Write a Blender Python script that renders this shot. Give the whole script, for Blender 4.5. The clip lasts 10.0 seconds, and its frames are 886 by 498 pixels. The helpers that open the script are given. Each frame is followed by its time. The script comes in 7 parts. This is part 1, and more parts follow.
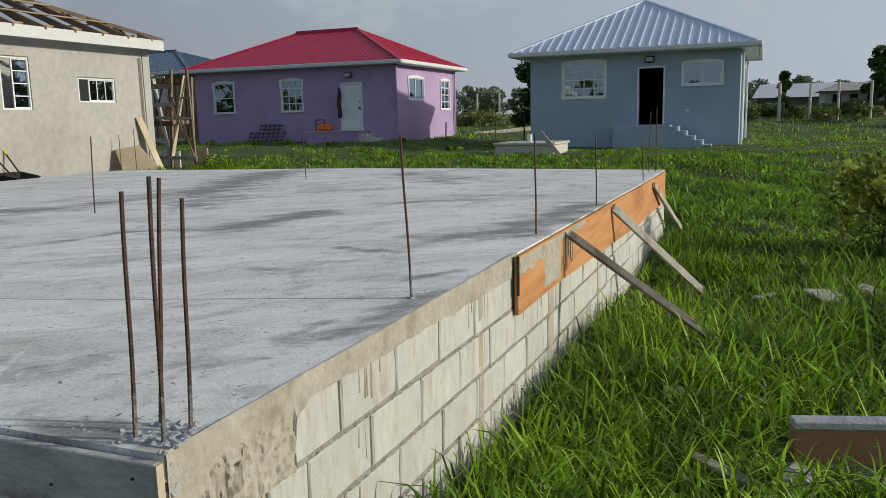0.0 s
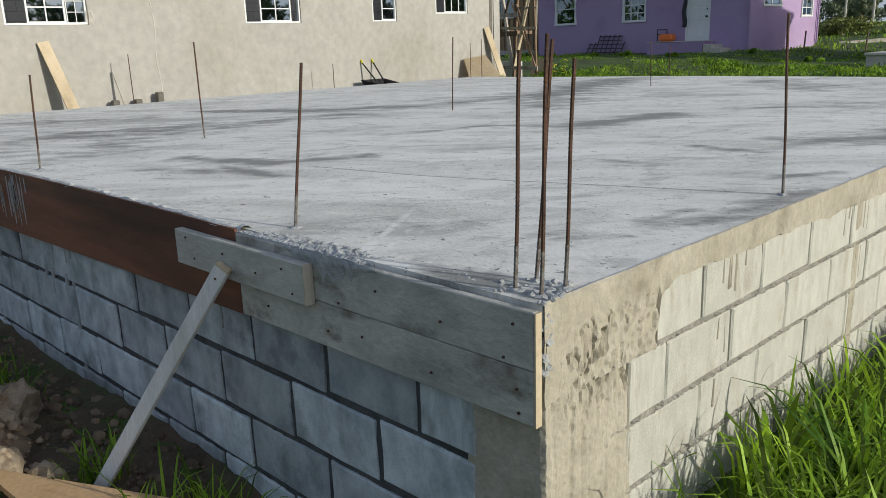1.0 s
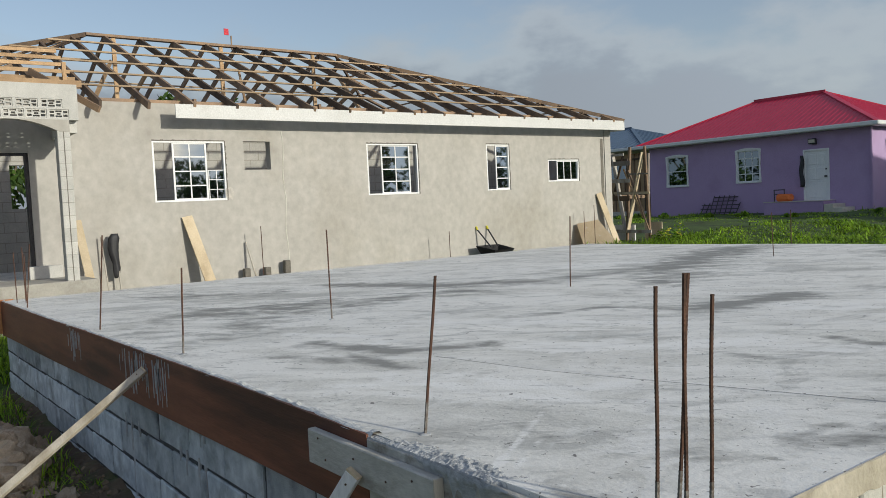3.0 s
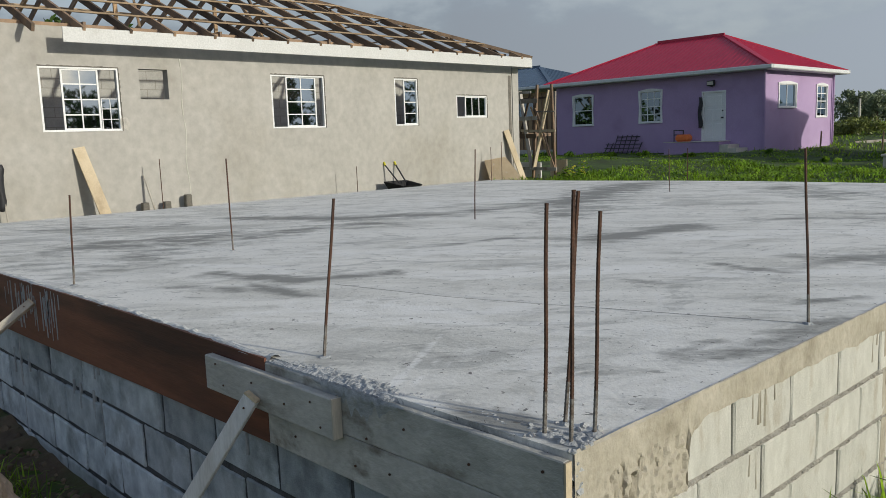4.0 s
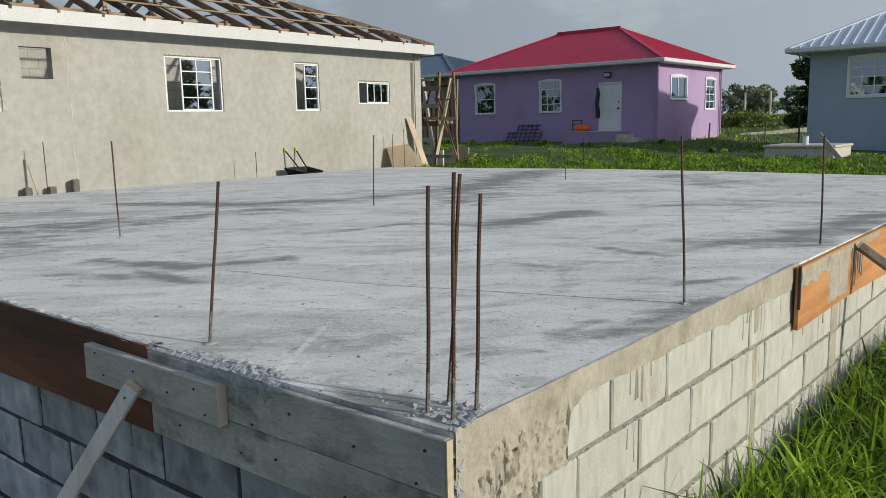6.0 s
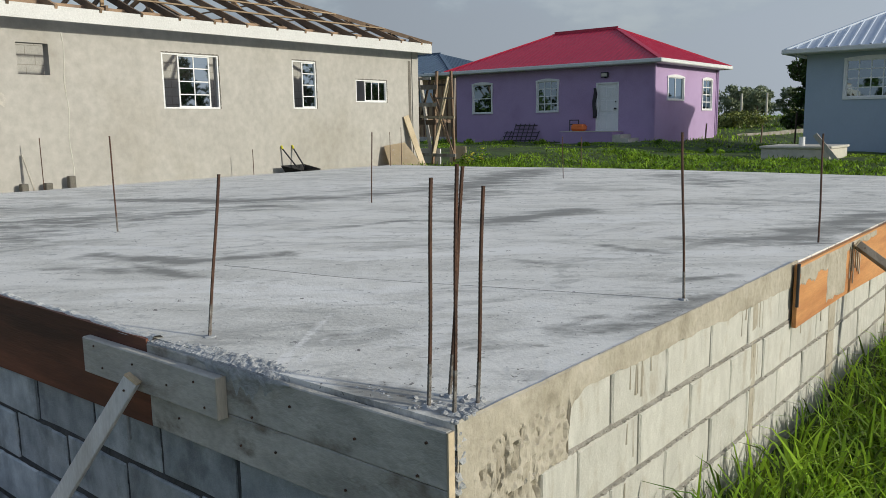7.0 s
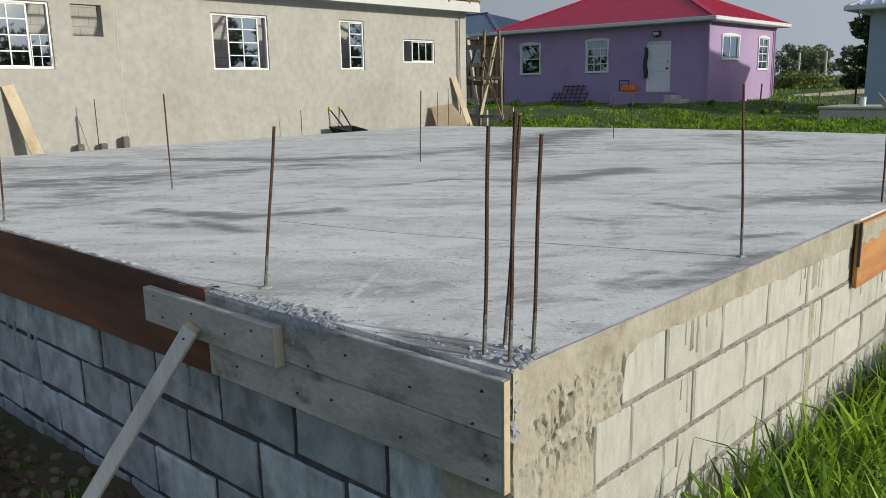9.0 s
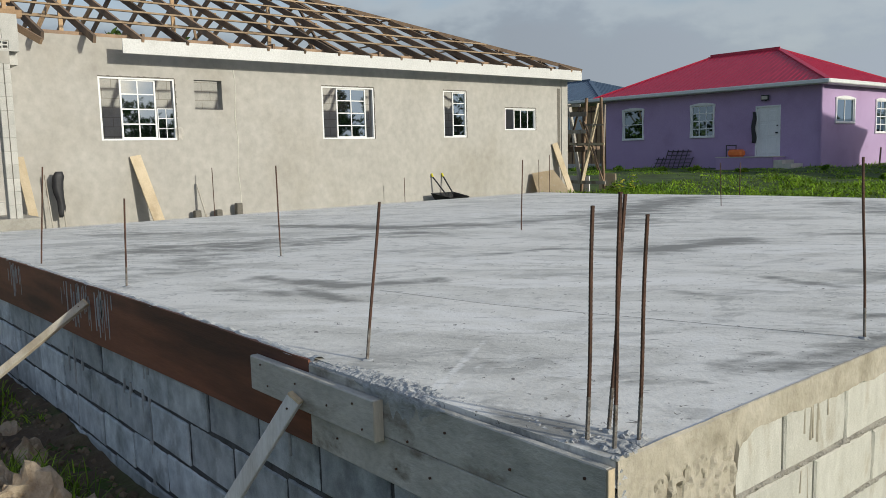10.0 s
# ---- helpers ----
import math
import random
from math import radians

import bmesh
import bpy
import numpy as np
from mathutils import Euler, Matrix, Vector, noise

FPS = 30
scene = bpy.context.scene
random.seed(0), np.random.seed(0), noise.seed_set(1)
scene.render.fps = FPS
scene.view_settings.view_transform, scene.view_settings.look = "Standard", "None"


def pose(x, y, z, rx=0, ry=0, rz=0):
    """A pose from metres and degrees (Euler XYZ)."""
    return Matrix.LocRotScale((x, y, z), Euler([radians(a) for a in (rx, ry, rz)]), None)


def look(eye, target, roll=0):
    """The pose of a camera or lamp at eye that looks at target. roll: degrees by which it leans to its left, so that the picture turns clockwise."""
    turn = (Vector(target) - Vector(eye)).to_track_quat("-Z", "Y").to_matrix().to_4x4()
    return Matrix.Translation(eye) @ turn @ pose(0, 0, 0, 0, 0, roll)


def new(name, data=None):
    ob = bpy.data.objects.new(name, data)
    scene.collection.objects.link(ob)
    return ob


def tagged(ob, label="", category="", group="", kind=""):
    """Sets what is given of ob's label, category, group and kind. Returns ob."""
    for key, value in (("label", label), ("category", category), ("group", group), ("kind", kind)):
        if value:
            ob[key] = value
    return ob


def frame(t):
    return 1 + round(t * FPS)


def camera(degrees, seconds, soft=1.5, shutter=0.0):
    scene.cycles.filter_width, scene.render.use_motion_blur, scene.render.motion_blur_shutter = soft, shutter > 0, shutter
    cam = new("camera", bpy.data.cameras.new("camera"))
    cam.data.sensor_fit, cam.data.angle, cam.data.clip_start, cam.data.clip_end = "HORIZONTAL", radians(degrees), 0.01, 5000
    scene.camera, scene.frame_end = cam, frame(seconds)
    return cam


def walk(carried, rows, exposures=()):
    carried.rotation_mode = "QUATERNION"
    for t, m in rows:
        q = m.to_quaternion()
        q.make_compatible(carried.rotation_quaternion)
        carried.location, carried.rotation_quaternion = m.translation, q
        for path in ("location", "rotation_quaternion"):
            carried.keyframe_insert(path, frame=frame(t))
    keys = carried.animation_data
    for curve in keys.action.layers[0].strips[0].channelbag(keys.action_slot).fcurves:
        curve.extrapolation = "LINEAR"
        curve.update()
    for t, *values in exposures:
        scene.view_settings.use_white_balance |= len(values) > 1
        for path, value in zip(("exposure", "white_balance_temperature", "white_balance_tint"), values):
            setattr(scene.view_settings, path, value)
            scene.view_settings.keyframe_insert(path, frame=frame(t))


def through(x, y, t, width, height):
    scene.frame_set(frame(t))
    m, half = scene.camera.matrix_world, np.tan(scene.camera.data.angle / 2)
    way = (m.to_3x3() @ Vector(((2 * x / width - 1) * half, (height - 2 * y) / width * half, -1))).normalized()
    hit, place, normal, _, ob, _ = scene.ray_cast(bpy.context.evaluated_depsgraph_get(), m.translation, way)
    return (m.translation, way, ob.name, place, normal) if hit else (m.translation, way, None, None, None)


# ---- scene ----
cam = camera(58.1, 10.0, soft=0.7)

PATH = [
    (0, (1.171, -1.28, 1.901), (0.437, 0.552, 1.577), -1.3),
    (0.2, (1.129, -1.298, 1.888), (0.13, 0.401, 1.545), -1.1),
    (0.5, (1.084, -1.309, 1.845), (-0.157, 0.213, 1.466), -1.6),
    (0.7, (1.079, -1.331, 1.817), (-0.206, 0.134, 1.368), -1.7),
    (1, (1.066, -1.359, 1.785), (-0.313, -0.001, 1.281), -2.0),
    (1.5, (1.028, -1.423, 1.813), (-0.512, -0.241, 1.333), -1.9),
    (2, (1.009, -1.467, 1.865), (-0.685, -0.504, 1.415), -2.3),
    (2.5, (1.026, -1.452, 1.925), (-0.681, -0.434, 1.707), -1.7),
    (3, (1.043, -1.409, 1.966), (-0.551, -0.207, 1.858), -2.8),
    (3.2, (1.045, -1.394, 1.961), (-0.504, -0.134, 1.855), -3.2),
    (4.3, (1.076, -1.382, 1.905), (-0.339, -0.002, 1.598), -1.7),
    (4.5, (1.084, -1.377, 1.904), (-0.321, 0.013, 1.596), -1.7),
    (5, (1.106, -1.369, 1.905), (-0.238, 0.08, 1.597), -2.1),
    (5.5, (1.111, -1.355, 1.904), (-0.162, 0.156, 1.593), -1.6),
    (7, (1.099, -1.368, 1.885), (-0.157, 0.157, 1.574), -0.9),
    (7.5, (1.076, -1.369, 1.872), (-0.172, 0.148, 1.496), -0.7),
    (8, (1.085, -1.382, 1.875), (-0.209, 0.093, 1.49), -1.1),
    (8.5, (1.089, -1.382, 1.874), (-0.228, 0.074, 1.494), -1.3),
    (9, (1.078, -1.385, 1.852), (-0.254, 0.052, 1.452), -1.1),
    (9.5, (1.063, -1.411, 1.833), (-0.439, -0.158, 1.414), -2.5),
    (10, (1.066, -1.38, 1.886), (-0.455, -0.102, 1.65), -1.5),
]
walk(cam, [(t, look(eye, aim, roll)) for t, eye, aim, roll in PATH],
     exposures=((0, -0.26, 6500, 4), (0.5, -0.20, 6500, 4), (1.5, -0.04, 6500, 4), (2.5, 0.01, 6500, 4), (3.2, -0.2, 6500, 4), (4.5, -0.28, 6500, 4),
                (5.5, -0.22, 6500, 4), (7.5, -0.17, 6500, 4), (9.0, -0.17, 6500, 4), (10.0, -0.12, 6500, 4)))

# ---- light and air ----
SUN_EL, SUN_AZ = radians(16.0), radians(14.5)      # height; turn from +x towards +y
sun_dir = Vector((math.cos(SUN_EL) * math.cos(SUN_AZ), math.cos(SUN_EL) * math.sin(SUN_AZ), math.sin(SUN_EL)))
sun = new("sun", bpy.data.lights.new("sun", "SUN"))
sun.data.energy, sun.data.angle, sun.data.color = 3.4, radians(1.2), (1.0, 0.94, 0.835)
sun.matrix_world = look(sun_dir * 50, (0, 0, 0))

world = bpy.data.worlds.new("sky")
scene.world = world
world.use_nodes = True
wn, wl = world.node_tree.nodes, world.node_tree.links
wn.clear()
w_out, w_bg, w_sky = wn.new("ShaderNodeOutputWorld"), wn.new("ShaderNodeBackground"), wn.new("ShaderNodeTexSky")
w_sky.sky_type, w_sky.sun_disc = "NISHITA", False
w_sky.sun_elevation, w_sky.sun_rotation = SUN_EL, radians(90) - SUN_AZ
w_sky.air_density, w_sky.dust_density, w_sky.ozone_density = 1.0, 1.5, 1.0
w_geo, w_map = wn.new("ShaderNodeTexCoord"), wn.new("ShaderNodeMapping")
w_map.inputs["Scale"].default_value = (1.5, 1.5, 3.2)
w_noise, w_shift = wn.new("ShaderNodeTexNoise"), wn.new("ShaderNodeMath")
w_shift.operation = "MULTIPLY_ADD"
w_shift.inputs[1].default_value = -0.30
w_noise.inputs["Scale"].default_value, w_noise.inputs["Detail"].default_value = 3.4, 9.0
w_noise.inputs["Roughness"].default_value = 0.55
w_sep, w_band = wn.new("ShaderNodeSeparateXYZ"), wn.new("ShaderNodeMapRange")
w_band.interpolation_type = "SMOOTHSTEP"
w_band.inputs["From Min"].default_value, w_band.inputs["From Max"].default_value = -0.045, 0.085
w_band.inputs["To Min"].default_value, w_band.inputs["To Max"].default_value = 0.96, 0.10
w_mix, w_gain = wn.new("ShaderNodeMixRGB"), wn.new("ShaderNodeVectorMath")
w_gain.operation = "MULTIPLY"
w_gain.inputs[1].default_value = (0.150, 0.140, 0.150)
wl.new(w_geo.outputs["Generated"], w_map.inputs["Vector"])
wl.new(w_map.outputs["Vector"], w_noise.inputs["Vector"])
wl.new(w_noise.outputs["Fac"], w_shift.inputs[0])
wl.new(w_geo.outputs["Generated"], w_sep.inputs["Vector"])
wl.new(w_sep.outputs["Z"], w_shift.inputs[2])
wl.new(w_shift.outputs["Value"], w_band.inputs["Value"])
wl.new(w_sky.outputs["Color"], w_gain.inputs[0])
wl.new(w_band.outputs["Result"], w_mix.inputs["Fac"])
wl.new(w_gain.outputs["Vector"], w_mix.inputs["Color1"])
w_rim, w_puff, w_fade = wn.new("ShaderNodeMapRange"), wn.new("ShaderNodeMixRGB"), wn.new("ShaderNodeMath")   # bright cumulus tops where haze meets blue
w_rim.interpolation_type = "SMOOTHSTEP"
w_rim.inputs["From Min"].default_value, w_rim.inputs["From Max"].default_value = -0.02, 0.03
w_fade.operation = "MULTIPLY"
w_puff.inputs["Color2"].default_value = (0.56, 0.59, 0.64, 1)
wl.new(w_shift.outputs["Value"], w_rim.inputs["Value"])
wl.new(w_rim.outputs["Result"], w_fade.inputs[0]), wl.new(w_band.outputs["Result"], w_fade.inputs[1])
wl.new(w_fade.outputs["Value"], w_puff.inputs["Fac"])
wl.new(w_mix.outputs["Color"], w_puff.inputs["Color1"])
wl.new(w_puff.outputs["Color"], w_bg.inputs["Color"])
w_dot, w_glow, w_cloud = wn.new("ShaderNodeVectorMath"), wn.new("ShaderNodeMapRange"), wn.new("ShaderNodeVectorMath")
w_dot.operation, w_cloud.operation = "DOT_PRODUCT", "SCALE"                  # haze is brighter towards the sun
w_dot.inputs[1].default_value = sun_dir
w_glow.inputs["From Min"].default_value, w_glow.inputs["From Max"].default_value = -0.6, 1.0
w_glow.inputs["To Min"].default_value, w_glow.inputs["To Max"].default_value = 0.74, 1.65
w_cloud.inputs[0].default_value = (0.41, 0.45, 0.535)
wl.new(w_geo.outputs["Generated"], w_dot.inputs[0])
wl.new(w_dot.outputs["Value"], w_glow.inputs["Value"])
wl.new(w_glow.outputs["Result"], w_cloud.inputs["Scale"])
wl.new(w_cloud.outputs["Vector"], w_mix.inputs["Color2"])
w_bg.inputs["Strength"].default_value = 1.0
wl.new(w_bg.outputs["Background"], w_out.inputs["Surface"])


# ---- materials ----
def mat(name, c1, c2, scale=4.0, rough=0.85, bump=0.3, fine=60.0, stain=None, stain_scale=0.8, stain_range=(0.5, 0.65),
        stretch=(1, 1, 1), metal=0.0, spread=0.0, spec=0.5, leaf=0.0, bump_dist=0.01):
    """Two-scale procedural surface: c1/c2 mottled at `scale`, fine grain and relief at `fine`, an optional stain colour,
    and a brightness that differs from object to object by `spread`."""
    m = bpy.data.materials.new(name)
    m.use_nodes = True
    n, l = m.node_tree.nodes, m.node_tree.links
    p = n["Principled BSDF"]
    tc, mp = n.new("ShaderNodeTexCoord"), n.new("ShaderNodeMapping")
    mp.inputs["Scale"].default_value = stretch
    l.new(tc.outputs["Object"], mp.inputs["Vector"])
    geo = n.new("ShaderNodeNewGeometry")
    info = n.new("ShaderNodeObjectInfo")
    off = n.new("ShaderNodeVectorMath")
    off.operation = "MULTIPLY_ADD"
    l.new(info.outputs["Random"], off.inputs[0])
    off.inputs[1].default_value = (17, 29, 41)
    l.new(mp.outputs["Vector"], off.inputs[2])
    v = off.outputs["Vector"]
    a, b = n.new("ShaderNodeTexNoise"), n.new("ShaderNodeTexNoise")
    for t, s, d in ((a, scale, 6.0), (b, fine, 4.0)):
        t.inputs["Scale"].default_value, t.inputs["Detail"].default_value, t.inputs["Roughness"].default_value = s, d, 0.62
        l.new(v, t.inputs["Vector"])
    r = n.new("ShaderNodeMapRange")
    r.inputs["From Min"].default_value, r.inputs["From Max"].default_value = 0.32, 0.68
    l.new(a.outputs["Fac"], r.inputs["Value"])
    mx = n.new("ShaderNodeMixRGB")
    mx.inputs["Color1"].default_value, mx.inputs["Color2"].default_value = (*c1, 1), (*c2, 1)
    l.new(r.outputs["Result"], mx.inputs["Fac"])
    col = mx.outputs["Color"]
    if stain:
        c = n.new("ShaderNodeTexNoise")
        c.inputs["Scale"].default_value, c.inputs["Detail"].default_value, c.inputs["Roughness"].default_value = stain_scale, 7.0, 0.6
        l.new(v, c.inputs["Vector"])
        sr = n.new("ShaderNodeMapRange")
        sr.inputs["From Min"].default_value, sr.inputs["From Max"].default_value = stain_range
        l.new(c.outputs["Fac"], sr.inputs["Value"])
        sm = n.new("ShaderNodeMixRGB")
        sm.inputs["Color2"].default_value = (*stain, 1)
        l.new(sr.outputs["Result"], sm.inputs["Fac"])
        l.new(col, sm.inputs["Color1"])
        col = sm.outputs["Color"]
    g = n.new("ShaderNodeMapRange")
    g.inputs["From Min"].default_value, g.inputs["From Max"].default_value = 0.25, 0.75
    g.inputs["To Min"].default_value, g.inputs["To Max"].default_value = 0.86, 1.12
    l.new(b.outputs["Fac"], g.inputs["Value"])
    val = g.outputs["Result"]
    if spread:
        sp = n.new("ShaderNodeMapRange")
        sp.inputs["To Min"].default_value, sp.inputs["To Max"].default_value = 1 - spread, 1 + spread
        l.new(info.outputs["Random"], sp.inputs["Value"])
        mu = n.new("ShaderNodeMath")
        mu.operation = "MULTIPLY"
        l.new(val, mu.inputs[0]), l.new(sp.outputs["Result"], mu.inputs[1])
        val = mu.outputs["Value"]
    if leaf:
        sp = n.new("ShaderNodeMapRange")
        sp.inputs["To Min"].default_value, sp.inputs["To Max"].default_value = 1 - leaf, 1 + leaf
        l.new(geo.outputs["Random Per Island"], sp.inputs["Value"])
        mu = n.new("ShaderNodeMath")
        mu.operation = "MULTIPLY"
        l.new(val, mu.inputs[0]), l.new(sp.outputs["Result"], mu.inputs[1])
        val = mu.outputs["Value"]
    sc = n.new("ShaderNodeVectorMath")
    sc.operation = "SCALE"
    l.new(col, sc.inputs[0]), l.new(val, sc.inputs["Scale"])
    l.new(sc.outputs["Vector"], p.inputs["Base Color"])
    p.inputs["Roughness"].default_value, p.inputs["Metallic"].default_value = rough, metal
    p.inputs["Specular IOR Level"].default_value = spec
    if bump:
        bp = n.new("ShaderNodeBump")
        bp.inputs["Strength"].default_value, bp.inputs["Distance"].default_value = bump, bump_dist
        hs = n.new("ShaderNodeMath")
        hs.operation = "ADD"
        l.new(a.outputs["Fac"], hs.inputs[0]), l.new(b.outputs["Fac"], hs.inputs[1])
        l.new(hs.outputs["Value"], bp.inputs["Height"])
        l.new(bp.outputs["Normal"], p.inputs["Normal"])
    return m


def glass_mat(name, colour=(0.9, 0.95, 1.0), tint=0.35, coat=0.38):
    """A reflective tinted window pane, partly see-through."""
    m = bpy.data.materials.new(name)
    m.use_nodes = True
    n, l = m.node_tree.nodes, m.node_tree.links
    n.clear()
    o, mix, fr = n.new("ShaderNodeOutputMaterial"), n.new("ShaderNodeMixShader"), n.new("ShaderNodeFresnel")
    gl, tr = n.new("ShaderNodeBsdfGlossy"), n.new("ShaderNodeBsdfTransparent")
    fr.inputs["IOR"].default_value = 1.6
    ad = n.new("ShaderNodeMath")
    ad.operation, ad.use_clamp = "ADD", True
    ad.inputs[1].default_value = coat
    l.new(fr.outputs["Fac"], ad.inputs[0])
    gl.inputs["Roughness"].default_value = 0.02
    gl.inputs["Color"].default_value = (*colour, 1)
    tr.inputs["Color"].default_value = (tint, tint, tint * 1.05, 1)
    l.new(ad.outputs["Value"], mix.inputs["Fac"])
    l.new(tr.outputs["BSDF"], mix.inputs[1]), l.new(gl.outputs["BSDF"], mix.inputs[2])
    l.new(mix.outputs["Shader"], o.inputs["Surface"])
    return m


def slab_mat():
    """Trowelled slab: pale cement, diagonal damp bands, trowel streaks, specks and footmarks."""
    m = mat("slab_concrete", (0.62, 0.605, 0.555), (0.80, 0.782, 0.725), 2.2, 0.75, 0.45, 55, bump_dist=0.006)
    n, l = m.node_tree.nodes, m.node_tree.links
    p = n["Principled BSDF"]
    col = p.inputs["Base Color"].links[0].from_socket
    tc = n.new("ShaderNodeTexCoord")

    def layer(rot, scale3, sc, detail, lo, hi, colour, amount, seed, grit=0.6):
        nonlocal col
        mp, t, r, mx = n.new("ShaderNodeMapping"), n.new("ShaderNodeTexNoise"), n.new("ShaderNodeMapRange"), n.new("ShaderNodeMixRGB")
        mp.vector_type = "TEXTURE"
        mp.inputs["Rotation"].default_value, mp.inputs["Scale"].default_value = (0, 0, radians(rot)), [1 / q for q in scale3]
        mp.inputs["Location"].default_value = (seed, seed * 2, 0)
        t.inputs["Scale"].default_value, t.inputs["Detail"].default_value, t.inputs["Roughness"].default_value = sc, detail, grit
        t.inputs["Distortion"].default_value = 1.3
        r.inputs["From Min"].default_value, r.inputs["From Max"].default_value, r.inputs["To Max"].default_value = lo, hi, amount
        mx.inputs["Color2"].default_value = (*colour, 1)
        l.new(tc.outputs["Object"], mp.inputs["Vector"]), l.new(mp.outputs["Vector"], t.inputs["Vector"])
        l.new(t.outputs["Fac"], r.inputs["Value"]), l.new(r.outputs["Result"], mx.inputs["Fac"])
        l.new(col, mx.inputs["Color1"])
        col = mx.outputs["Color"]
    layer(35, (0.8, 2.0, 1), 1.0, 12, 0.42, 0.54, (0.91, 0.89, 0.84), 0.8, 4.0, 0.68)       # pale laitance
    layer(62, (0.45, 1.3, 1), 0.75, 12, 0.56, 0.62, (0.38, 0.375, 0.35), 0.42, 2.0, 0.66)     # damp bands
    layer(50, (0.9, 1.6, 1), 1.9, 12, 0.55, 0.62, (0.40, 0.395, 0.37), 0.55, 23.0, 0.70)       # gritty damp patches
    layer(55, (0.7, 1.9, 1), 2.0, 10, 0.55, 0.70, (0.42, 0.42, 0.405), 0.35, 7.0)      # trowel streaks
    layer(20, (1, 1.6, 1), 3.6, 12, 0.56, 0.68, (0.40, 0.395, 0.37), 0.55, 11.0, 0.72)        # smudges
    layer(110, (0.8, 1.8, 1), 4.0, 10, 0.57, 0.66, (0.88, 0.87, 0.84), 0.4, 15.0)     # thin pale skims
    for stain, colour, amount, grain, lo, hi in (("pale", (0.92, 0.905, 0.87), 0.8, 4.0, 0.42, 0.80), ("damp", (0.26, 0.255, 0.235), 0.92, 2.6, 0.32, 0.80)):
        at, mp, t, ad, r, mx = (n.new(k) for k in ("ShaderNodeAttribute", "ShaderNodeMapping", "ShaderNodeTexNoise", "ShaderNodeMath", "ShaderNodeMapRange", "ShaderNodeMixRGB"))
        at.attribute_name = stain
        mp.vector_type = "TEXTURE"
        mp.inputs["Rotation"].default_value, mp.inputs["Scale"].default_value = (0, 0, radians(40)), (1.0, 0.5, 1)
        t.inputs["Scale"].default_value, t.inputs["Detail"].default_value, t.inputs["Roughness"].default_value = grain, 12, 0.68
        t.inputs["Distortion"].default_value = 0.3
        ad.operation = "MULTIPLY_ADD"
        ad.inputs[1].default_value = 2.6
        sub = n.new("ShaderNodeMath")
        sub.operation = "SUBTRACT"
        sub.inputs[1].default_value = 0.5
        r.inputs["From Min"].default_value, r.inputs["From Max"].default_value, r.inputs["To Max"].default_value = lo, hi, amount
        mx.inputs["Color2"].default_value = (*colour, 1)
        gate = n.new("ShaderNodeMath")
        gate.operation = "MULTIPLY"
        l.new(tc.outputs["Object"], mp.inputs["Vector"]), l.new(mp.outputs["Vector"], t.inputs["Vector"])
        l.new(t.outputs["Fac"], sub.inputs[0]), l.new(sub.outputs["Value"], ad.inputs[0]), l.new(at.outputs["Fac"], ad.inputs[2])
        l.new(ad.outputs["Value"], r.inputs["Value"])
        r2 = n.new("ShaderNodeMapRange")
        r2.inputs["From Max"].default_value = 0.35
        l.new(at.outputs["Fac"], r2.inputs["Value"])
        l.new(r.outputs["Result"], gate.inputs[0]), l.new(r2.outputs["Result"], gate.inputs[1])
        l.new(gate.outputs["Value"], mx.inputs["Fac"]), l.new(col, mx.inputs["Color1"])
        col = mx.outputs["Color"]
    layer(0, (1, 1, 1), 30.0, 3, 0.66, 0.69, (0.12, 0.11, 0.10), 0.85, 3.0)           # specks
    layer(40, (0.6, 1.6, 1), 13.0, 5, 0.63, 0.67, (0.30, 0.295, 0.275), 0.7, 31.0)           # pits and boot scuffs
    l.new(col, p.inputs["Base Color"])
    return m


M_SLAB = slab_mat()
M_RAWCON = mat("raw_concrete", (0.36, 0.325, 0.255), (0.48, 0.44, 0.365), 5, 0.92, 0.6, 38, (0.28, 0.25, 0.19), 3.5, (0.55, 0.68), bump_dist=0.010)
M_SPILL = mat("spilt_cement", (0.31, 0.325, 0.34), (0.50, 0.51, 0.52), 14, 0.92, 0.9, 60)
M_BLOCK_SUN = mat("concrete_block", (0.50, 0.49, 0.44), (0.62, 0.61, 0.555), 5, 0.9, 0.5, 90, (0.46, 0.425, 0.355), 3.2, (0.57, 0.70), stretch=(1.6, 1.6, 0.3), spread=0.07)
# shaded copy of concrete_block: blue-grey shade mixed into the colour, plus random stains
M_BLOCK_SHADE = mat("shaded_wall_block", (0.38, 0.43, 0.47), (0.66, 0.715, 0.75), 5, 0.9, 0.6, 90, (0.24, 0.27, 0.285), 2.2, (0.52, 0.70), stretch=(1, 1, 0.35), spread=0.34)
M_MORTAR = mat("mortar", (0.25, 0.245, 0.22), (0.40, 0.385, 0.35), 12, 0.95, 0.8, 90)
M_LIP = mat("pale_cement_lip", (0.55, 0.55, 0.53), (0.72, 0.72, 0.70), 14, 0.92, 0.6, 60)
M_JOINT = mat("crumbly_mortar", (0.27, 0.255, 0.22), (0.42, 0.40, 0.35), 14, 0.95, 0.9, 110)
# dark copy of the mortar: shade of the unlit wall is put into its colour
M_MORTAR_SHADE = mat("shaded_wall_mortar", (0.045, 0.048, 0.052), (0.11, 0.115, 0.12), 12, 0.95, 0.8, 90)
M_RENDER = mat("cement_render", (0.415, 0.398, 0.37), (0.475, 0.456, 0.425), 0.7, 0.92, 0.03, 7, (0.375, 0.352, 0.312), 0.45, (0.52, 0.72), stretch=(1, 1, 0.9))
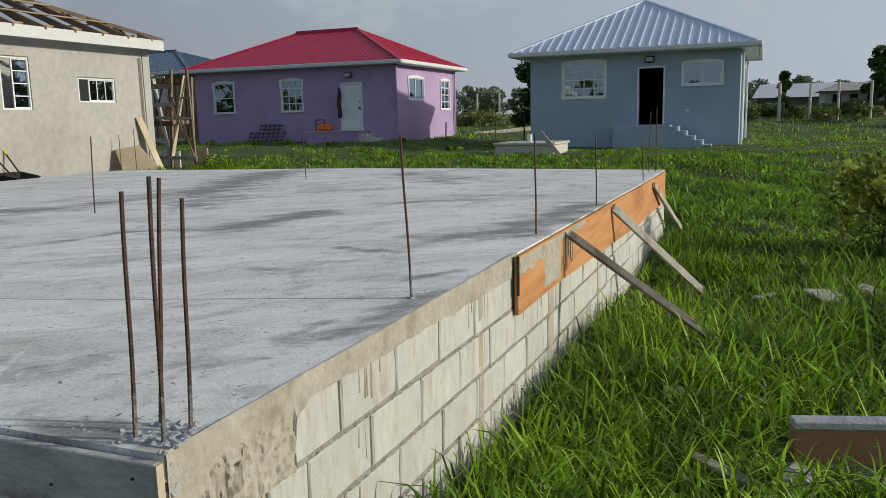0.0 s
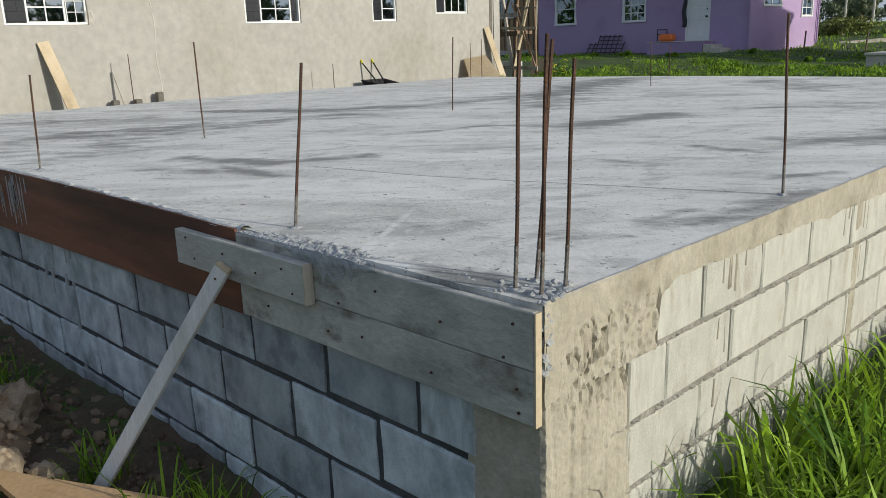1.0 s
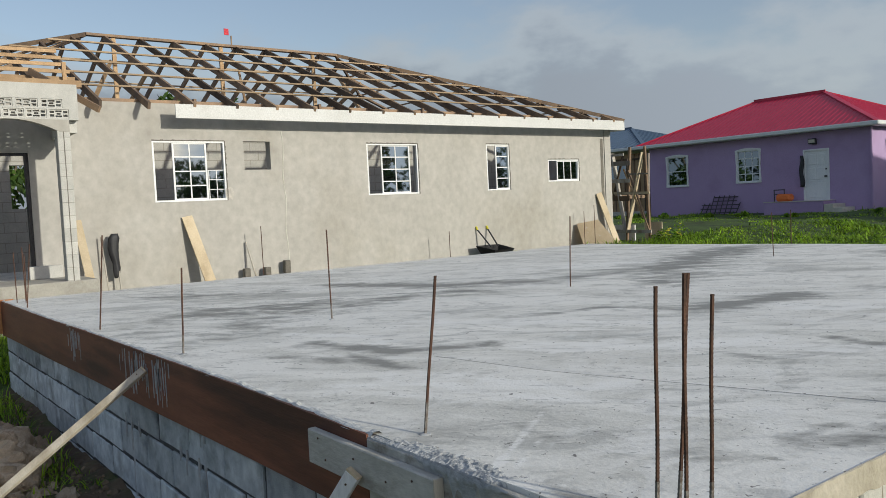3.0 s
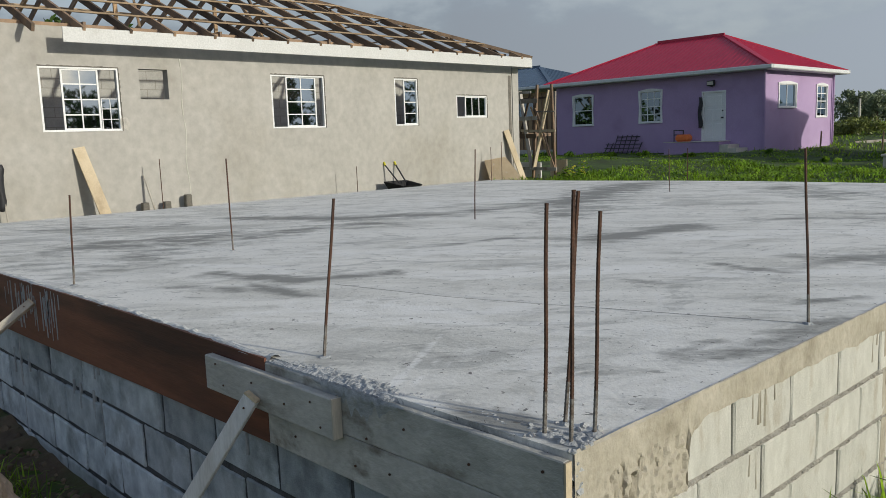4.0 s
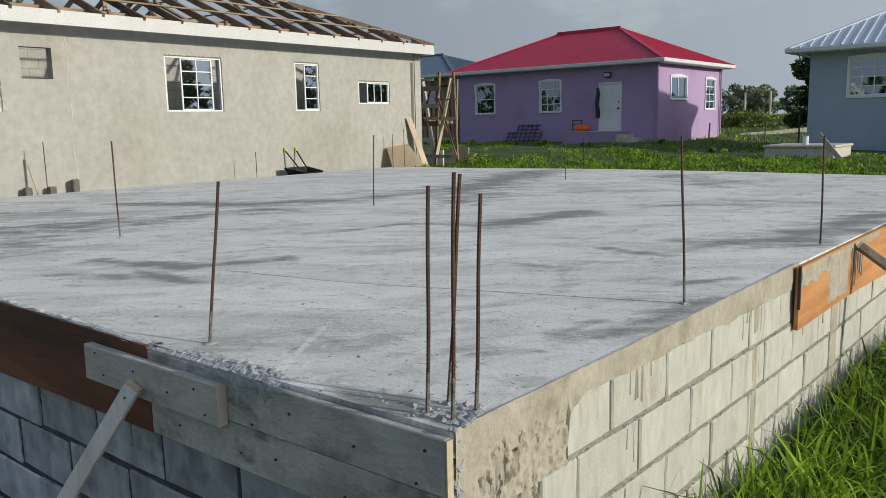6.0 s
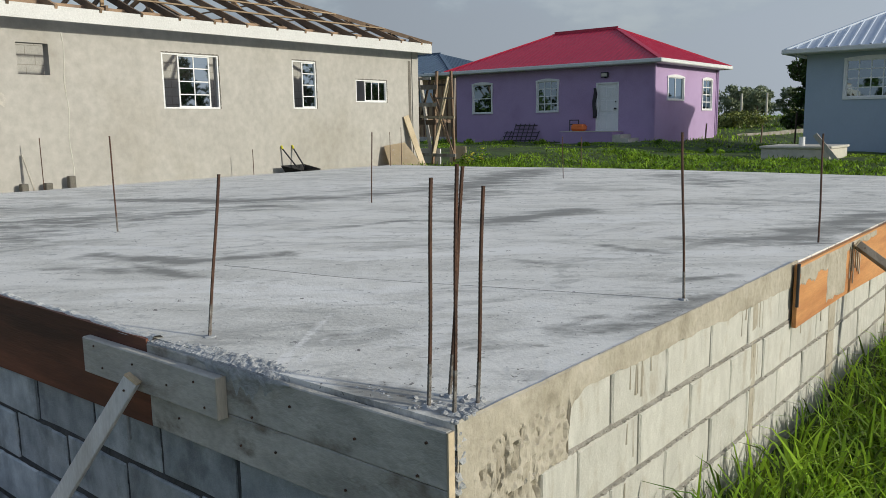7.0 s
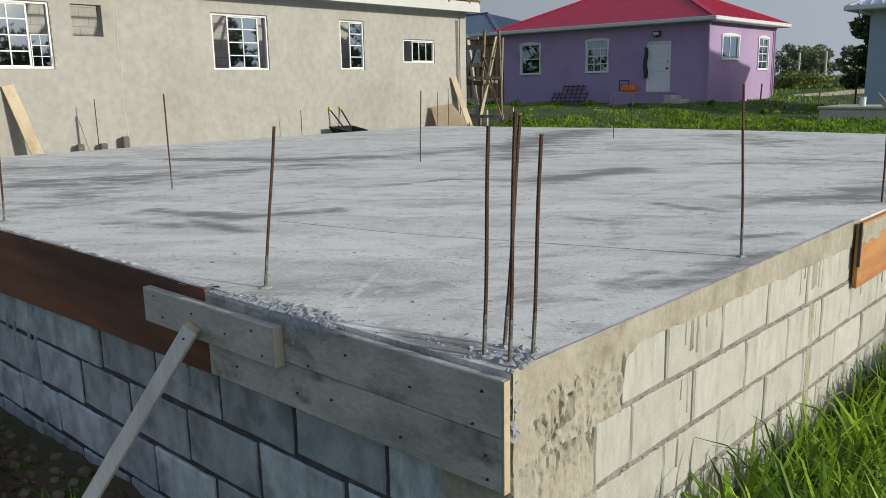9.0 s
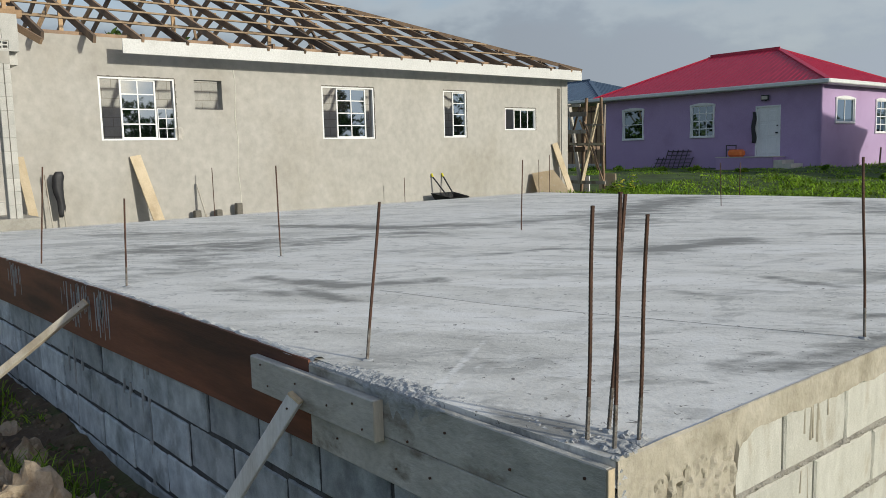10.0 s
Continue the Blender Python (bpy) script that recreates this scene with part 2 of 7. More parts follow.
M_FASCIA = mat("weathered_white_paint", (0.60, 0.60, 0.585), (0.66, 0.66, 0.65), 2.5, 0.6, 0.08, 40, (0.50, 0.49, 0.46), 1.4, (0.6, 0.75))
def blockwork_mat():
    """Bare blockwork seen far inside the house: courses with darker joints."""
    m = mat("bare_blockwork", (0.36, 0.35, 0.32), (0.46, 0.445, 0.41), 3, 0.92, 0.2, 40)
    n, l = m.node_tree.nodes, m.node_tree.links
    p = n["Principled BSDF"]
    tc, sp, co, bt, mx = (n.new(k) for k in ("ShaderNodeTexCoord", "ShaderNodeSeparateXYZ", "ShaderNodeCombineXYZ", "ShaderNodeTexBrick", "ShaderNodeMixRGB"))
    l.new(tc.outputs["Object"], sp.inputs["Vector"])
    l.new(sp.outputs["Y"], co.inputs["X"]), l.new(sp.outputs["Z"], co.inputs["Y"])
    l.new(co.outputs["Vector"], bt.inputs["Vector"])
    bt.inputs["Scale"].default_value, bt.inputs["Brick Width"].default_value, bt.inputs["Row Height"].default_value = 1.0, 0.41, 0.205
    bt.inputs["Mortar Size"].default_value = 0.008
    bt.inputs["Color1"].default_value = bt.inputs["Color2"].default_value = (1, 1, 1, 1)
    bt.inputs["Mortar"].default_value = (0.68, 0.66, 0.63, 1)
    mx.blend_type = "MULTIPLY"
    mx.inputs["Fac"].default_value = 1.0
    l.new(p.inputs["Base Color"].links[0].from_socket, mx.inputs["Color1"]), l.new(bt.outputs["Color"], mx.inputs["Color2"])
    l.new(mx.outputs["Color"], p.inputs["Base Color"])
    return m


M_BLOCKWORK = blockwork_mat()
M_MORTAR_DARK = mat("dark_mortar", (0.13, 0.12, 0.105), (0.20, 0.185, 0.16), 8, 0.95, 0.6, 60)
M_BLOCK_GREY = mat("grey_block", (0.46, 0.455, 0.43), (0.57, 0.56, 0.53), 4, 0.92, 0.3, 80, spread=0.08)
M_PINE_PALE = mat("pale_board", (0.52, 0.42, 0.28), (0.64, 0.54, 0.39), 4, 0.8, 0.15, 60, (0.42, 0.33, 0.22), 2, spread=0.1)
M_PLY_PALE = mat("stained_plywood", (0.50, 0.40, 0.27), (0.60, 0.50, 0.36), 3, 0.8, 0.15, 60, (0.60, 0.55, 0.47), 4, (0.6, 0.66))
M_PLY_NEW = mat("new_orange_plywood", (0.60, 0.38, 0.19), (0.70, 0.47, 0.26), 3, 0.75, 0.15, 60, (0.46, 0.27, 0.13), 3, (0.6, 0.7))
M_PLY_RAW = mat("wet_plank", (0.30, 0.15, 0.075), (0.40, 0.21, 0.11), 4, 0.8, 0.2, 60, (0.22, 0.11, 0.06), 2, stretch=(0.3, 1, 3))
M_CLOD = mat("pale_clay", (0.44, 0.35, 0.245), (0.58, 0.48, 0.36), 1.5, 0.95, 0.6, 14, (0.32, 0.235, 0.155), 0.9, bump_dist=0.02, spread=0.2)
M_YELLOW = mat("yellow_petal", (0.55, 0.50, 0.03), (0.65, 0.60, 0.06), 2, 0.7, 0.0, 20)
M_PLY_DARK = mat("dark_plywood", (0.14, 0.047, 0.025), (0.235, 0.088, 0.048), 3, 0.7, 0.2, 50, (0.06, 0.026, 0.018), 1.2, stretch=(0.25, 1, 2.5))
M_PLY_ORANGE = mat("orange_plywood", (0.50, 0.22, 0.075), (0.62, 0.31, 0.12), 3, 0.7, 0.2, 50, (0.36, 0.14, 0.05), 2.0, stretch=(2, 0.3, 2.5))
M_PLANK = mat("cement_stained_plank", (0.35, 0.345, 0.315), (0.58, 0.565, 0.52), 7, 0.85, 0.6, 45, (0.19, 0.16, 0.125), 4.2, (0.53, 0.64), stretch=(0.75, 1, 1.2))
M_CLEAT = mat("cement_grey_timber", (0.42, 0.41, 0.375), (0.56, 0.545, 0.50), 6, 0.85, 0.5, 45, (0.27, 0.24, 0.20), 3.5, (0.58, 0.70), stretch=(0.6, 1, 1.4))
M_STICK = mat("grey_timber", (0.36, 0.33, 0.29), (0.50, 0.47, 0.42), 6, 0.8, 0.3, 80, (0.25, 0.20, 0.14), 2, stretch=(2, 2, 0.3), spread=0.1)
M_STICK_PALE = mat("pale_grey_timber", (0.68, 0.69, 0.69), (0.80, 0.81, 0.81), 6, 0.8, 0.3, 80, (0.52, 0.50, 0.46), 2, (0.55, 0.75), stretch=(2, 2, 0.3))
M_STICK_DARK = mat("dark_grey_timber", (0.20, 0.175, 0.145), (0.31, 0.275, 0.235), 6, 0.8, 0.3, 80, (0.14, 0.11, 0.08), 2, stretch=(2, 2, 0.3))
M_STICK_TAN = mat("tan_grey_timber", (0.46, 0.41, 0.33), (0.60, 0.55, 0.46), 6, 0.8, 0.3, 80, (0.34, 0.29, 0.22), 2, stretch=(2, 2, 0.3))
M_PINE = mat("new_timber", (0.34, 0.21, 0.11), (0.50, 0.34, 0.19), 3, 0.7, 0.2, 60, spread=0.25)
M_PINE_DARK = mat("weathered_rafter", (0.14, 0.10, 0.075), (0.27, 0.18, 0.11), 3, 0.8, 0.3, 60, spread=0.55)
M_LATH = mat("lath_timber", (0.30, 0.21, 0.13), (0.46, 0.34, 0.22), 3, 0.8, 0.2, 60, spread=0.25)
M_REBAR = mat("rusty_rebar", (0.05, 0.026, 0.018), (0.12, 0.055, 0.032), 25, 0.75, 0.5, 120)
M_REBAR_PALE = mat("cemented_rebar", (0.28, 0.27, 0.25), (0.10, 0.07, 0.05), 40, 0.9, 0.6, 120)
M_WHITE = mat("white_paint", (0.76, 0.77, 0.78), (0.82, 0.82, 0.82), 3, 0.5, 0.05, 60)
M_PURPLE = mat("purple_paint", (0.42, 0.30, 0.50), (0.46, 0.335, 0.54), 1.2, 0.8, 0.10, 40, (0.385, 0.27, 0.455), 0.6)
M_BLUE = mat("grey_blue_paint", (0.36, 0.435, 0.53), (0.40, 0.475, 0.57), 1.2, 0.8, 0.15, 40, (0.33, 0.40, 0.49), 0.6)
M_RED_ROOF = mat("red_metal_roof", (0.42, 0.012, 0.045), (0.50, 0.02, 0.06), 2, 0.38, 0.05, 30)
M_ZINC = mat("zinc_roof", (0.62, 0.69, 0.80), (0.70, 0.77, 0.87), 2, 0.35, 0.05, 30, metal=0.15)
M_BLUE_ROOF = mat("dull_blue_roof", (0.07, 0.11, 0.17), (0.10, 0.15, 0.22), 2, 0.45, 0.05, 30)
M_GUTTER = mat("gutter_white", (0.66, 0.68, 0.67), (0.74, 0.75, 0.74), 3, 0.5, 0.05, 40)
# near-black colour that stands in for the shade of unlit interiors
M_DARK = mat("dark_inside", (0.02, 0.02, 0.022), (0.03, 0.03, 0.03), 3, 0.9, 0.0, 30)
M_BLACK = mat("black_plastic", (0.02, 0.02, 0.024), (0.035, 0.035, 0.04), 8, 0.6, 0.2, 80)
M_SOIL = mat("clay_soil", (0.30, 0.22, 0.145), (0.50, 0.385, 0.265), 5, 0.95, 0.7, 45, (0.22, 0.155, 0.10), 2.6, (0.5, 0.72), bump_dist=0.010)
M_CRUMB = mat("soil_crumb", (0.11, 0.08, 0.052), (0.22, 0.165, 0.11), 3, 0.95, 0.6, 40, leaf=0.45)
M_CLAY_CRUMB = mat("clay_crumb", (0.33, 0.25, 0.165), (0.52, 0.42, 0.30), 3, 0.95, 0.5, 40, leaf=0.4)
M_PORCH = mat("bare_porch_concrete", (0.34, 0.325, 0.29), (0.45, 0.43, 0.39), 2.2, 0.92, 0.4, 40, (0.25, 0.235, 0.20), 1.5, (0.5, 0.7))
M_EARTH = mat("dark_earth", (0.075, 0.054, 0.036), (0.15, 0.11, 0.07), 4, 0.95, 0.9, 25, (0.07, 0.09, 0.03), 1.2, (0.5, 0.65), bump_dist=0.03)
M_GROUND = mat("grassy_ground", (0.020, 0.034, 0.007), (0.10, 0.165, 0.028), 1.2, 0.95, 0.8, 14, (0.055, 0.06, 0.02), 0.35, (0.55, 0.7), bump_dist=0.05)
def leafy(name, c1, c2, scale, leaf, through=0.4):
    """Foliage that lets part of the light through."""
    m = mat(name, c1, c2, scale, 0.5, 0.0, 9, leaf=leaf, spec=0.35)
    n, l = m.node_tree.nodes, m.node_tree.links
    p, o = n["Principled BSDF"], n["Material Output"]
    tr, mx = n.new("ShaderNodeBsdfTranslucent"), n.new("ShaderNodeMixShader")
    mx.inputs["Fac"].default_value = through
    l.new(p.inputs["Base Color"].links[0].from_socket, tr.inputs["Color"])
    l.new(p.outputs["BSDF"], mx.inputs[1]), l.new(tr.outputs["BSDF"], mx.inputs[2])
    l.new(mx.outputs["Shader"], o.inputs["Surface"])
    return m


M_GRASS = leafy("grass_blade", (0.06, 0.15, 0.013), (0.39, 0.57, 0.045), 1.6, 0.78, 0.45)
M_DRY = leafy("dry_grass", (0.32, 0.26, 0.12), (0.48, 0.42, 0.22), 0.9, 0.4, 0.3)
M_WEED = leafy("weed_leaf", (0.11, 0.15, 0.03), (0.44, 0.48, 0.09), 2.5, 0.6, 0.55)
M_SCRUB = leafy("scrub_leaf", (0.10, 0.13, 0.03), (0.26, 0.29, 0.08), 0.7, 0.5, 0.25)
# haze over the distant trees is mixed into this paler leaf colour
M_LEAF_FAR = leafy("hazed_far_leaf", (0.19, 0.235, 0.14), (0.30, 0.34, 0.21), 0.6, 0.35, 0.25)
M_LEAF = leafy("tree_leaf", (0.035, 0.075, 0.015), (0.085, 0.14, 0.03), 0.9, 0.45, 0.25)
M_BARK = mat("bark", (0.12, 0.09, 0.06), (0.20, 0.16, 0.11), 8, 0.9, 0.6, 60)
M_RUBBLE = mat("pale_rubble", (0.42, 0.40, 0.37), (0.56, 0.53, 0.48), 8, 0.95, 0.8, 60, spread=0.2)
M_BROWN_WALL = mat("timber_wall", (0.38, 0.25, 0.14), (0.48, 0.33, 0.19), 2, 0.8, 0.2, 40)
M_MESH = mat("dark_steel", (0.05, 0.045, 0.05), (0.08, 0.07, 0.075), 20, 0.6, 0.2, 80)
M_ORANGE = mat("orange_plastic", (0.75, 0.16, 0.03), (0.85, 0.22, 0.05), 6, 0.5, 0.1, 60)
M_GLASS = glass_mat("window_glass", (0.80, 0.92, 1.0), tint=0.08, coat=0.42)
M_GLASS_DULL = glass_mat("dull_window_glass", (0.72, 0.88, 1.0), tint=0.06, coat=0.30)
M_RED = mat("red_cloth", (0.5, 0.03, 0.05), (0.6, 0.05, 0.07), 6, 0.8, 0.1, 60)
M_STEP = mat("pale_step", (0.52, 0.49, 0.43), (0.62, 0.59, 0.52), 5, 0.9, 0.2, 60)


# ---- builders ----
def part(name, bm, material, parent, label="", smooth=False):
    """Links a bmesh as one mesh under a thing or a part."""
    me = bpy.data.meshes.new(name)
    bm.to_mesh(me)
    bm.free()
    me.materials.append(material)
    if smooth:
        me.polygons.foreach_set("use_smooth", [True] * len(me.polygons))
    ob = new(name, me)
    ob.parent = parent
    return tagged(ob, label)


def thing(name, label, category, group="", kind="", at=(0, 0, 0), rz=0.0):
    ob = new(name)
    ob.empty_display_size = 0.1
    ob.matrix_basis = pose(*at, 0, 0, rz)
    return tagged(ob, label, category, group, kind)


def add_box(bm, x0, x1, y0, y1, z0, z1, bevel=0.0, m=None):
    made = bmesh.ops.create_cube(bm, size=1.0, matrix=Matrix.LocRotScale(
        ((x0 + x1) / 2, (y0 + y1) / 2, (z0 + z1) / 2), None, (abs(x1 - x0), abs(y1 - y0), abs(z1 - z0))))
    vs = made["verts"]
    if bevel:
        es = list({e for v in vs for e in v.link_edges})
        vs = list({v for f in bmesh.ops.bevel(bm, geom=es, offset=bevel, segments=1, affect="EDGES")["faces"] for v in f.verts} | {v for v in vs if v.is_valid})
    if m:
        bmesh.ops.transform(bm, matrix=m, verts=vs)
    return bm


def box(*a, bevel=0.0, m=None):
    return add_box(bmesh.new(), *a, bevel=bevel, m=m)


def beam_matrix(p, q, spin=0.0):
    d = Vector(q) - Vector(p)
    return Matrix.Translation(Vector(p)) @ d.to_track_quat("Z", "Y").to_matrix().to_4x4() @ Matrix.Rotation(radians(spin), 4, "Z")


def beam(p, q, w, h, spin=0.0, bevel=0.0, bm=None):
    """A squared timber from p to q."""
    bm = bm or bmesh.new()
    L = (Vector(q) - Vector(p)).length
    return add_box(bm, -w / 2, w / 2, -h / 2, h / 2, 0, L, bevel, beam_matrix(p, q, spin))


def rod(p, q, r, seg=8, bm=None, r2=None):
    bm = bm or bmesh.new()
    L = (Vector(q) - Vector(p)).length
    bmesh.ops.create_cone(bm, cap_ends=True, segments=seg, radius1=r, radius2=r if r2 is None else r2, depth=L,
                          matrix=beam_matrix(p, q) @ Matrix.Translation((0, 0, L / 2)))
    return bm


def draped(name, pts, material, parent, seg=12):
    """One continuous hanging cloth: rings (x, y, z, half width, half depth) with soft folds, closed at both ends."""
    bm = bmesh.new()
    rings = []
    for i, (x, y, z, w, d, ang) in enumerate(pts):
        ring = []
        for k in range(seg):
            a = 2 * math.pi * k / seg
            f = 1 + 0.22 * math.sin(a * 4 + i * 0.5)
            u, v = w * f * math.cos(a), d * f * math.sin(a)
            ring.append(bm.verts.new((x + u * math.cos(ang) - v * math.sin(ang), y + u * math.sin(ang) + v * math.cos(ang), z)))
        rings.append(ring)
    for a, b in zip(rings, rings[1:]):
        for k in range(seg):
            bm.faces.new([a[k], a[(k + 1) % seg], b[(k + 1) % seg], b[k]])
    bm.faces.new(rings[0]), bm.faces.new(rings[-1][::-1])
    bmesh.ops.recalc_face_normals(bm, faces=bm.faces)
    return part(name, bm, material, parent, smooth=True)


def pierced(u0, u1, v0, v1, t, holes, m):
    """A wall slab in the plane (u, v) with rectangular holes (a, b, c, d), t thick, carried into the world by m."""
    us = sorted({u0, u1, *(h[0] for h in holes), *(h[1] for h in holes)})
    vs = sorted({v0, v1, *(h[2] for h in holes), *(h[3] for h in holes)})
    us, vs = [u for u in us if u0 <= u <= u1], [v for v in vs if v0 <= v <= v1]
    full = [[not any(h[0] <= (us[i] + us[i + 1]) / 2 <= h[1] and h[2] <= (vs[j] + vs[j + 1]) / 2 <= h[3] for h in holes)
             for j in range(len(vs) - 1)] for i in range(len(us) - 1)]
    bm, seen = bmesh.new(), {}

    def vert(*c):
        if c not in seen:
            seen[c] = bm.verts.new(m @ Vector(c))
        return seen[c]

    def solid(i, j):
        return 0 <= i < len(us) - 1 and 0 <= j < len(vs) - 1 and full[i][j]
    for i in range(len(us) - 1):
        for j in range(len(vs) - 1):
            if not full[i][j]:
                continue
            a, b, c, d = us[i], us[i + 1], vs[j], vs[j + 1]
            bm.faces.new([vert(a, c, 0), vert(b, c, 0), vert(b, d, 0), vert(a, d, 0)])
            bm.faces.new([vert(a, d, t), vert(b, d, t), vert(b, c, t), vert(a, c, t)])
            for di, dj, p, q in ((-1, 0, (a, d), (a, c)), (1, 0, (b, c), (b, d)), (0, -1, (a, c), (b, c)), (0, 1, (b, d), (a, d))):
                if not solid(i + di, j + dj):
                    bm.faces.new([vert(*q, 0), vert(*p, 0), vert(*p, t), vert(*q, t)])
    bmesh.ops.recalc_face_normals(bm, faces=bm.faces)
    return bm


def mesh_from(name, verts, faces, material, parent=None, smooth=False):
    """One mesh from numpy arrays of places and of equal-sided faces."""
    me = bpy.data.meshes.new(name)
    k = faces.shape[1]
    me.vertices.add(len(verts)), me.loops.add(faces.size), me.polygons.add(len(faces))
    me.vertices.foreach_set("co", np.asarray(verts, np.float32).ravel())
    me.loops.foreach_set("vertex_index", np.asarray(faces, np.int32).ravel())
    me.polygons.foreach_set("loop_start", np.arange(0, faces.size, k, dtype=np.int32))
    me.update(calc_edges=True)
    me.materials.append(material)
    me.polygons.foreach_set("use_smooth", [smooth] * len(me.polygons))
    ob = new(name, me)
    ob.parent = parent
    return ob


FACE_X = Matrix(((0, 0, -1, 0), (1, 0, 0, 0), (0, 1, 0, 0), (0, 0, 0, 1)))    # (u, v, depth) -> (-depth, u, v): walls that face +x
FACE_Y = Matrix(((1, 0, 0, 0), (0, 0, 1, 0), (0, 1, 0, 0), (0, 0, 0, 1)))     # (u, v, depth) -> (u, depth, v): walls that face -y


# ---- ground ----
def smooth_step(a, b, v):
    t = np.clip((v - a) / (b - a), 0, 1)
    return t * t * (3 - 2 * t)


def ground_height(x, y):
    x, y = np.asarray(x, float), np.asarray(y, float)
    z = 0.28 + 0.42 * smooth_step(7, 26, y) + 0.25 * smooth_step(-9.5, -13, x) * smooth_step(-2, 3, y)
    z = z - 0.16 * smooth_step(0.2, -1.2, x) * smooth_step(0.4, -0.2, y) * smooth_step(-11, -8, x)
    z = z + 0.05 * np.sin(x * 0.9 + 1.3) * np.sin(y * 0.7) + 0.03 * np.sin(x * 2.3 + y * 1.7)
    z = z + 1.1 * smooth_step(36, 62, y)
    return z


def axis(lo, hi, step, far):
    mid = np.arange(lo, hi + step, step)
    grow = np.cumsum(step * 1.22 ** np.arange(1, 60))
    grow = grow[grow < far]
    return np.concatenate([lo - grow[::-1], mid, hi + grow])


gx, gy = axis(-14, 8, 0.25, 900), axis(-5, 16, 0.25, 900)
GX, GY = np.meshgrid(gx, gy, indexing="ij")
GZ = ground_height(GX, GY)
n0, n1 = GX.shape
idx = np.arange(n0 * n1).reshape(n0, n1)
quads = np.stack([idx[:-1, :-1], idx[1:, :-1], idx[1:, 1:], idx[:-1, 1:]], -1).reshape(-1, 4)
ground = mesh_from("ground", np.stack([GX, GY, GZ], -1).reshape(-1, 3), quads, M_GROUND, smooth=True)
tagged(ground, "rough grassy building plot with bare earth", "ground", kind="structure")

# ---- the new foundation: slab, block walls, corner column ----
LX, LY, ZT = 9.0, 9.5, 1.2
foundation = thing("house_foundation", "concrete floor slab on block walls, part finished", "foundation")


def slab_top(x, y):
    return (ZT - 0.058 * smooth_step(-2.0, -9, x) - 0.03 * smooth_step(1.5, 8, y) * smooth_step(-6, 0, x)
            + 0.006 * np.sin(x * 1.7 + 0.5) * np.sin(y * 1.3))


# damp strokes on the slab: (x, y) to (x, y), half width, strength
DAMP = (((-2.75, 2.88), (-2.19, 3.15), 0.07, 0.7), ((-2.19, 3.15), (-2.0, 4.15), 0.13, 1.0),
        ((-6.7, 2.92), (-5.2, 3.35), 0.16, 1.0), ((-5.2, 3.35), (-4.6, 4.0), 0.20, 0.9), ((-4.6, 4.0), (-4.5, 5.1), 0.16, 0.7),
        ((-5.4, 1.0), (-4.9, 1.9), 0.36, 0.8), ((-4.9, 1.9), (-4.6, 3.0), 0.26, 0.7), ((-7.5, 1.2), (-6.6, 2.0), 0.3, 0.6),
        ((-3.5, 4.5), (-4.35, 5.6), 0.30, 0.7), ((-4.35, 5.6), (-5.4, 8.6), 0.42, 0.85), ((-2.2, 7.3), (-3.2, 8.6), 0.35, 0.6),
        ((-3.1, 0.75), (-2.5, 0.92), 0.07, 0.9), ((-2.5, 0.92), (-2.25, 1.36), 0.07, 0.8), ((-2.6, 0.70), (-2.1, 0.68), 0.05, 0.8),
        ((-2.82, 0.44), (-2.58, 0.58), 0.07, 0.8), ((-4.0, 0.62), (-4.6, 1.15), 0.26, 0.55), ((-3.5, 0.18), (-5.0, 0.35), 0.14, 0.5),
        ((-0.30, 0.55), (-0.12, 0.9), 0.08, 0.52), ((-0.12, 0.9), (-0.07, 1.25), 0.07, 0.62), ((-0.07, 1.25), (-0.05, 1.65), 0.07, 0.72),
        ((-0.27, 0.86), (-0.22, 1.12), 0.04, 0.5), ((-1.33, 1.92), (-0.87, 1.94), 0.04, 0.6), ((-0.62, 3.0), (-0.3, 3.4), 0.14, 0.7),
        ((-0.3, 3.4), (-0.12, 5.2), 0.16, 0.8), ((-0.14, 2.1), (-0.28, 1.84), 0.05, 0.7), ((-2.75, 2.88), (-2.95, 2.1), 0.05, 0.7),
        ((-1.0, 2.6), (-0.4, 2.5), 0.05, 0.6), ((-1.7, 5.0), (-0.9, 5.8), 0.25, 0.5), ((-0.45, 0.05), (-0.05, 0.05), 0.05, 0.8), ((-1.0, 0.42), (-0.72, 0.35), 0.04, 0.5))
# pale skims left by the trowel
PALE = (((-0.71, 0.07), (-1.06, 0.60), 0.010, 1.0), ((-0.66, 0.10), (-0.86, 0.43), 0.007, 0.8), ((-3.6, 0.86), (-3.05, 1.10), 0.05, 0.8),
        ((-3.05, 1.10), (-2.75, 0.98), 0.05, 0.8), ((-1.9, 0.5), (-1.1, 1.0), 0.22, 0.7), ((-2.0, 1.5), (-1.2, 2.3), 0.16, 0.8), ((-1.0, 2.2), (-0.2, 2.9), 0.10, 0.8),
        ((-0.5, 0.5), (-0.7, 0.9), 0.12, 0.6), ((-3.2, 1.6), (-2.2, 2.4), 0.22, 0.7), ((-1.6, 3.6), (-0.7, 4.6), 0.25, 0.7), ((-6.0, 5.0), (-5.0, 6.5), 0.4, 0.7))


def stroke_field(strokes, x, y):
    """How far each place lies inside the nearest stroke: 1 in the middle, 0.5 at its edge, 0 well outside."""
    out = np.zeros_like(x)
    for (ax, ay), (bx, by), r, k in strokes:
        dx, dy = bx - ax, by - ay
        t = np.clip(((x - ax) * dx + (y - ay) * dy) / (dx * dx + dy * dy), 0, 1)
        d = np.hypot(x - ax - t * dx, y - ay - t * dy)
        out = np.maximum(out, k * np.clip(1 - 0.36 * d / r, 0, 1))
    return out


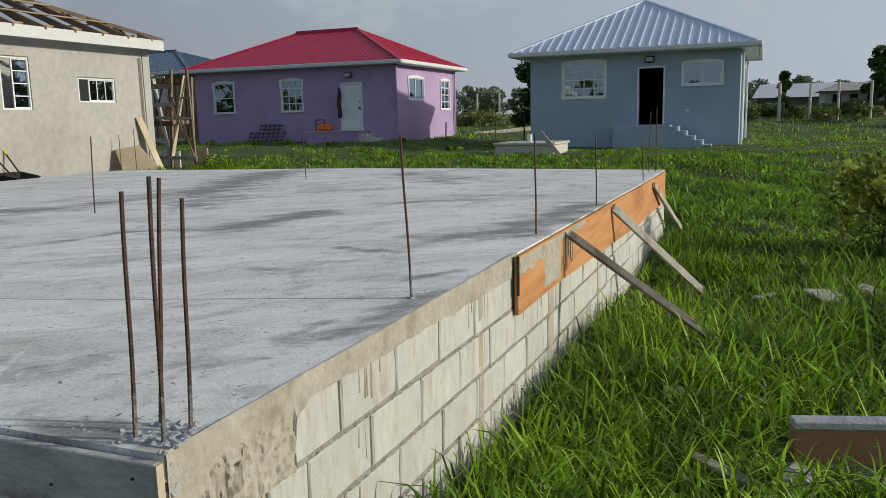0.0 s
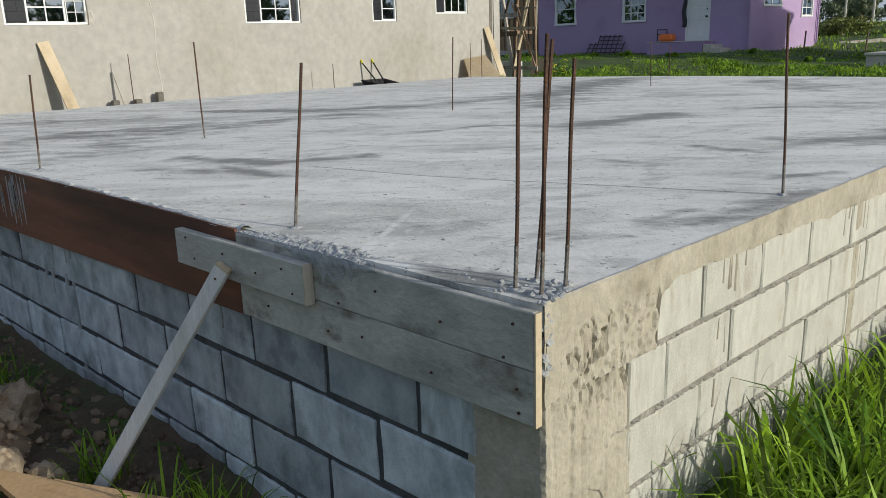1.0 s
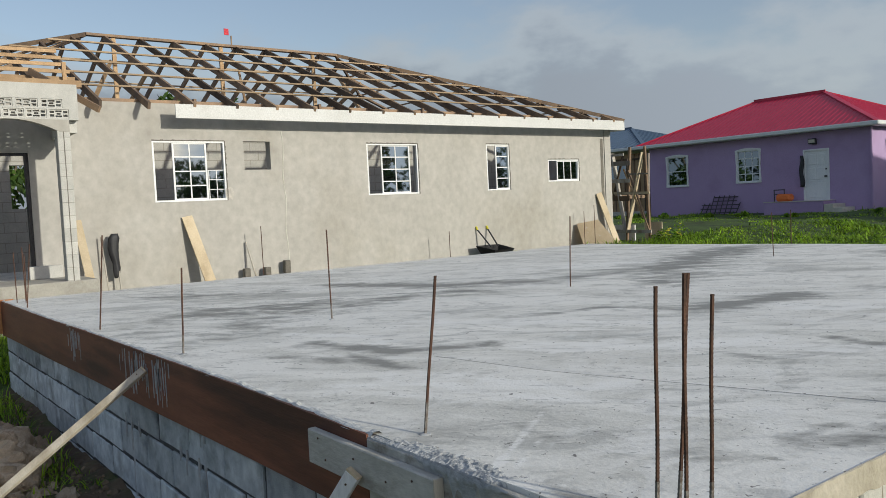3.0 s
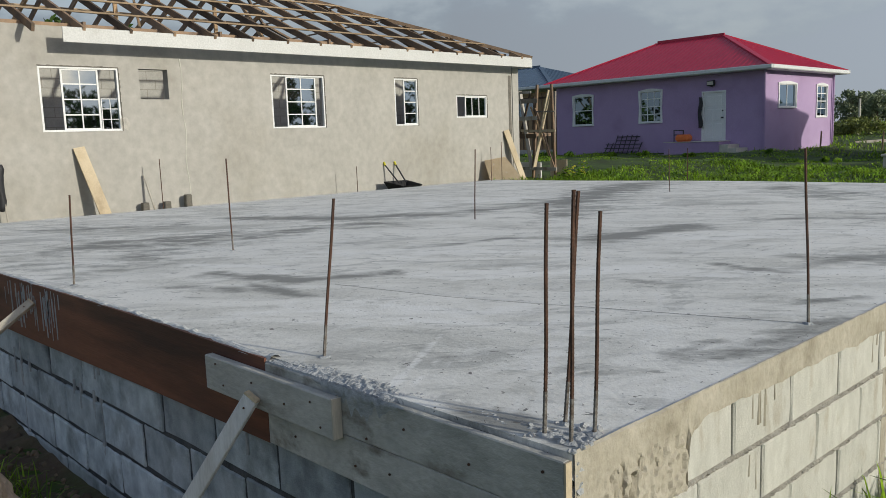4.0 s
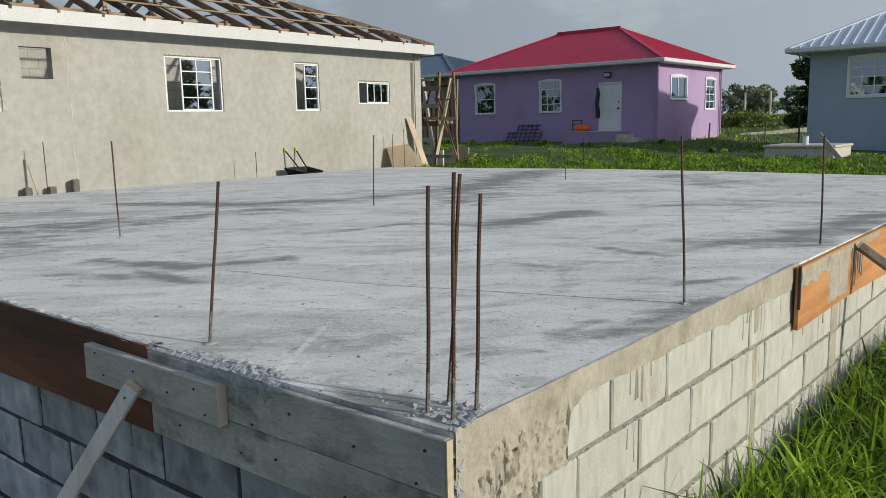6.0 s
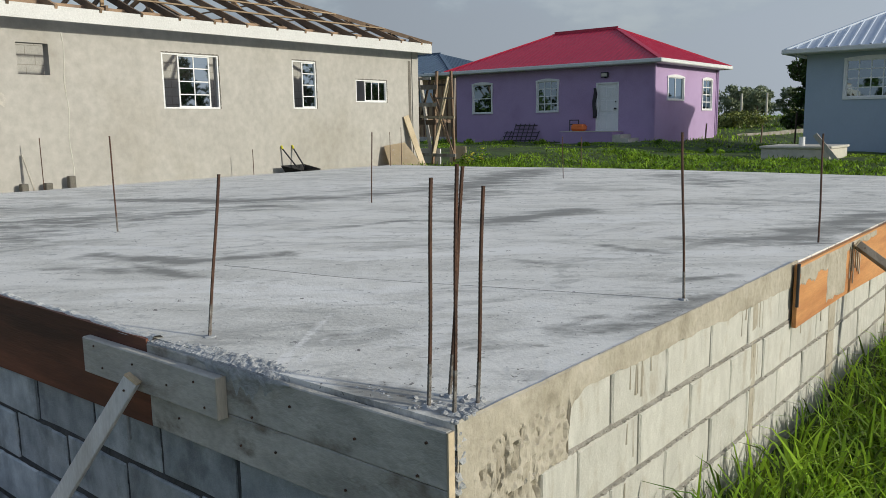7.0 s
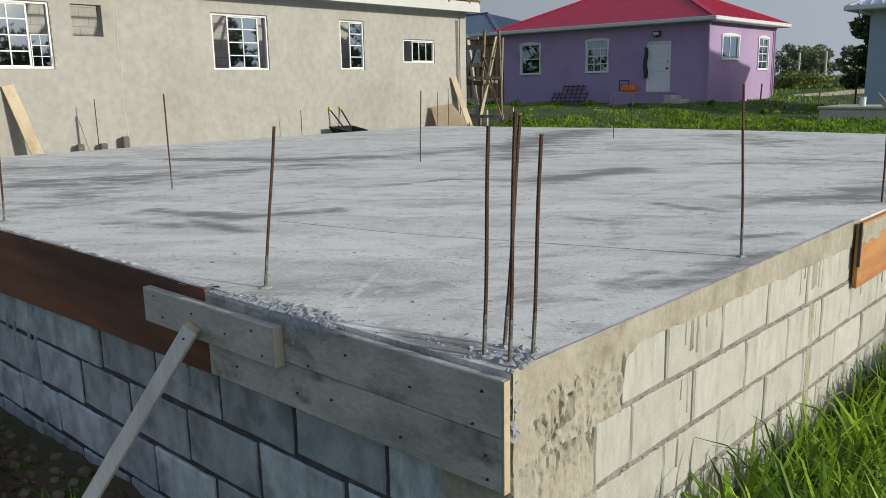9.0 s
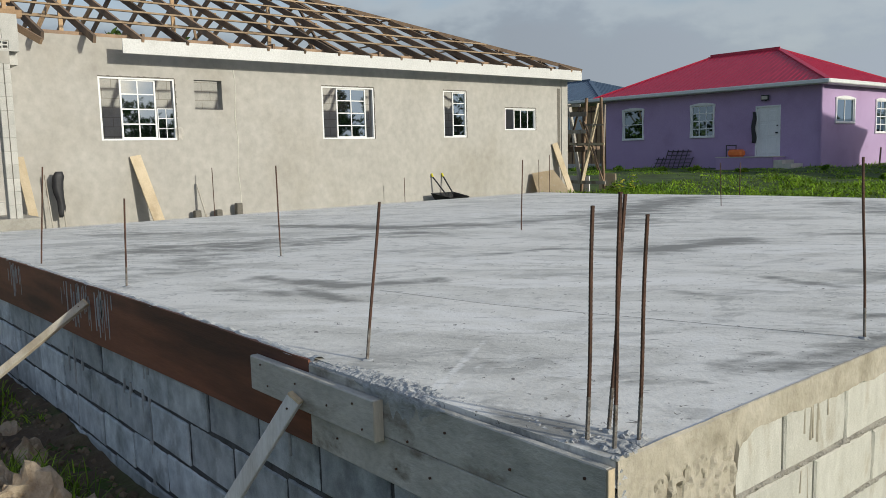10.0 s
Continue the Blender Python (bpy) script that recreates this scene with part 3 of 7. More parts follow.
def graded(n, length, power=1.8):
    """n + 1 stations from 0 to length, closer together near 0."""
    return length * np.linspace(0, 1, n + 1) ** power


sx, sy = -graded(300, LX)[::-1], graded(300, LY)
SX, SY = np.meshgrid(sx, sy, indexing="ij")
n0, n1 = SX.shape
idx = np.arange(n0 * n1).reshape(n0, n1)
top = np.stack([SX, SY, slab_top(SX, SY)], -1).reshape(-1, 3)
bot = top.copy()
bot[:, 2] = ZT - 0.055
fq = np.stack([idx[:-1, :-1], idx[1:, :-1], idx[1:, 1:], idx[:-1, 1:]], -1).reshape(-1, 4)
N = n0 * n1
ring = np.concatenate([idx[:, 0], idx[-1, 1:], idx[-2::-1, -1], idx[0, -2:0:-1]])
nxt = np.roll(ring, -1)
side = np.stack([ring + N, nxt + N, nxt, ring], -1)
slab = mesh_from("slab", np.concatenate([top, bot]), np.concatenate([fq, side, fq[:, ::-1] + N]), M_SLAB, foundation)
for stain, strokes in (("damp", DAMP), ("pale", PALE)):
    slab.data.attributes.new(stain, "FLOAT", "POINT").data.foreach_set("value", np.tile(stroke_field(strokes, SX, SY).ravel(), 2).astype(np.float32))

# rough mortar cores behind the block faces
def rough_sheet(name, p0, du, dv, nu, nv, out, amp, freq, material, owner):
    """A sheet with a rough surface: nu x nv cells from p0 along du and dv, pushed along out by noise."""
    p0, du, dv, out = Vector(p0), Vector(du), Vector(dv), Vector(out)
    vs = []
    for i in range(nu + 1):
        for j in range(nv + 1):
            p = p0 + du * (i / nu) + dv * (j / nv)
            vs.append(p + out * (amp * noise.noise(p * freq)))
    k = np.arange((nu + 1) * (nv + 1)).reshape(nu + 1, nv + 1)
    return mesh_from(name, np.array([tuple(v) for v in vs]), np.stack([k[:-1, :-1], k[1:, :-1], k[1:, 1:], k[:-1, 1:]], -1).reshape(-1, 4), material, owner)


rough_sheet("mortar", (-0.020, 0.2, 0.0), (0, LY - 0.2, 0), (0, 0, 1.11), 420, 56, (1, 0, 0), 0.012, 24.0, M_MORTAR, foundation)
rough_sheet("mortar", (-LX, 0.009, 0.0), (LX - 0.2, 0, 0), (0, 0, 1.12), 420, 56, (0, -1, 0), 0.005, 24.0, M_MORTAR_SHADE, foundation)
part("inner_wall", box(-0.20, -0.045, 0.20, LY, 0.0, 1.095), M_MORTAR, foundation)
part("inner_wall", box(-LX, -0.21, 0.045, 0.20, 0.0, 1.095), M_MORTAR, foundation)
part("inner_wall", box(-LX, -LX + 0.2, 0.21, LY, 0.0, 1.095), M_MORTAR, foundation)
part("inner_wall", box(-LX + 0.21, -0.21, LY - 0.2, LY, 0.0, 1.095), M_MORTAR, foundation)

# ---- the grey house under construction ----
GH = -13.47
GT = 4.05
grey = thing("unfinished_house", "cement-rendered bungalow with open timber roof frame", "house")
W1, WH, W2, W3, W4 = (3.14, 4.50, 2.27, 3.385), (4.87, 5.42, 2.84, 3.385), (7.63, 8.97, 2.26, 3.37), (10.96, 11.69, 2.27, 3.38), (12.99, 14.12, 2.44, 3.01)
DOOR = (0.22, 1.14, 1.08, 3.16)
ARCH = (-2.2, -0.75, 1.08, 3.3)
part("wall", pierced(-8, 15.1, 0.2, GT, 0.2, [W1, WH, W2, W3, W4, DOOR, ARCH], Matrix.Translation((GH, 0, 0)) @ FACE_X), M_RENDER, grey)
part("wall", box(-23.5, GH - 0.2, 14.9, 15.1, 0.2, GT), M_RENDER, grey)
part("wall", pierced(-8, 15.1, 0.2, GT, 0.2, [(1.9, 3.3, 2.2, 3.75)], Matrix.Translation((-23.5, 0, 0)) @ FACE_X), M_BLOCKWORK, grey)
part("wall", box(-23.5, GH - 0.2, -8, -7.8, 0.2, GT), M_RENDER, grey)
part("partition", pierced(-7.8, 14.9, 0.9, GT, 0.2, [(1.40, 1.92, 2.32, 3.20)], Matrix.Translation((-17.0, 0, 0)) @ FACE_X), M_BLOCKWORK, grey)
part("inner_floor", box(-23.5, GH - 0.2, -7.8, 14.9, 0.4, 1.05), M_SLAB, grey)
E_X, E_Z, HIP = -13.0, 3.985, 5.5
E_Y0, E_Y1 = -2.1, 15.42
R_X, R_Z = E_X - HIP, 6.28
part("fascia", box(E_X - 0.025, E_X, 3.45, E_Y1, E_Z - 0.25, E_Z, bevel=0.004), M_FASCIA, grey, "white painted fascia board")
part("fascia", box(E_X - 11, E_X - 0.03, E_Y1 - 0.025, E_Y1, E_Z - 0.25, E_Z, bevel=0.004), M_FASCIA, grey, "white painted fascia board")


def roof_z(run):
    return E_Z + (R_Z - E_Z) * run / HIP


# rafters of both long slopes, jack rafters, hips, ridge, laths
y = E_Y0 + 0.3
while y < E_Y1:
    run = min(HIP, y - E_Y0, E_Y1 - y)
    if run > 0.3:
        for s in (1, -1):
            xe = E_X if s > 0 else E_X - 2 * HIP
            part("rafter", beam((xe, y, E_Z - 0.05), (xe - s * run, y, roof_z(run) - 0.05), 0.05, 0.13), M_PINE_DARK, grey)
    y += 0.80
for ye, s in ((E_Y1, -1), (E_Y0, 1)):
    x = E_X - 0.8
    while x > E_X - 2 * HIP:
        run = min(HIP, E_X - x, x - (E_X - 2 * HIP))
        if run > 0.3:
            part("rafter", beam((x, ye, E_Z - 0.05), (x, ye + s * run, roof_z(run) - 0.05), 0.05, 0.13, 90), M_PINE_DARK, grey)
        x -= 0.8
    for xe, sx_ in ((E_X, -1), (E_X - 2 * HIP, 1)):
        part("hip_rafter", beam((xe, ye, E_Z), (R_X, ye + s * HIP, R_Z), 0.05, 0.09), M_PINE_DARK, grey)
part("ridge_board", beam((R_X, E_Y0 + HIP, R_Z), (R_X, E_Y1 - HIP, R_Z), 0.16, 0.06), M_PINE_DARK, grey)
for k in range(1, 6):
    run = k * 0.90
    z = roof_z(run) + 0.03
    for s in (1, -1):
        xe = E_X if s > 0 else E_X - 2 * HIP
        part("lath", beam((xe - s * run, E_Y0 + run, z), (xe - s * run, E_Y1 - run, z), 0.07, 0.03), M_LATH, grey)
    for ye, s in ((E_Y1, -1), (E_Y0, 1)):
        part("lath", beam((E_X - run, ye + s * run, z), (E_X - 2 * HIP + run, ye + s * run, z), 0.07, 0.03), M_LATH, grey)

# ---- the purple house ----
PY = 30.73
purple = thing("purple_house", "purple painted bungalow with red metal hip roof", "house")
PX0, PX1, PY1, PZ = -24.3, -13.7, 37.85, 4.35
pw = [(-23.2, -22.12, 2.37, 3.72), (-19.45, -18.4, 2.37, 3.72), (-16.37, -15.37, 1.42, 3.5)]
ps = [(32.1, 33.75, 2.78, 3.72), (36.0, 37.1, 2.36, 3.72)]
part("wall", pierced(PX0, PX1, 0.4, PZ, 0.2, pw, Matrix.Translation((0, PY, 0)) @ FACE_Y), M_PURPLE, purple)
part("wall", pierced(PY + 0.2, PY1, 0.4, PZ, 0.2, ps, Matrix.Translation((PX1, 0, 0)) @ FACE_X), M_PURPLE, purple)
part("wall", box(PX0, PX0 + 0.2, PY + 0.2, PY1, 0.4, PZ), M_PURPLE, purple)
part("wall", box(PX0 + 0.2, PX1 - 0.2, PY1 - 0.2, PY1, 0.4, PZ), M_PURPLE, purple)

# ---- the blue house ----
BY = 28.64
blue = thing("blue_house", "grey-blue painted bungalow with zinc pyramid roof", "house")
BX0, BX1, BY1, BZ = -7.09, 0.38, 36.2, 4.1
bw = [(-5.8, -4.3, 2.56, 3.78), (-1.5, -0.25, 2.9, 3.6), (-3.05, -2.2, 1.5, 3.5)]
part("wall", pierced(BX0, BX1, 0.3, BZ, 0.2, bw, Matrix.Translation((0, BY, 0)) @ FACE_Y), M_BLUE, blue)
part("wall", box(BX1 - 0.2, BX1, BY + 0.2, BY1, 0.3, BZ), M_BLUE, blue)
part("wall", box(BX0, BX0 + 0.2, BY + 0.2, BY1, 0.3, BZ), M_BLUE, blue)
part("wall", box(BX0 + 0.2, BX1 - 0.2, BY1 - 0.2, BY1, 0.3, BZ), M_BLUE, blue)


def hip_roof(owner, x0, x1, y0, y1, ze, zr, material, pitch, rib=0.035):
    """Ribbed sheet-metal hip roof over the eave rectangle, with caps along hips and ridge."""
    h = min(x1 - x0, y1 - y0) / 2
    if x1 - x0 > y1 - y0:
        ra, rb = Vector((x0 + h, y0 + h, zr)), Vector((x1 - h, y0 + h, zr))
    else:
        ra, rb = Vector((x0 + h, y0 + h, zr)), Vector((x0 + h, y1 - h, zr))
    c = [Vector(p) for p in ((x0, y0, ze), (x1, y0, ze), (x1, y1, ze), (x0, y1, ze))]
    if x1 - x0 > y1 - y0:
        faces = [(c[0], c[1], rb, ra), (c[1], c[2], rb, rb), (c[2], c[3], ra, rb), (c[3], c[0], ra, ra)]
        hips = [(c[0], ra), (c[1], rb), (c[2], rb), (c[3], ra)]
    else:
        faces = [(c[0], c[1], ra, ra), (c[1], c[2], rb, ra), (c[2], c[3], rb, rb), (c[3], c[0], ra, rb)]
        hips = [(c[0], ra), (c[1], ra), (c[2], rb), (c[3], rb)]
    for a, b, q, p in faces:
        bm = bmesh.new()
        e = (b - a)
        L = e.length
        u = e / L
        w = (p - a) - (p - a).dot(u) * u                   # up the slope
        H = w.length
        w = w / H
        nrm = u.cross(w).normalized()
        pa, qb = (p - a).dot(u), (q - a).dot(u)
        k = int(L / pitch)
        # profile points along the eave: flat pan, then raised rib
        prof = []
        for i in range(k + 1):
            s = i * L / k
            prof += [(s - pitch * 0.16, 0), (s - pitch * 0.08, rib), (s + pitch * 0.08, rib), (s + pitch * 0.16, 0)]
        prof = [(min(max(s, 0.0), L), r) for s, r in prof]

        def top_at(s):
            if s < pa:
                return H * s / max(pa, 1e-6)
            if s > qb:
                return H * (L - s) / max(L - qb, 1e-6)
            return H
        row = []
        for s, r in prof:
            row.append((bm.verts.new(a + u * s + nrm * r), bm.verts.new(a + u * s + w * max(top_at(s), 0.001) + nrm * r)))
        for (v0, v1), (v2, v3) in zip(row, row[1:]):
            bm.faces.new([v0, v2, v3, v1])
        bmesh.ops.recalc_face_normals(bm, faces=bm.faces)
        part("roof_sheet", bm, material, owner)
    for a, b in hips:
        part("hip_cap", beam(a, b, 0.22, 0.06), material, owner)
    if (rb - ra).length > 0.1:
        part("ridge_cap", beam(ra, rb, 0.06, 0.24), material, owner)
    part("soffit", box(x0 + 0.02, x1 - 0.02, y0 + 0.02, y1 - 0.02, ze - 0.17, ze - 0.14), M_WHITE, owner)
    g = 0.11
    for name, bx in (("gutter", (x0 - g, x1 + g, y0 - g, y0)), ("gutter", (x0 - g, x1 + g, y1, y1 + g)), ("gutter", (x0 - g, x0, y0, y1)), ("gutter", (x1, x1 + g, y0, y1))):
        part(name, box(*bx, ze - 0.17, ze + 0.0, bevel=0.03), M_GUTTER, owner, "white eaves gutter")


hip_roof(purple, -24.75, -13.25, 30.3, 38.3, 4.42, 6.22, M_RED_ROOF, 0.25, 0.016)
hip_roof(blue, -7.65, 0.95, 28.05, 36.65, 4.22, 6.35, M_ZINC, 0.33, 0.022)

# ---- raw concrete edge band and corner column on the sunny side ----
rnd = random.Random(5)


def band_low(y):
    """Lower edge of the bare edge band along the sunny wall."""
    if y > 0.585:
        return 1.134 - 0.019 * min(y, 3.4)
    if y > 0.50:
        return 1.123 - (0.585 - y) * 0.7
    return 0.95


ny, nz = 260, 44
bv = []
for i in range(ny + 1):
    y = 2.66 * (i / ny) ** 1.25
    lo = band_low(y) + 0.012 * noise.noise((y * 9, 0.3, 0)) + 0.006 * noise.noise((y * 40, 4.3, 0))
    for j in range(nz + 1):
        z = lo + (ZT + 0.005 - lo) * j / nz
        rough = smooth_step(0.06, 0.16, y) * smooth_step(0.60, 0.46, y) * smooth_step(1.125, 1.09, z)
        crumble = 0.15 * max(0.0, noise.noise((y * 40, 7, z * 18)) - 0.03) * (0.02 + 0.98 * rough) - 0.012 * max(0.0, noise.noise((y * 60, 2, z * 40))) * rough
        xb = 0.007 + 0.004 * noise.noise((y * 18, 1, z * 18)) - crumble - 0.006 * (j == nz)
        bv.append((max(xb, 0.0015) if y > 0.27 else xb, y, z))
k = np.arange(len(bv)).reshape(ny + 1, nz + 1)
mesh_from("edge_band", np.array(bv), np.stack([k[:-1, :-1], k[1:, :-1], k[1:, 1:], k[:-1, 1:]], -1).reshape(-1, 4), M_RAWCON, foundation)

cv = []
nc, nh = 110, 170
for i in range(nc + 1):
    s = -0.25 + 0.63 * i / nc                       # unrolled round the corner: shade side, then sun side
    for j in range(nh + 1):
        z = 1.12 * j / nh
        w = 0.006 * noise.noise((s * 22, 2, z * 5)) + 0.052 * max(0.0, noise.noise((s * 48, 9, z * 18)) - 0.06) * float(smooth_step(0.80, 0.95, z)) * (1 if s > 0.08 else 0.15) + 0.008 * max(0.0, noise.noise((s * 42, 5, z * 1.2))) + 0.003 * noise.noise((s * 90, 1, z * 60))
        if s < 0:
            cv.append((min(s, -0.006), 0.004 - w * 0.6, z))
        else:
            cv.append((0.005 - w, max(s, 0.006), z))
k = np.arange(len(cv)).reshape(nc + 1, nh + 1)
mesh_from("corner_column", np.array(cv), np.stack([k[:-1, :-1], k[1:, :-1], k[1:, 1:], k[:-1, 1:]], -1).reshape(-1, 4), M_RAWCON, foundation)

# mortar run-down strips where stiffener columns were poured
for y, w in ((2.045, 0.065), (3.33, 0.14), (4.9, 0.075), (7.6, 0.075)):
    part("stiffener", box(-0.02, 0.004, y, y + w, 0.1, 1.1, bevel=0.003), M_RAWCON, foundation)
for x in (-2.96, -4.25):
    bm = box(x, x + 0.03, -0.006, 0.02, 0.02, 1.05)
    bmesh.ops.subdivide_edges(bm, edges=bm.edges, cuts=7, use_grid_fill=True)
    for v in bm.verts:
        v.co += Vector((noise.noise(v.co * 9), noise.noise(v.co * 11 + Vector((3, 0, 0))) * 0.5 + 0.25, 0)) * 0.03
    part("stiffener", bm, M_SPILL, foundation)

# cement runs down the blocks
def sunny_top(y):
    return 1.145 - 0.019 * min(y, 3.4)


for _ in range(26):
    y = rnd.choice((rnd.uniform(0.86, 1.02), rnd.uniform(0.6, 6.0), rnd.uniform(1.9, 2.2)))
    z1 = sunny_top(y) - rnd.choice((0.0, 0.0, 0.20, 0.40))
    h = rnd.uniform(0.04, 0.14)
    w = rnd.uniform(0.0025, 0.005)
    part("cement_run", rod((0.001, y, z1), (0.0015, y + rnd.uniform(-0.006, 0.006), z1 - h), w, 6, r2=w * 1.3), M_RAWCON, foundation)
for _ in range(14):
    x = rnd.choice((rnd.uniform(-3.2, -2.7), rnd.uniform(-8.5, -0.4)))
    z1 = rnd.choice((0.92, 0.72))
    h = rnd.uniform(0.06, 0.18)
    w = rnd.uniform(0.004, 0.009)
    part("cement_run", rod((x, -0.001, z1), (x, -0.001, z1 - h), w, 6, r2=w * 1.3), M_SPILL, foundation)

# spilt cement along the near edge and round the starter bars
nu, nv = 420, 18
pv = []
for i in range(nu + 1):
    x = -1.75 + 1.75 * i / nu
    thick = 0.5 + 0.5 * noise.noise((x * 5, 3, 1)) + 1.0 * max(0, 1 - abs(x + 0.85) / 0.38) + 1.1 * max(0, 1 - abs(x + 0.05) / 0.16)
    for j in range(nv + 1):
        t = j / nv
        y = -0.028 + 0.044 * float(smooth_step(-0.66, -0.56, x)) + (0.05 + 0.05 * max(0, thick)) * t
        hump = max(0.0, math.sin(math.pi * t)) * 0.011 * max(0.12, thick)
        z = ZT - 0.007 + hump * (0.75 + 0.7 * noise.noise((x * 42, y * 60, 5))) + 0.004 * noise.noise((x * 110, y * 110, 2)) - (0.010 if j in (0, nv) else 0)
        pv.append((x, y, z))
k = np.arange(len(pv)).reshape(nu + 1, nv + 1)
mesh_from("spilt_cement", np.array(pv), np.stack([k[:-1, :-1], k[1:, :-1], k[1:, 1:], k[:-1, 1:]], -1).reshape(-1, 4), M_SPILL, foundation)


def lump(r, seed, amp=0.35, sub=2, squash=0.7):
    bm = bmesh.new()
    bmesh.ops.create_icosphere(bm, subdivisions=sub, radius=r)
    for v in bm.verts:
        d = v.co.normalized()
        v.co += d * r * amp * noise.noise(d * 2.1 + Vector((seed * 3.7, seed, 0))) + d * r * amp * 0.4 * noise.noise(d * 6.0 + Vector((seed, 0, seed)))
        v.co.z *= squash
    return bm


for i in range(22):
    cx, cy = rnd.gauss(-0.055, 0.06), rnd.gauss(0.06, 0.055)
    cx, cy = min(cx, 0.0), max(cy, 0.0)
    b = lump(rnd.uniform(0.005, 0.014), i, 0.6, 1)
    bmesh.ops.translate(b, verts=b.verts, vec=(cx, cy, ZT + 0.003))
    part("cement_crumb", b, M_SPILL, foundation)
for i in range(26):
    b = lump(rnd.uniform(0.009, 0.02), i + 50, 0.6, 1)
    z = rnd.uniform(1.02, 1.19)
    bmesh.ops.translate(b, verts=b.verts, vec=(rnd.uniform(-0.012, 0.004), rnd.uniform(0.0, 0.03), z))
    part("cement_crumb", b, M_SPILL, foundation)
# slurry tongue over the shuttering
tv, nt, kt = [], 90, 10
for i in range(nt + 1):
    x = -0.98 + 0.44 * i / nt
    fall = 0.012 + 0.085 * max(0.0, math.sin(math.pi * i / nt)) * (0.55 + 0.9 * noise.noise((x * 16, 2, 0)) + 0.5 * noise.noise((x * 45, 6, 0)))
    for j in range(kt + 1):
        t = j / kt
        z = 1.196 - max(fall, 0.004) * t
        tv.append((x, -0.0325 - 0.010 * math.sin(math.pi * min(1.0, t + 0.15)) * (0.7 + 0.6 * noise.noise((x * 40, z * 40, 1))), z))
k = np.arange(len(tv)).reshape(nt + 1, kt + 1)
mesh_from("slurry_tongue", np.array(tv), np.stack([k[:-1, :-1], k[1:, :-1], k[1:, 1:], k[:-1, 1:]], -1).reshape(-1, 4), M_SPILL, foundation, smooth=True)


def sunny_bed(k, y):
    """Height of the k-th joint of the sunny wall, from the top; the courses dip away from the corner."""
    return (1.150, 0.962, 0.765, 0.563, 0.36, 0.155)[k] - 0.019 * min(y, 3.4)


def shady_bed(k, x):
    """Height of the k-th joint of the shaded wall, from the top."""
    return (1.122, 0.922, 0.728, 0.508, 0.29, 0.08, -0.13)[k] - (0.004, 0.017, 0.0175, 0.019, 0.019, 0.019, 0.019)[k] * min(-x, 8.0)


# squeezed-out bed joints on the near part of the sunny wall
for bed in (1, 2, 3, 4):
    nl, nw = 620, 5
    jv = []
    for i in range(nl + 1):
        y = 0.28 + 5.0 * i / nl
        zj = 0.9 - 0.2 * bed
        mid = sunny_bed(bed, y) + 0.003 * noise.noise((y * 3, zj * 9, 0))
        half = 0.011 + 0.006 * noise.noise((y * 20, zj * 31, 5))
        for j in range(nw + 1):
            t = 2 * j / nw - 1
            bulge = 0.004 * (1 - t * t) + 0.012 * noise.noise((y * 75, zj * 50, t * 2.5)) * (1 - t * t) - 0.006 * t * t
            jv.append((0.001 + bulge, y, mid + half * t))
    k = np.arange(len(jv)).reshape(nl + 1, nw + 1)
    mesh_from("bed_joint", np.array(jv), np.stack([k[:-1, :-1], k[1:, :-1], k[1:, 1:], k[:-1, 1:]], -1).reshape(-1, 4), M_JOINT, foundation)
# pale cement lip along the top of the dark board
nl, nw = 520, 4
jv = []
for i in range(nl + 1):
    x = -LX + (LX - 1.25) * i / nl
    for j in range(nw + 1):
        t = j / nw
        jv.append((x, -0.026 + 0.05 * t + 0.012 * noise.noise((x * 6, 2, t)), ZT + 0.003 - 0.058 * float(smooth_step(-2.0, -9, x)) + 0.010 * math.sin(math.pi * t) * (0.6 + noise.noise((x * 22, t * 2, 8))) - 0.006 * (j in (0, nw))))
k = np.arange(len(jv)).reshape(nl + 1, nw + 1)
mesh_from("cement_lip", np.array(jv), np.stack([k[:-1, :-1], k[1:, :-1], k[1:, 1:], k[:-1, 1:]], -1).reshape(-1, 4), M_LIP, foundation)

# ---- shuttering boards ----
dark_board = thing("shuttering_board", "dark red-brown plywood shuttering with cement streaks", "form board", "shuttering boards")
def board_low(x):
    """Lower edge of the shuttering along the shaded wall."""
    return 0.905 - 0.0185 * max(0.0, -x - 1.255)


bm = box(-LX - 0.03, -1.272, -0.030, -0.008, 0.905, ZT + 0.004)
bmesh.ops.subdivide_edges(bm, edges=[e for e in bm.edges if abs(e.verts[0].co.x - e.verts[1].co.x) > 1], cuts=24)
for v in bm.verts:
    sag = 0.003 * math.sin(v.co.x * 2.1)
    v.co.z = board_low(v.co.x) + sag if v.co.z < 1.0 else float(slab_top(v.co.x, 0.0)) + 0.002 + sag * 0.5
part("board", bm, M_PLY_DARK, dark_board)
for _ in range(60):
    x = rnd.choice((rnd.gauss(-4.0, 0.16), rnd.gauss(-3.5, 0.10), rnd.gauss(-5.6, 0.15)))
    z1 = rnd.uniform(1.10, float(slab_top(x, 0.0)) - 0.003)
    h = rnd.uniform(0.05, min(0.24, z1 - 0.90))
    w = rnd.uniform(0.002, 0.007)
    part("cement_streak", box(x - w, x + w, -0.0316, -0.0296, z1 - h, z1), M_SPILL, dark_board)
grey_board = thing("shuttering_board", "cement-grey plank of shuttering round slab corner", "form board", "shuttering boards")
part("board", box(-1.269, 0.0, -0.032, -0.008, 1.045, 1.188, bevel=0.003), M_PLANK, grey_board)
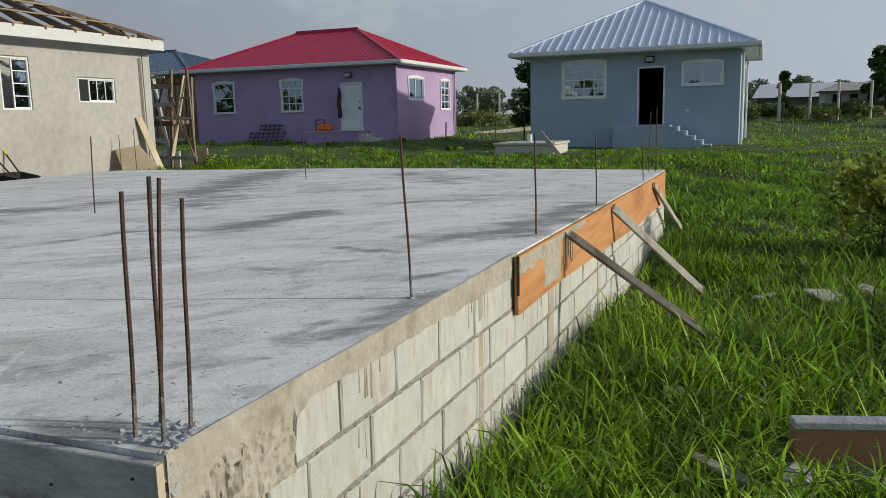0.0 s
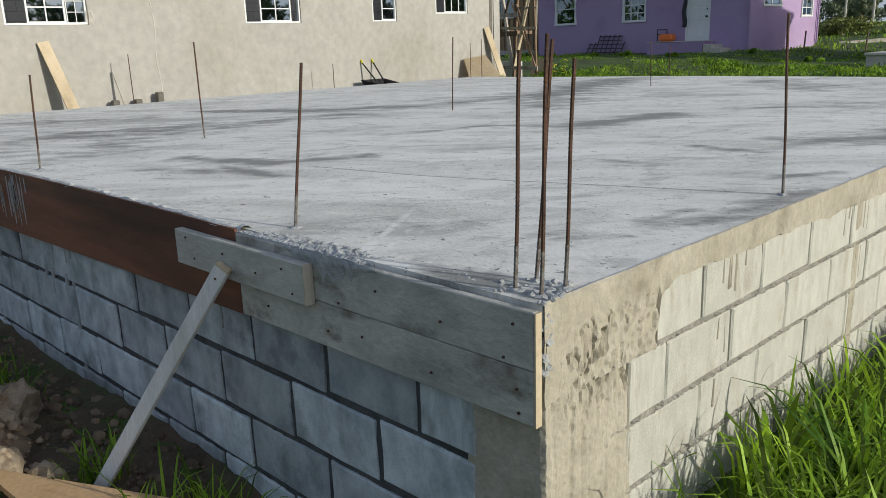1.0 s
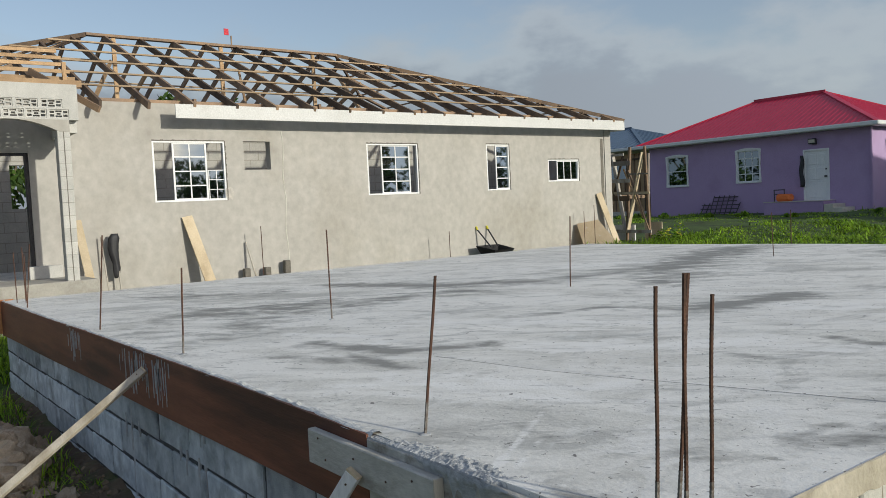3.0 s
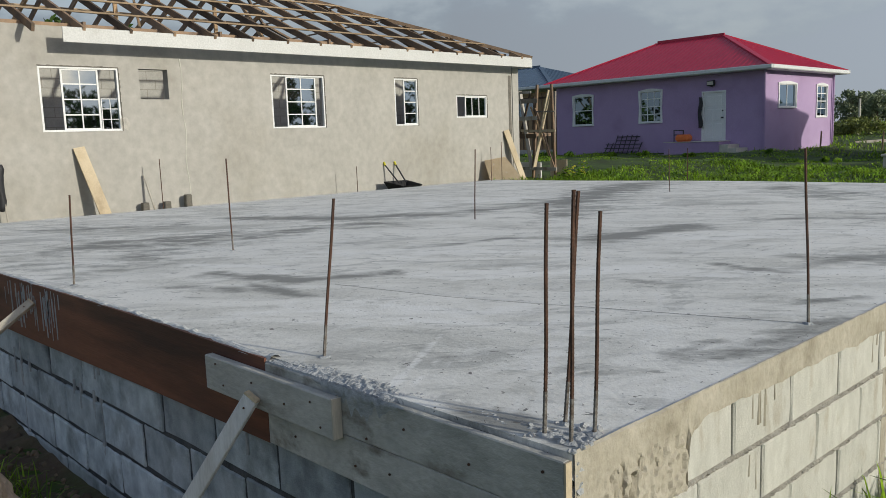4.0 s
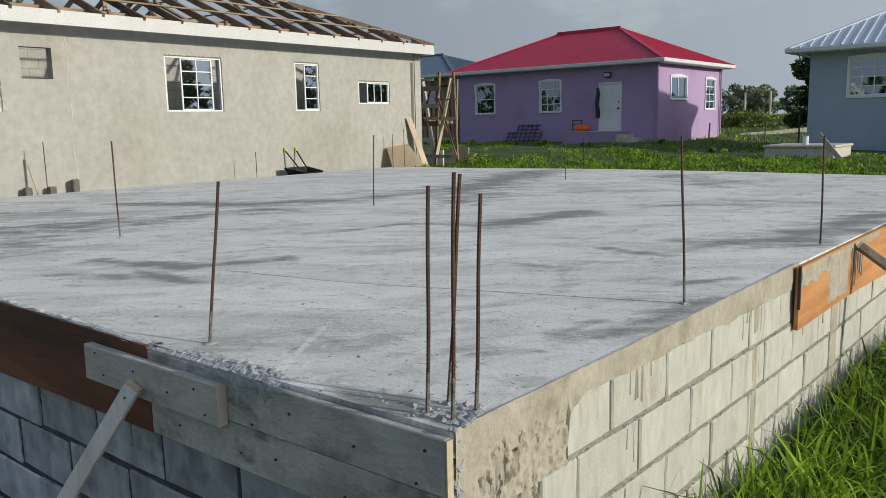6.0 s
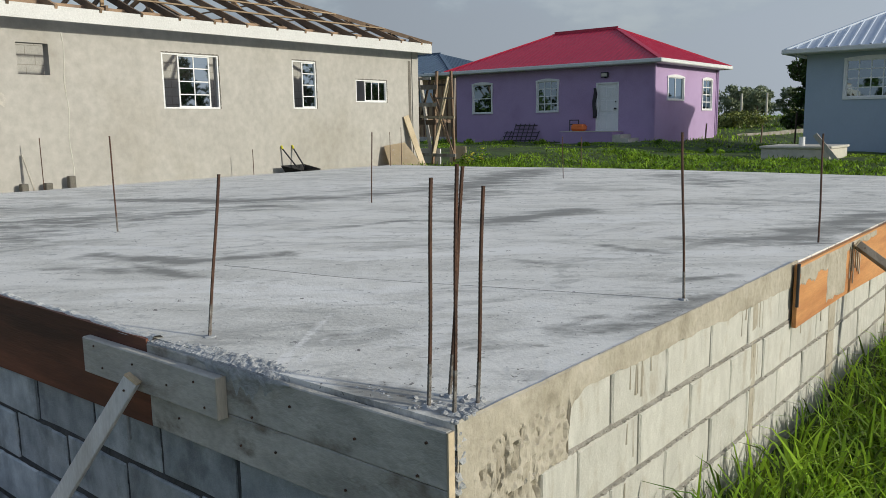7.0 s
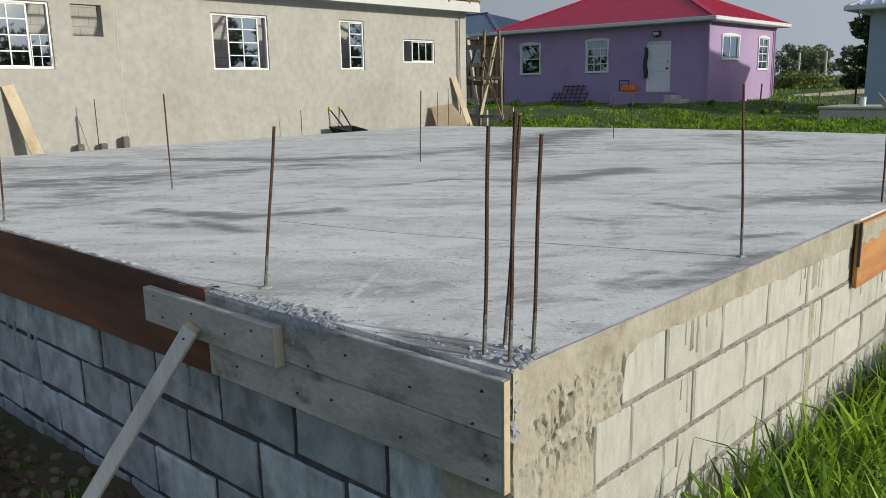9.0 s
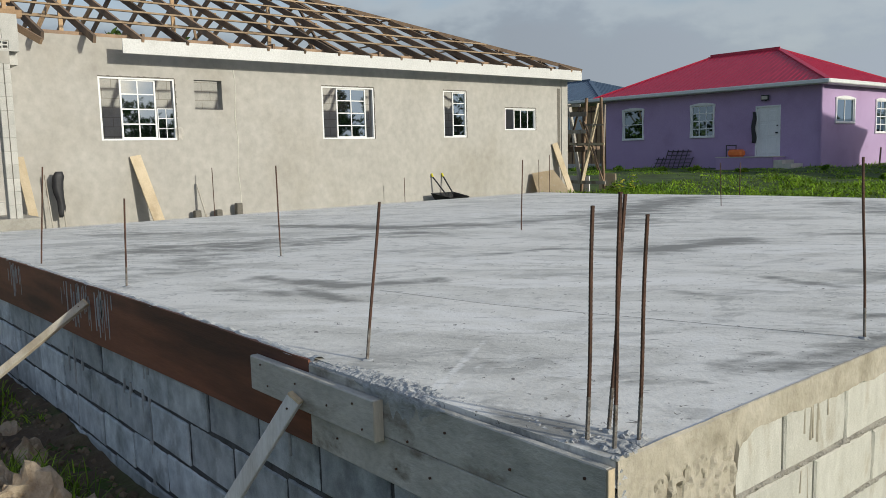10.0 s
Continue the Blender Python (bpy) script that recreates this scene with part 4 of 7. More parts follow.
part("board", box(-1.269, 0.0, -0.031, -0.008, 0.905, 1.043, bevel=0.003), M_PLANK, grey_board)
part("end_edge", box(0.001, 0.006, -0.032, -0.010, 0.905, 1.187), M_PINE_PALE, grey_board, "raw sawn plank end")
nail = rod((0, 0, 0), (0, 0.004, 0), 0.004, 6)
nail_ob = part("nail_head", nail, M_REBAR, grey_board)
nail_ob.location = (-0.06, -0.036, 1.15)
for x, z in ((-0.05, 0.99), (-0.045, 0.93), (-0.09, 1.06), (-0.30, 1.10), (-0.34, 0.95), (-0.55, 1.13), (-0.72, 1.06), (-0.78, 0.96), (-1.0, 1.12), (-1.1, 0.97), (-0.62, 0.98)):
    o = new("nail_head", nail_ob.data)
    o.parent, o.location = grey_board, (x, -0.036, z)
cleat = thing("cleat", "cement-grey timber cleat nailed across shuttering joint", "timber cleat")
part("board", box(-1.632, -0.842, -0.068, -0.034, 1.033, 1.162, bevel=0.004), M_CLEAT, cleat)
part("end_edge", box(-0.8405, -0.835, -0.068, -0.034, 1.034, 1.161), M_STICK_TAN, cleat, "raw sawn end")
for x, z in ((-1.55, 1.14), (-1.5, 1.07), (-1.3, 1.12), (-1.1, 1.09), (-0.95, 1.13), (-0.9, 1.06)):
    o = new("nail_head", nail_ob.data)
    o.parent, o.location = cleat, (x, -0.071, z)
orange_board = thing("shuttering_board", "orange plywood shuttering board stained with cement", "form board", "shuttering boards")
bm = box(0.010, 0.030, 2.585, LY - 0.2, 0.885, ZT - 0.012)
bmesh.ops.subdivide_edges(bm, edges=[e for e in bm.edges if abs(e.verts[0].co.y - e.verts[1].co.y) > 1], cuts=20)
for v in bm.verts:
    v.co.z = 0.885 - 0.10 * float(smooth_step(2.5, 7.5, v.co.y)) if v.co.z < 1.0 else float(slab_top(0.0, v.co.y)) - 0.006
    v.co.x += 0.004 * math.sin(v.co.y * 3.0)
part("board", bm, M_PLY_ORANGE, orange_board)


def smear(y0, y1, z0, z1, seed, ragged=0.03):
    """A thin skin of dried cement on the orange board, with ragged lower and side edges."""
    n, k = 40, 14
    vs = []
    for i in range(n + 1):
        t = i / n
        lo = z0 + ragged * (1.2 * noise.noise((t * 5 + seed, 0.2, 0)) + 0.8 * noise.noise((t * 17 + seed, 3.2, 0))) - 0.012 * float(smooth_step(2.5, 7.5, y0))
        for j in range(k + 1):
            u = j / k
            z = lo + (z1 - lo) * u
            y = y0 + (y1 - y0) * t + 0.035 * noise.noise((z * 11, seed, t)) * (1 if i in (0, n) else 0.3)
            edge = i in (0, n) or j in (0, k)
            vs.append((0.0295 + 0.004 * math.sin(y * 3.0) + (0.0 if edge else 0.0035 + 0.002 * noise.noise((y * 30, z * 12, seed))), y, z))
    q = np.arange(len(vs)).reshape(n + 1, k + 1)
    mesh_from("cement_smear", np.array(vs), np.stack([q[:-1, :-1], q[1:, :-1], q[1:, 1:], q[:-1, 1:]], -1).reshape(-1, 4), M_RAWCON, orange_board)


smear(2.60, 3.16, 1.085, 1.178, 2.0)
smear(3.14, 3.56, 0.90, 1.176, 5.0, 0.02)
smear(3.56, 4.3, 1.135, 1.172, 9.0, 0.02)
for i in range(6):
    y_ = 3.60 + i * 0.05 + rnd.uniform(0, 0.015)
    part("cement_streak", box(0.030, 0.0345, y_, y_ + rnd.uniform(0.008, 0.02), 0.90 + rnd.uniform(0, 0.12), 1.15), M_RAWCON, orange_board)
part("end_strap", rod((0.036, 2.578, 0.99), (0.036, 2.578, ZT), 0.008), M_BLACK, orange_board)
end_board = thing("shuttering_board", "orange-brown plywood shuttering end piece", "form board", "shuttering boards")
part("board", box(-LX - 0.06, -LX - 0.032, -0.16, 0.1, 0.775, ZT - 0.045, bevel=0.002), M_PLY_ORANGE, end_board)


# ---- raking props ----
def prop(p, q, w, h, material, label, broad=(0.6, -0.8, 0.3)):
    """A sawn prop from p to q whose broad side faces `broad`."""
    o = thing("raking_prop", label, "timber prop", "raking props")
    z = (Vector(q) - Vector(p)).normalized()
    y = (Vector(broad) - z * Vector(broad).dot(z)).normalized()
    x = y.cross(z)
    m = Matrix.Translation(p) @ Matrix((x, y, z)).transposed().to_4x4()
    L = (Vector(q) - Vector(p)).length
    part("timber", add_box(bmesh.new(), -w / 2, w / 2, -h / 2, h / 2, 0.02, L - 0.01, 0.003, m), material, o)
    part("sawn_end", add_box(bmesh.new(), -w / 2, w / 2, -h / 2, h / 2, L - 0.0095, L, 0.001, m), M_PINE_PALE, o, "pale sawn end")
    part("muddy_foot", add_box(bmesh.new(), -w / 2 - 0.001, w / 2 + 0.001, -h / 2 - 0.001, h / 2 + 0.001, 0.0, 0.05, 0.001, m), M_SOIL, o, "mud-caked foot")
    n_ = new("nail_head", nail_ob.data)
    n_.parent, n_.matrix_basis = o, m @ pose(0, h / 2 + 0.003, L - 0.05, 0, 0, 180)
    return o


prop((-1.83, -0.42, 0.14), (-1.262, -0.088, 1.088), 0.055, 0.026, M_STICK_PALE, "grey weathered timber prop under shuttering cleat")
prop((-3.80, -1.25, 0.24), (-3.70, -0.05, 1.10), 0.045, 0.030, M_STICK_TAN, "long weathered timber prop against dark shuttering")
prop((1.185, 3.89, 0.30), (0.045, 3.68, 1.16), 0.045, 0.045, M_STICK_DARK, "dark weathered timber prop standing in grass")
prop((0.72, 6.21, 0.28), (0.045, 5.33, 1.14), 0.065, 0.035, M_STICK, "pale timber prop standing in grass")
prop((0.19, 9.86, 0.35), (0.045, 8.0, 1.10), 0.06, 0.035, M_STICK, "thin timber prop at far end of shuttering")


# ---- starter bars ----
def starter_bar(x, y, top, r=0.0049, ribs=True, pale=0.12, tint=M_REBAR):
    o = thing("starter_bar", "rusty ribbed steel starter bar set in slab", "rebar", "starter bars", at=(x, y, float(slab_top(x, y)) - 0.01))
    tx, ty, tz = top[0] - x, top[1] - y, top[2] - ZT + 0.01
    L = math.sqrt(tx * tx + ty * ty + tz * tz)

    def bar(z0, z1, rad, step):
        bm = bmesh.new()
        zs, rs = [], []
        z = z0
        while z < z1:
            zs += [z, z + step * 0.55, z + step * 0.6, z + step * 0.95] if ribs else [z]
            rs += [rad, rad, rad * 1.09, rad * 1.09] if ribs else [rad]
            z += step
        zs.append(z1), rs.append(rad)
        loops = []
        for zz, rr in zip(zs, rs):
            f = zz / L
            bend = 0.0015 * math.sin(f * 7.0 + x * 9)
            loops.append([bm.verts.new((tx * f + rr * math.cos(a * math.pi / 3) + bend, ty * f + rr * math.sin(a * math.pi / 3), tz * f)) for a in range(6)])
        for a, b in zip(loops, loops[1:]):
            for q in range(6):
                bm.faces.new([a[q], a[(q + 1) % 6], b[(q + 1) % 6], b[q]])
        bm.faces.new(loops[-1]), bm.faces.new(loops[0][::-1])
        return bm
    step = 0.011 if ribs else 0.2
    part("bar", bar(pale, L, r, step), tint, o)
    if pale:
        part("cemented_foot", bar(0.0, pale, r * 1.12, step), M_REBAR_PALE, o, "bar foot crusted with pale cement")
        c = lump(0.022, x * 7, 0.5, 2, 0.4)
        part("cement_collar", c, M_SPILL, o).location = (0, 0, 0.008)
    return o


for x, y, top in ((-0.118, 0.047, (-0.107, 0.056, 1.75)), (-0.128, 0.140, (-0.098, 0.165, 1.775)), (-0.038, 0.045, (-0.028, 0.054, 1.789)), (-0.032, 0.129, (-0.018, 0.14, 1.736)),
                  (-1.133, 0.117, (-1.099, 0.168, 1.735)), (-0.09, 1.525, (-0.113, 1.515, 1.836)), (-3.47, 0.104, (-3.463, 0.124, 1.693)), (-4.02, 1.376, (-4.022, 1.372, 1.842))):
    starter_bar(x, y, top)
for x, y, top in ((-3.97, 3.78, (-3.955, 3.795, 1.831)), (-0.086, 3.388, (-0.093, 3.386, 1.806)), (-5.2, 0.08, (-5.186, 0.139, 1.897)), (-0.04, 5.056, (-0.05, 5.054, 1.738)),
                  (-0.05, 7.83, (-0.072, 7.827, 1.707)), (-0.16, 9.1, (-0.14, 9.1, 1.95)), (-0.08, 9.2, (-0.08, 9.2, 2.0)), (-4.1, 7.34, (-4.111, 7.333, 1.719)),
                  (-8.6, 0.07, (-8.62, 0.07, 1.75)), (-8.5, 0.14, (-8.52, 0.14, 1.80)), (-8.7, 0.18, (-8.66, 0.18, 1.72)), (-7.89, 0.047, (-7.879, 0.109, 1.839)), (-8.8, 9.2, (-8.8, 9.2, 1.8))):
    starter_bar(x, y, top, 0.0055, False, 0.0)


def bar_shadow(points, label):
    """A thin dark strand along the slab that draws a starter bar's cast shadow."""
    o = thing("bar_shadow", label, "string", "string lines")
    bm = bmesh.new()
    for (ax, ay), (bx, by) in zip(points, points[1:]):
        for i in range(12):
            p, q = [(ax + (bx - ax) * t, ay + (by - ay) * t) for t in (i / 12, (i + 1) / 12)]
            rod((*p, float(slab_top(*p)) + 0.003), (*q, float(slab_top(*q)) + 0.003), 0.0006, 5, bm)
    part("string", bm, M_STICK_DARK, o)


# cast shadow of the starter bar at (-0.09, 1.525), laid out as a dark strand
bar_shadow(((-2.23, 0.96), (-1.55, 1.10), (-0.80, 1.33), (-0.10, 1.52)), "thin dark strand drawn as a starter bar shadow across the slab")


# ---- windows and doors ----
def sash(owner, m, u0, u1, v0, v1, cols, rows, bar=0.022, d0=0.03, d1=0.06, material=None, glazed=True, name="window", f=0.032):
    """A framed light in the wall plane m: frame with glazing bars, and its panes as sub-parts."""
    w = part(name, pierced(u0, u1, v0, v1, d1 - d0, [(u0 + f, u1 - f, v0 + f, v1 - f)], m @ Matrix.Translation((0, 0, d0))), material or M_WHITE, owner)
    for i in range(1, cols):
        u = u0 + (u1 - u0) * i / cols
        part("glazing_bar", add_box(bmesh.new(), u - bar / 2, u + bar / 2, v0 + f, v1 - f, d0 + 0.006, d1 - 0.006, 0.0, m), M_WHITE, w)
    for j in range(1, rows):
        v = v0 + (v1 - v0) * j / rows
        part("glazing_bar", add_box(bmesh.new(), u0 + f, u1 - f, v - bar / 2, v + bar / 2, d0 + 0.008, d1 - 0.008, 0.0, m), M_WHITE, w)
    if glazed:
        for i in range(cols):
            for j in range(rows):
                a, b = u0 + (u1 - u0) * i / cols, u0 + (u1 - u0) * (i + 1) / cols
                c, d = v0 + (v1 - v0) * j / rows, v0 + (v1 - v0) * (j + 1) / rows
                dd = (d0 + d1) / 2
                tilt = rnd.uniform(-0.002, 0.002)
                p = bmesh.new()
                p.faces.new([p.verts.new(m @ Vector(q)) for q in ((a, c, dd), (b, c, dd + tilt), (b, d, dd), (a, d, dd - tilt))])
                part("pane", p, M_GLASS if owner is grey else M_GLASS_DULL, w)
    return w


def surround(owner, m, u0, u1, v0, v1, wide=0.075, rise=0.08, flare=0.03, proud=0.05):
    """A white moulded window surround: flared sides and a bowed head, standing proud of the wall."""
    bm = bmesh.new()
    inner, outer = [], []
    n = 8
    for i in range(n + 1):
        t = i / n
        inner.append((u0 + (u1 - u0) * t, v1))
        outer.append((u0 - wide - flare + (u1 - u0 + 2 * (wide + flare)) * t, v1 + wide * 0.7 + rise * math.sin(math.pi * t)))
    inner += [(u1, (v0 + v1) / 2), (u1, v0), (u0, v0), (u0, (v0 + v1) / 2)]
    outer += [(u1 + wide * 0.75, (v0 + v1) / 2), (u1 + wide + flare * 0.6, v0 - wide * 0.8), (u0 - wide - flare * 0.6, v0 - wide * 0.8), (u0 - wide * 0.75, (v0 + v1) / 2)]
    k = len(inner)
    fr = [[bm.verts.new(m @ Vector((*p, d))) for p in ring] for ring, d in ((inner, -proud), (outer, -proud), (outer, 0.0), (inner, 0.03))]
    for i in range(k):
        j = (i + 1) % k
        for a, b in ((0, 1), (1, 2), (3, 0)):
            bm.faces.new([fr[a][i], fr[a][j], fr[b][j], fr[b][i]])
    bmesh.ops.recalc_face_normals(bm, faces=bm.faces)
    return part("window_surround", bm, M_WHITE, owner, "white moulded surround")


MG = Matrix.Translation((GH, 0, 0)) @ FACE_X
MP = Matrix.Translation((0, PY, 0)) @ FACE_Y
MPS = Matrix.Translation((PX1, 0, 0)) @ FACE_X
MB = Matrix.Translation((0, BY, 0)) @ FACE_Y
MBS = Matrix.Translation((BX1, 0, 0)) @ FACE_X


def grey_window(h, lights):
    u0, u1, v0, v1 = h
    sash(grey, MG, u0 + 0.005, u1 - 0.005, v0 + 0.005, v1 - 0.005, 1, 1, d0=0.01, d1=0.07, glazed=False, name="window_frame")
    for a, b, c, d, cols, rows in lights:
        sash(grey, MG, u0 + (u1 - u0) * a, u0 + (u1 - u0) * b, v0 + 0.03 + (v1 - v0 - 0.06) * c, v0 + 0.03 + (v1 - v0 - 0.06) * d, cols, rows, d0=0.03, d1=0.055, bar=0.022 if rows != 3 else 0.012, f=0.032 if rows != 3 else 0.014)
    # ragged unplastered reveal round the frame
    bm = bmesh.new()
    for i in range(26):
        t = i / 26
        u = u0 + (u1 - u0) * t
        rr = rnd.uniform(0.010, 0.022)
        add_box(bm, u, u + (u1 - u0) / 26, v1 - 0.004, v1 + rr, -0.003, 0.02)
        v = v0 + (v1 - v0) * t
        add_box(bm, u1 - 0.003, u1 + rnd.uniform(0.006, 0.022), v, v + (v1 - v0) / 26, -0.003, 0.02)
    bmesh.ops.transform(bm, matrix=MG, verts=bm.verts)
    part("reveal", bm, M_MORTAR_DARK, grey)


grey_window(W1, [(0.27, 0.74, 0, 1, 2, 4), (0.75, 0.985, 0, 0.52, 2, 3)])
grey_window(W2, [(0.28, 0.84, 0, 1, 2, 4)])
grey_window(W3, [(0.42, 0.985, 0, 1, 1, 4)])
grey_window(W4, [(0.30, 0.985, 0, 1, 3, 1)])
# broken patch beside the first window, and the plaster seam
part("broken_patch", lump(0.1, 4, 0.5, 2, 1.0), M_RUBBLE, grey).matrix_basis = Matrix.LocRotScale((GH - 0.01, W1[1] + 0.06, 2.40), None, (0.18, 0.9, 1.7))
bm = bmesh.new()
for i in range(18):
    rod((GH - 0.005, 5.68 + 0.02 * math.sin(i * 0.9), 0.9 + i * 0.15), (GH - 0.005, 5.68 + 0.02 * math.sin((i + 1) * 0.9), 1.05 + i * 0.15), rnd.uniform(0.008, 0.018), 7, bm)
part("plaster_seam", bm, M_BLOCK_SUN, grey)
# corner pier at the far end; a flat dark strip paints its shaded recess
part("corner_post", box(GH - 0.25, GH + 0.02, 15.11, 15.35, 0.4, GT - 0.25), M_RENDER, grey)
part("corner_slot", box(GH + 0.003, GH + 0.007, 14.96, 15.06, 1.9, 3.55), M_MORTAR_DARK, grey)

# porch: raised floor, two block pillars, arched beam with vent blocks
PXF = -12.2
part("porch_floor", box(GH + 0.003, PXF + 0.02, -0.22, 1.78, 0.3, 1.09, bevel=0.01), M_PORCH, grey)
for y0, y1 in ((-0.14, 0.10), (1.34, 1.52)):
    for i in range(12):
        z = 1.093 + i * 0.2
        part("pillar_block", box(PXF - 0.2, PXF + rnd.uniform(-0.003, 0.003), y0, y1, z, z + 0.194, bevel=0.006), M_BLOCK_GREY, grey)
    part("pillar_core", box(PXF - 0.197, PXF - 0.006, y0 + 0.004, y1 - 0.004, 1.09, 3.5), M_BLOCK_GREY, grey)
    part("pillar_groove", box(PXF + 0.0005, PXF + 0.0045, (y0 + y1) / 2 - 0.006, (y0 + y1) / 2 + 0.006, 1.09, 3.45), M_MORTAR_DARK, grey)
vents = [(0.12 + i * 0.34, 0.12 + i * 0.34 + 0.30, 3.74, 3.87) for i in range(4)] + [(0.0 + i * 0.31, 0.0 + i * 0.31 + 0.285, 3.585, 3.715) for i in range(5)]
part("porch_beam", pierced(-0.2, 1.66, 3.56, 4.10, 0.15, vents, Matrix.Translation((PXF + 0.01, 0, 0)) @ FACE_X), M_BLOCK_GREY, grey)
bm = bmesh.new()                                                   # arched soffit under the beam
na = 24
for i in range(na):
    a, b = -0.14 + 1.66 * i / na, -0.14 + 1.66 * (i + 1) / na

    def arch_z(y):
        t = (y - 0.69) / 0.66
        return 3.56 - 0.17 * min(1.0, t * t) if abs(t) < 1 else 3.38
    za, zb = min(arch_z(a), arch_z(b)), max(arch_z(a), arch_z(b))
    vs = [bm.verts.new(p) for p in ((PXF + 0.008, a, arch_z(a)), (PXF + 0.008, b, arch_z(b)), (PXF + 0.008, b, 3.562), (PXF + 0.008, a, 3.562),
                                    (PXF - 0.14, a, arch_z(a)), (PXF - 0.14, b, arch_z(b)), (PXF - 0.14, b, 3.562), (PXF - 0.14, a, 3.562))]
    for q in ((0, 1, 2, 3), (7, 6, 5, 4), (0, 4, 5, 1)):
        bm.faces.new([vs[i_] for i_ in q])
bmesh.ops.remove_doubles(bm, verts=bm.verts, dist=0.0005)
bmesh.ops.recalc_face_normals(bm, faces=bm.faces)
part("arch", bm, M_RENDER, grey)
for v in vents:
    u0, u1, z0, z1 = v
    w = (u1 - u0)
    holes = [(u0 + w * 0.06, u0 + w * 0.28, z0 + 0.02, z0 + 0.055), (u0 + w * 0.06, u0 + w * 0.28, z1 - 0.055, z1 - 0.02), (u0 + w * 0.34, u0 + w * 0.66, z0 + 0.015, z0 + 0.04),
             (u0 + w * 0.34, u0 + w * 0.66, z1 - 0.04, z1 - 0.015), (u0 + w * 0.40, u0 + w * 0.60, z0 + 0.05, z1 - 0.05), (u0 + w * 0.72, u0 + w * 0.94, z0 + 0.02, z0 + 0.055), (u0 + w * 0.72, u0 + w * 0.94, z1 - 0.055, z1 - 0.02)]
    part("vent_block", pierced(u0 + 0.003, u1 - 0.003, z0 + 0.003, z1 - 0.003, 0.09, holes, Matrix.Translation((PXF - 0.005, 0, 0)) @ FACE_X), M_BLOCK_GREY, grey)
part("porch_side_beam", box(GH + 0.003, PXF - 0.142, -0.2, -0.05, 3.38, 4.10), M_BLOCK_GREY, grey)
part("porch_side_beam", box(GH + 0.003, PXF - 0.142, 1.51, 1.66, 3.38, 4.10), M_BLOCK_GREY, grey)
part("wall_plate", beam((PXF - 0.07, -0.4, 4.125), (PXF - 0.07, 1.75, 4.125), 0.05, 0.1), M_PINE, grey)
part("porch_stub", box(GH + 0.02, GH + 0.2, 1.0, 1.5, 1.092, 1.30, bevel=0.006), M_BLOCK_GREY, grey)
part("door_post", box(-15.2, -15.05, 0.62, 0.80, 1.052, 3.9), M_MORTAR_DARK, grey)
part("door_frame", box(GH - 0.15, GH - 0.02, DOOR[1] - 0.05, DOOR[1] - 0.002, 1.09, DOOR[3]), M_BLACK, grey)
part("door_frame", box(GH - 0.15, GH - 0.02, DOOR[0], DOOR[1] - 0.05, DOOR[3] - 0.04, DOOR[3] - 0.002), M_BLACK, grey)
part("side_door", box(GH - 0.5, GH - 0.45, -1.5, -0.78, 1.06, 3.0, bevel=0.01), M_PLY_DARK, grey, "red-brown inner door")
part("side_step", box(GH + 0.004, GH + 1.0, -3.2, -0.62, 0.2, 1.03, bevel=0.01), M_PORCH, grey)
for i in range(4):
    for j in range(3):
        part("step_block", box(GH + 1.001, GH + 1.02, -2.6 + i * 0.41 + (j % 2) * 0.2, -2.6 + i * 0.41 + 0.4 + (j % 2) * 0.2, 0.32 + j * 0.205, 0.32 + j * 0.205 + 0.195, bevel=0.005), M_BLOCK_GREY, grey)
# roof timbers over the porch
part("roof_post", beam((-13.2, 0.72, 4.12), (-13.2, 0.72, 5.15), 0.12, 0.12, 0, 0.004), M_PINE, grey)
part("roof_post", beam((-13.2, 1.72, 4.06), (-13.2, 1.72, 4.62), 0.06, 0.06), M_PINE, grey)
part("rafter", beam((-13.2, 1.2, 4.45), (-12.1, 1.95, 3.72), 0.05, 0.1), M_PINE_DARK, grey)
part("rafter", beam((-13.4, -0.6, 4.5), (-12.05, -0.2, 3.45), 0.05, 0.1), M_PINE_DARK, grey)
for i in range(6):
    z = 4.16 + i * 0.17
    part("lath", beam((-13.0 - i * 0.3, -3.2, z), (-13.0 - i * 0.3, 1.9, z + 0.04), 0.03, 0.06), M_PINE, grey)
for i in range(5):
    part("rafter", beam((-13.1, -2.6 + i * 0.8, 4.12), (-15.4, -2.6 + i * 0.8, 5.15), 0.05, 0.11), M_PINE, grey)
for y in (4.0, 6.6, 9.2):
    part("king_post", beam((R_X, y, 4.05), (R_X, y, R_Z), 0.06, 0.09), M_PINE, grey)
    part("strut", beam((R_X, y, 4.3), (R_X + 2.4, y, 5.1), 0.05, 0.09), M_PINE, grey)
    part("tie_beam", beam((E_X - 0.5, y, 4.1), (E_X - 2 * HIP + 0.5, y, 4.1), 0.05, 0.12), M_PINE_DARK, grey)
for y in (2.4, 5.3, 8.0, 10.6):
    part("brace", beam((E_X - 1.2, y, 4.15), (R_X + 1.5, y + 1.1, 5.4), 0.04, 0.1), M_PINE, grey)
part("wall_plate", beam((GH - 0.1, 1.8, GT + 0.02), (GH - 0.1, 15.0, GT + 0.02), 0.04, 0.1), M_PINE_DARK, grey)
pole = thing("flag_stick", "thin stick with a small red rag above roof", "marker stick")
part("stick", rod((-18.5, 6.9, 6.2), (-18.5, 6.9, 6.55), 0.02), M_PINE_DARK, pole)
part("rag", box(-18.515, -18.495, 6.72, 6.84, 6.56, 6.72), M_RED, pole)


# ---- things along the grey wall ----
def gz(x, y):
    return float(ground_height(x, y))


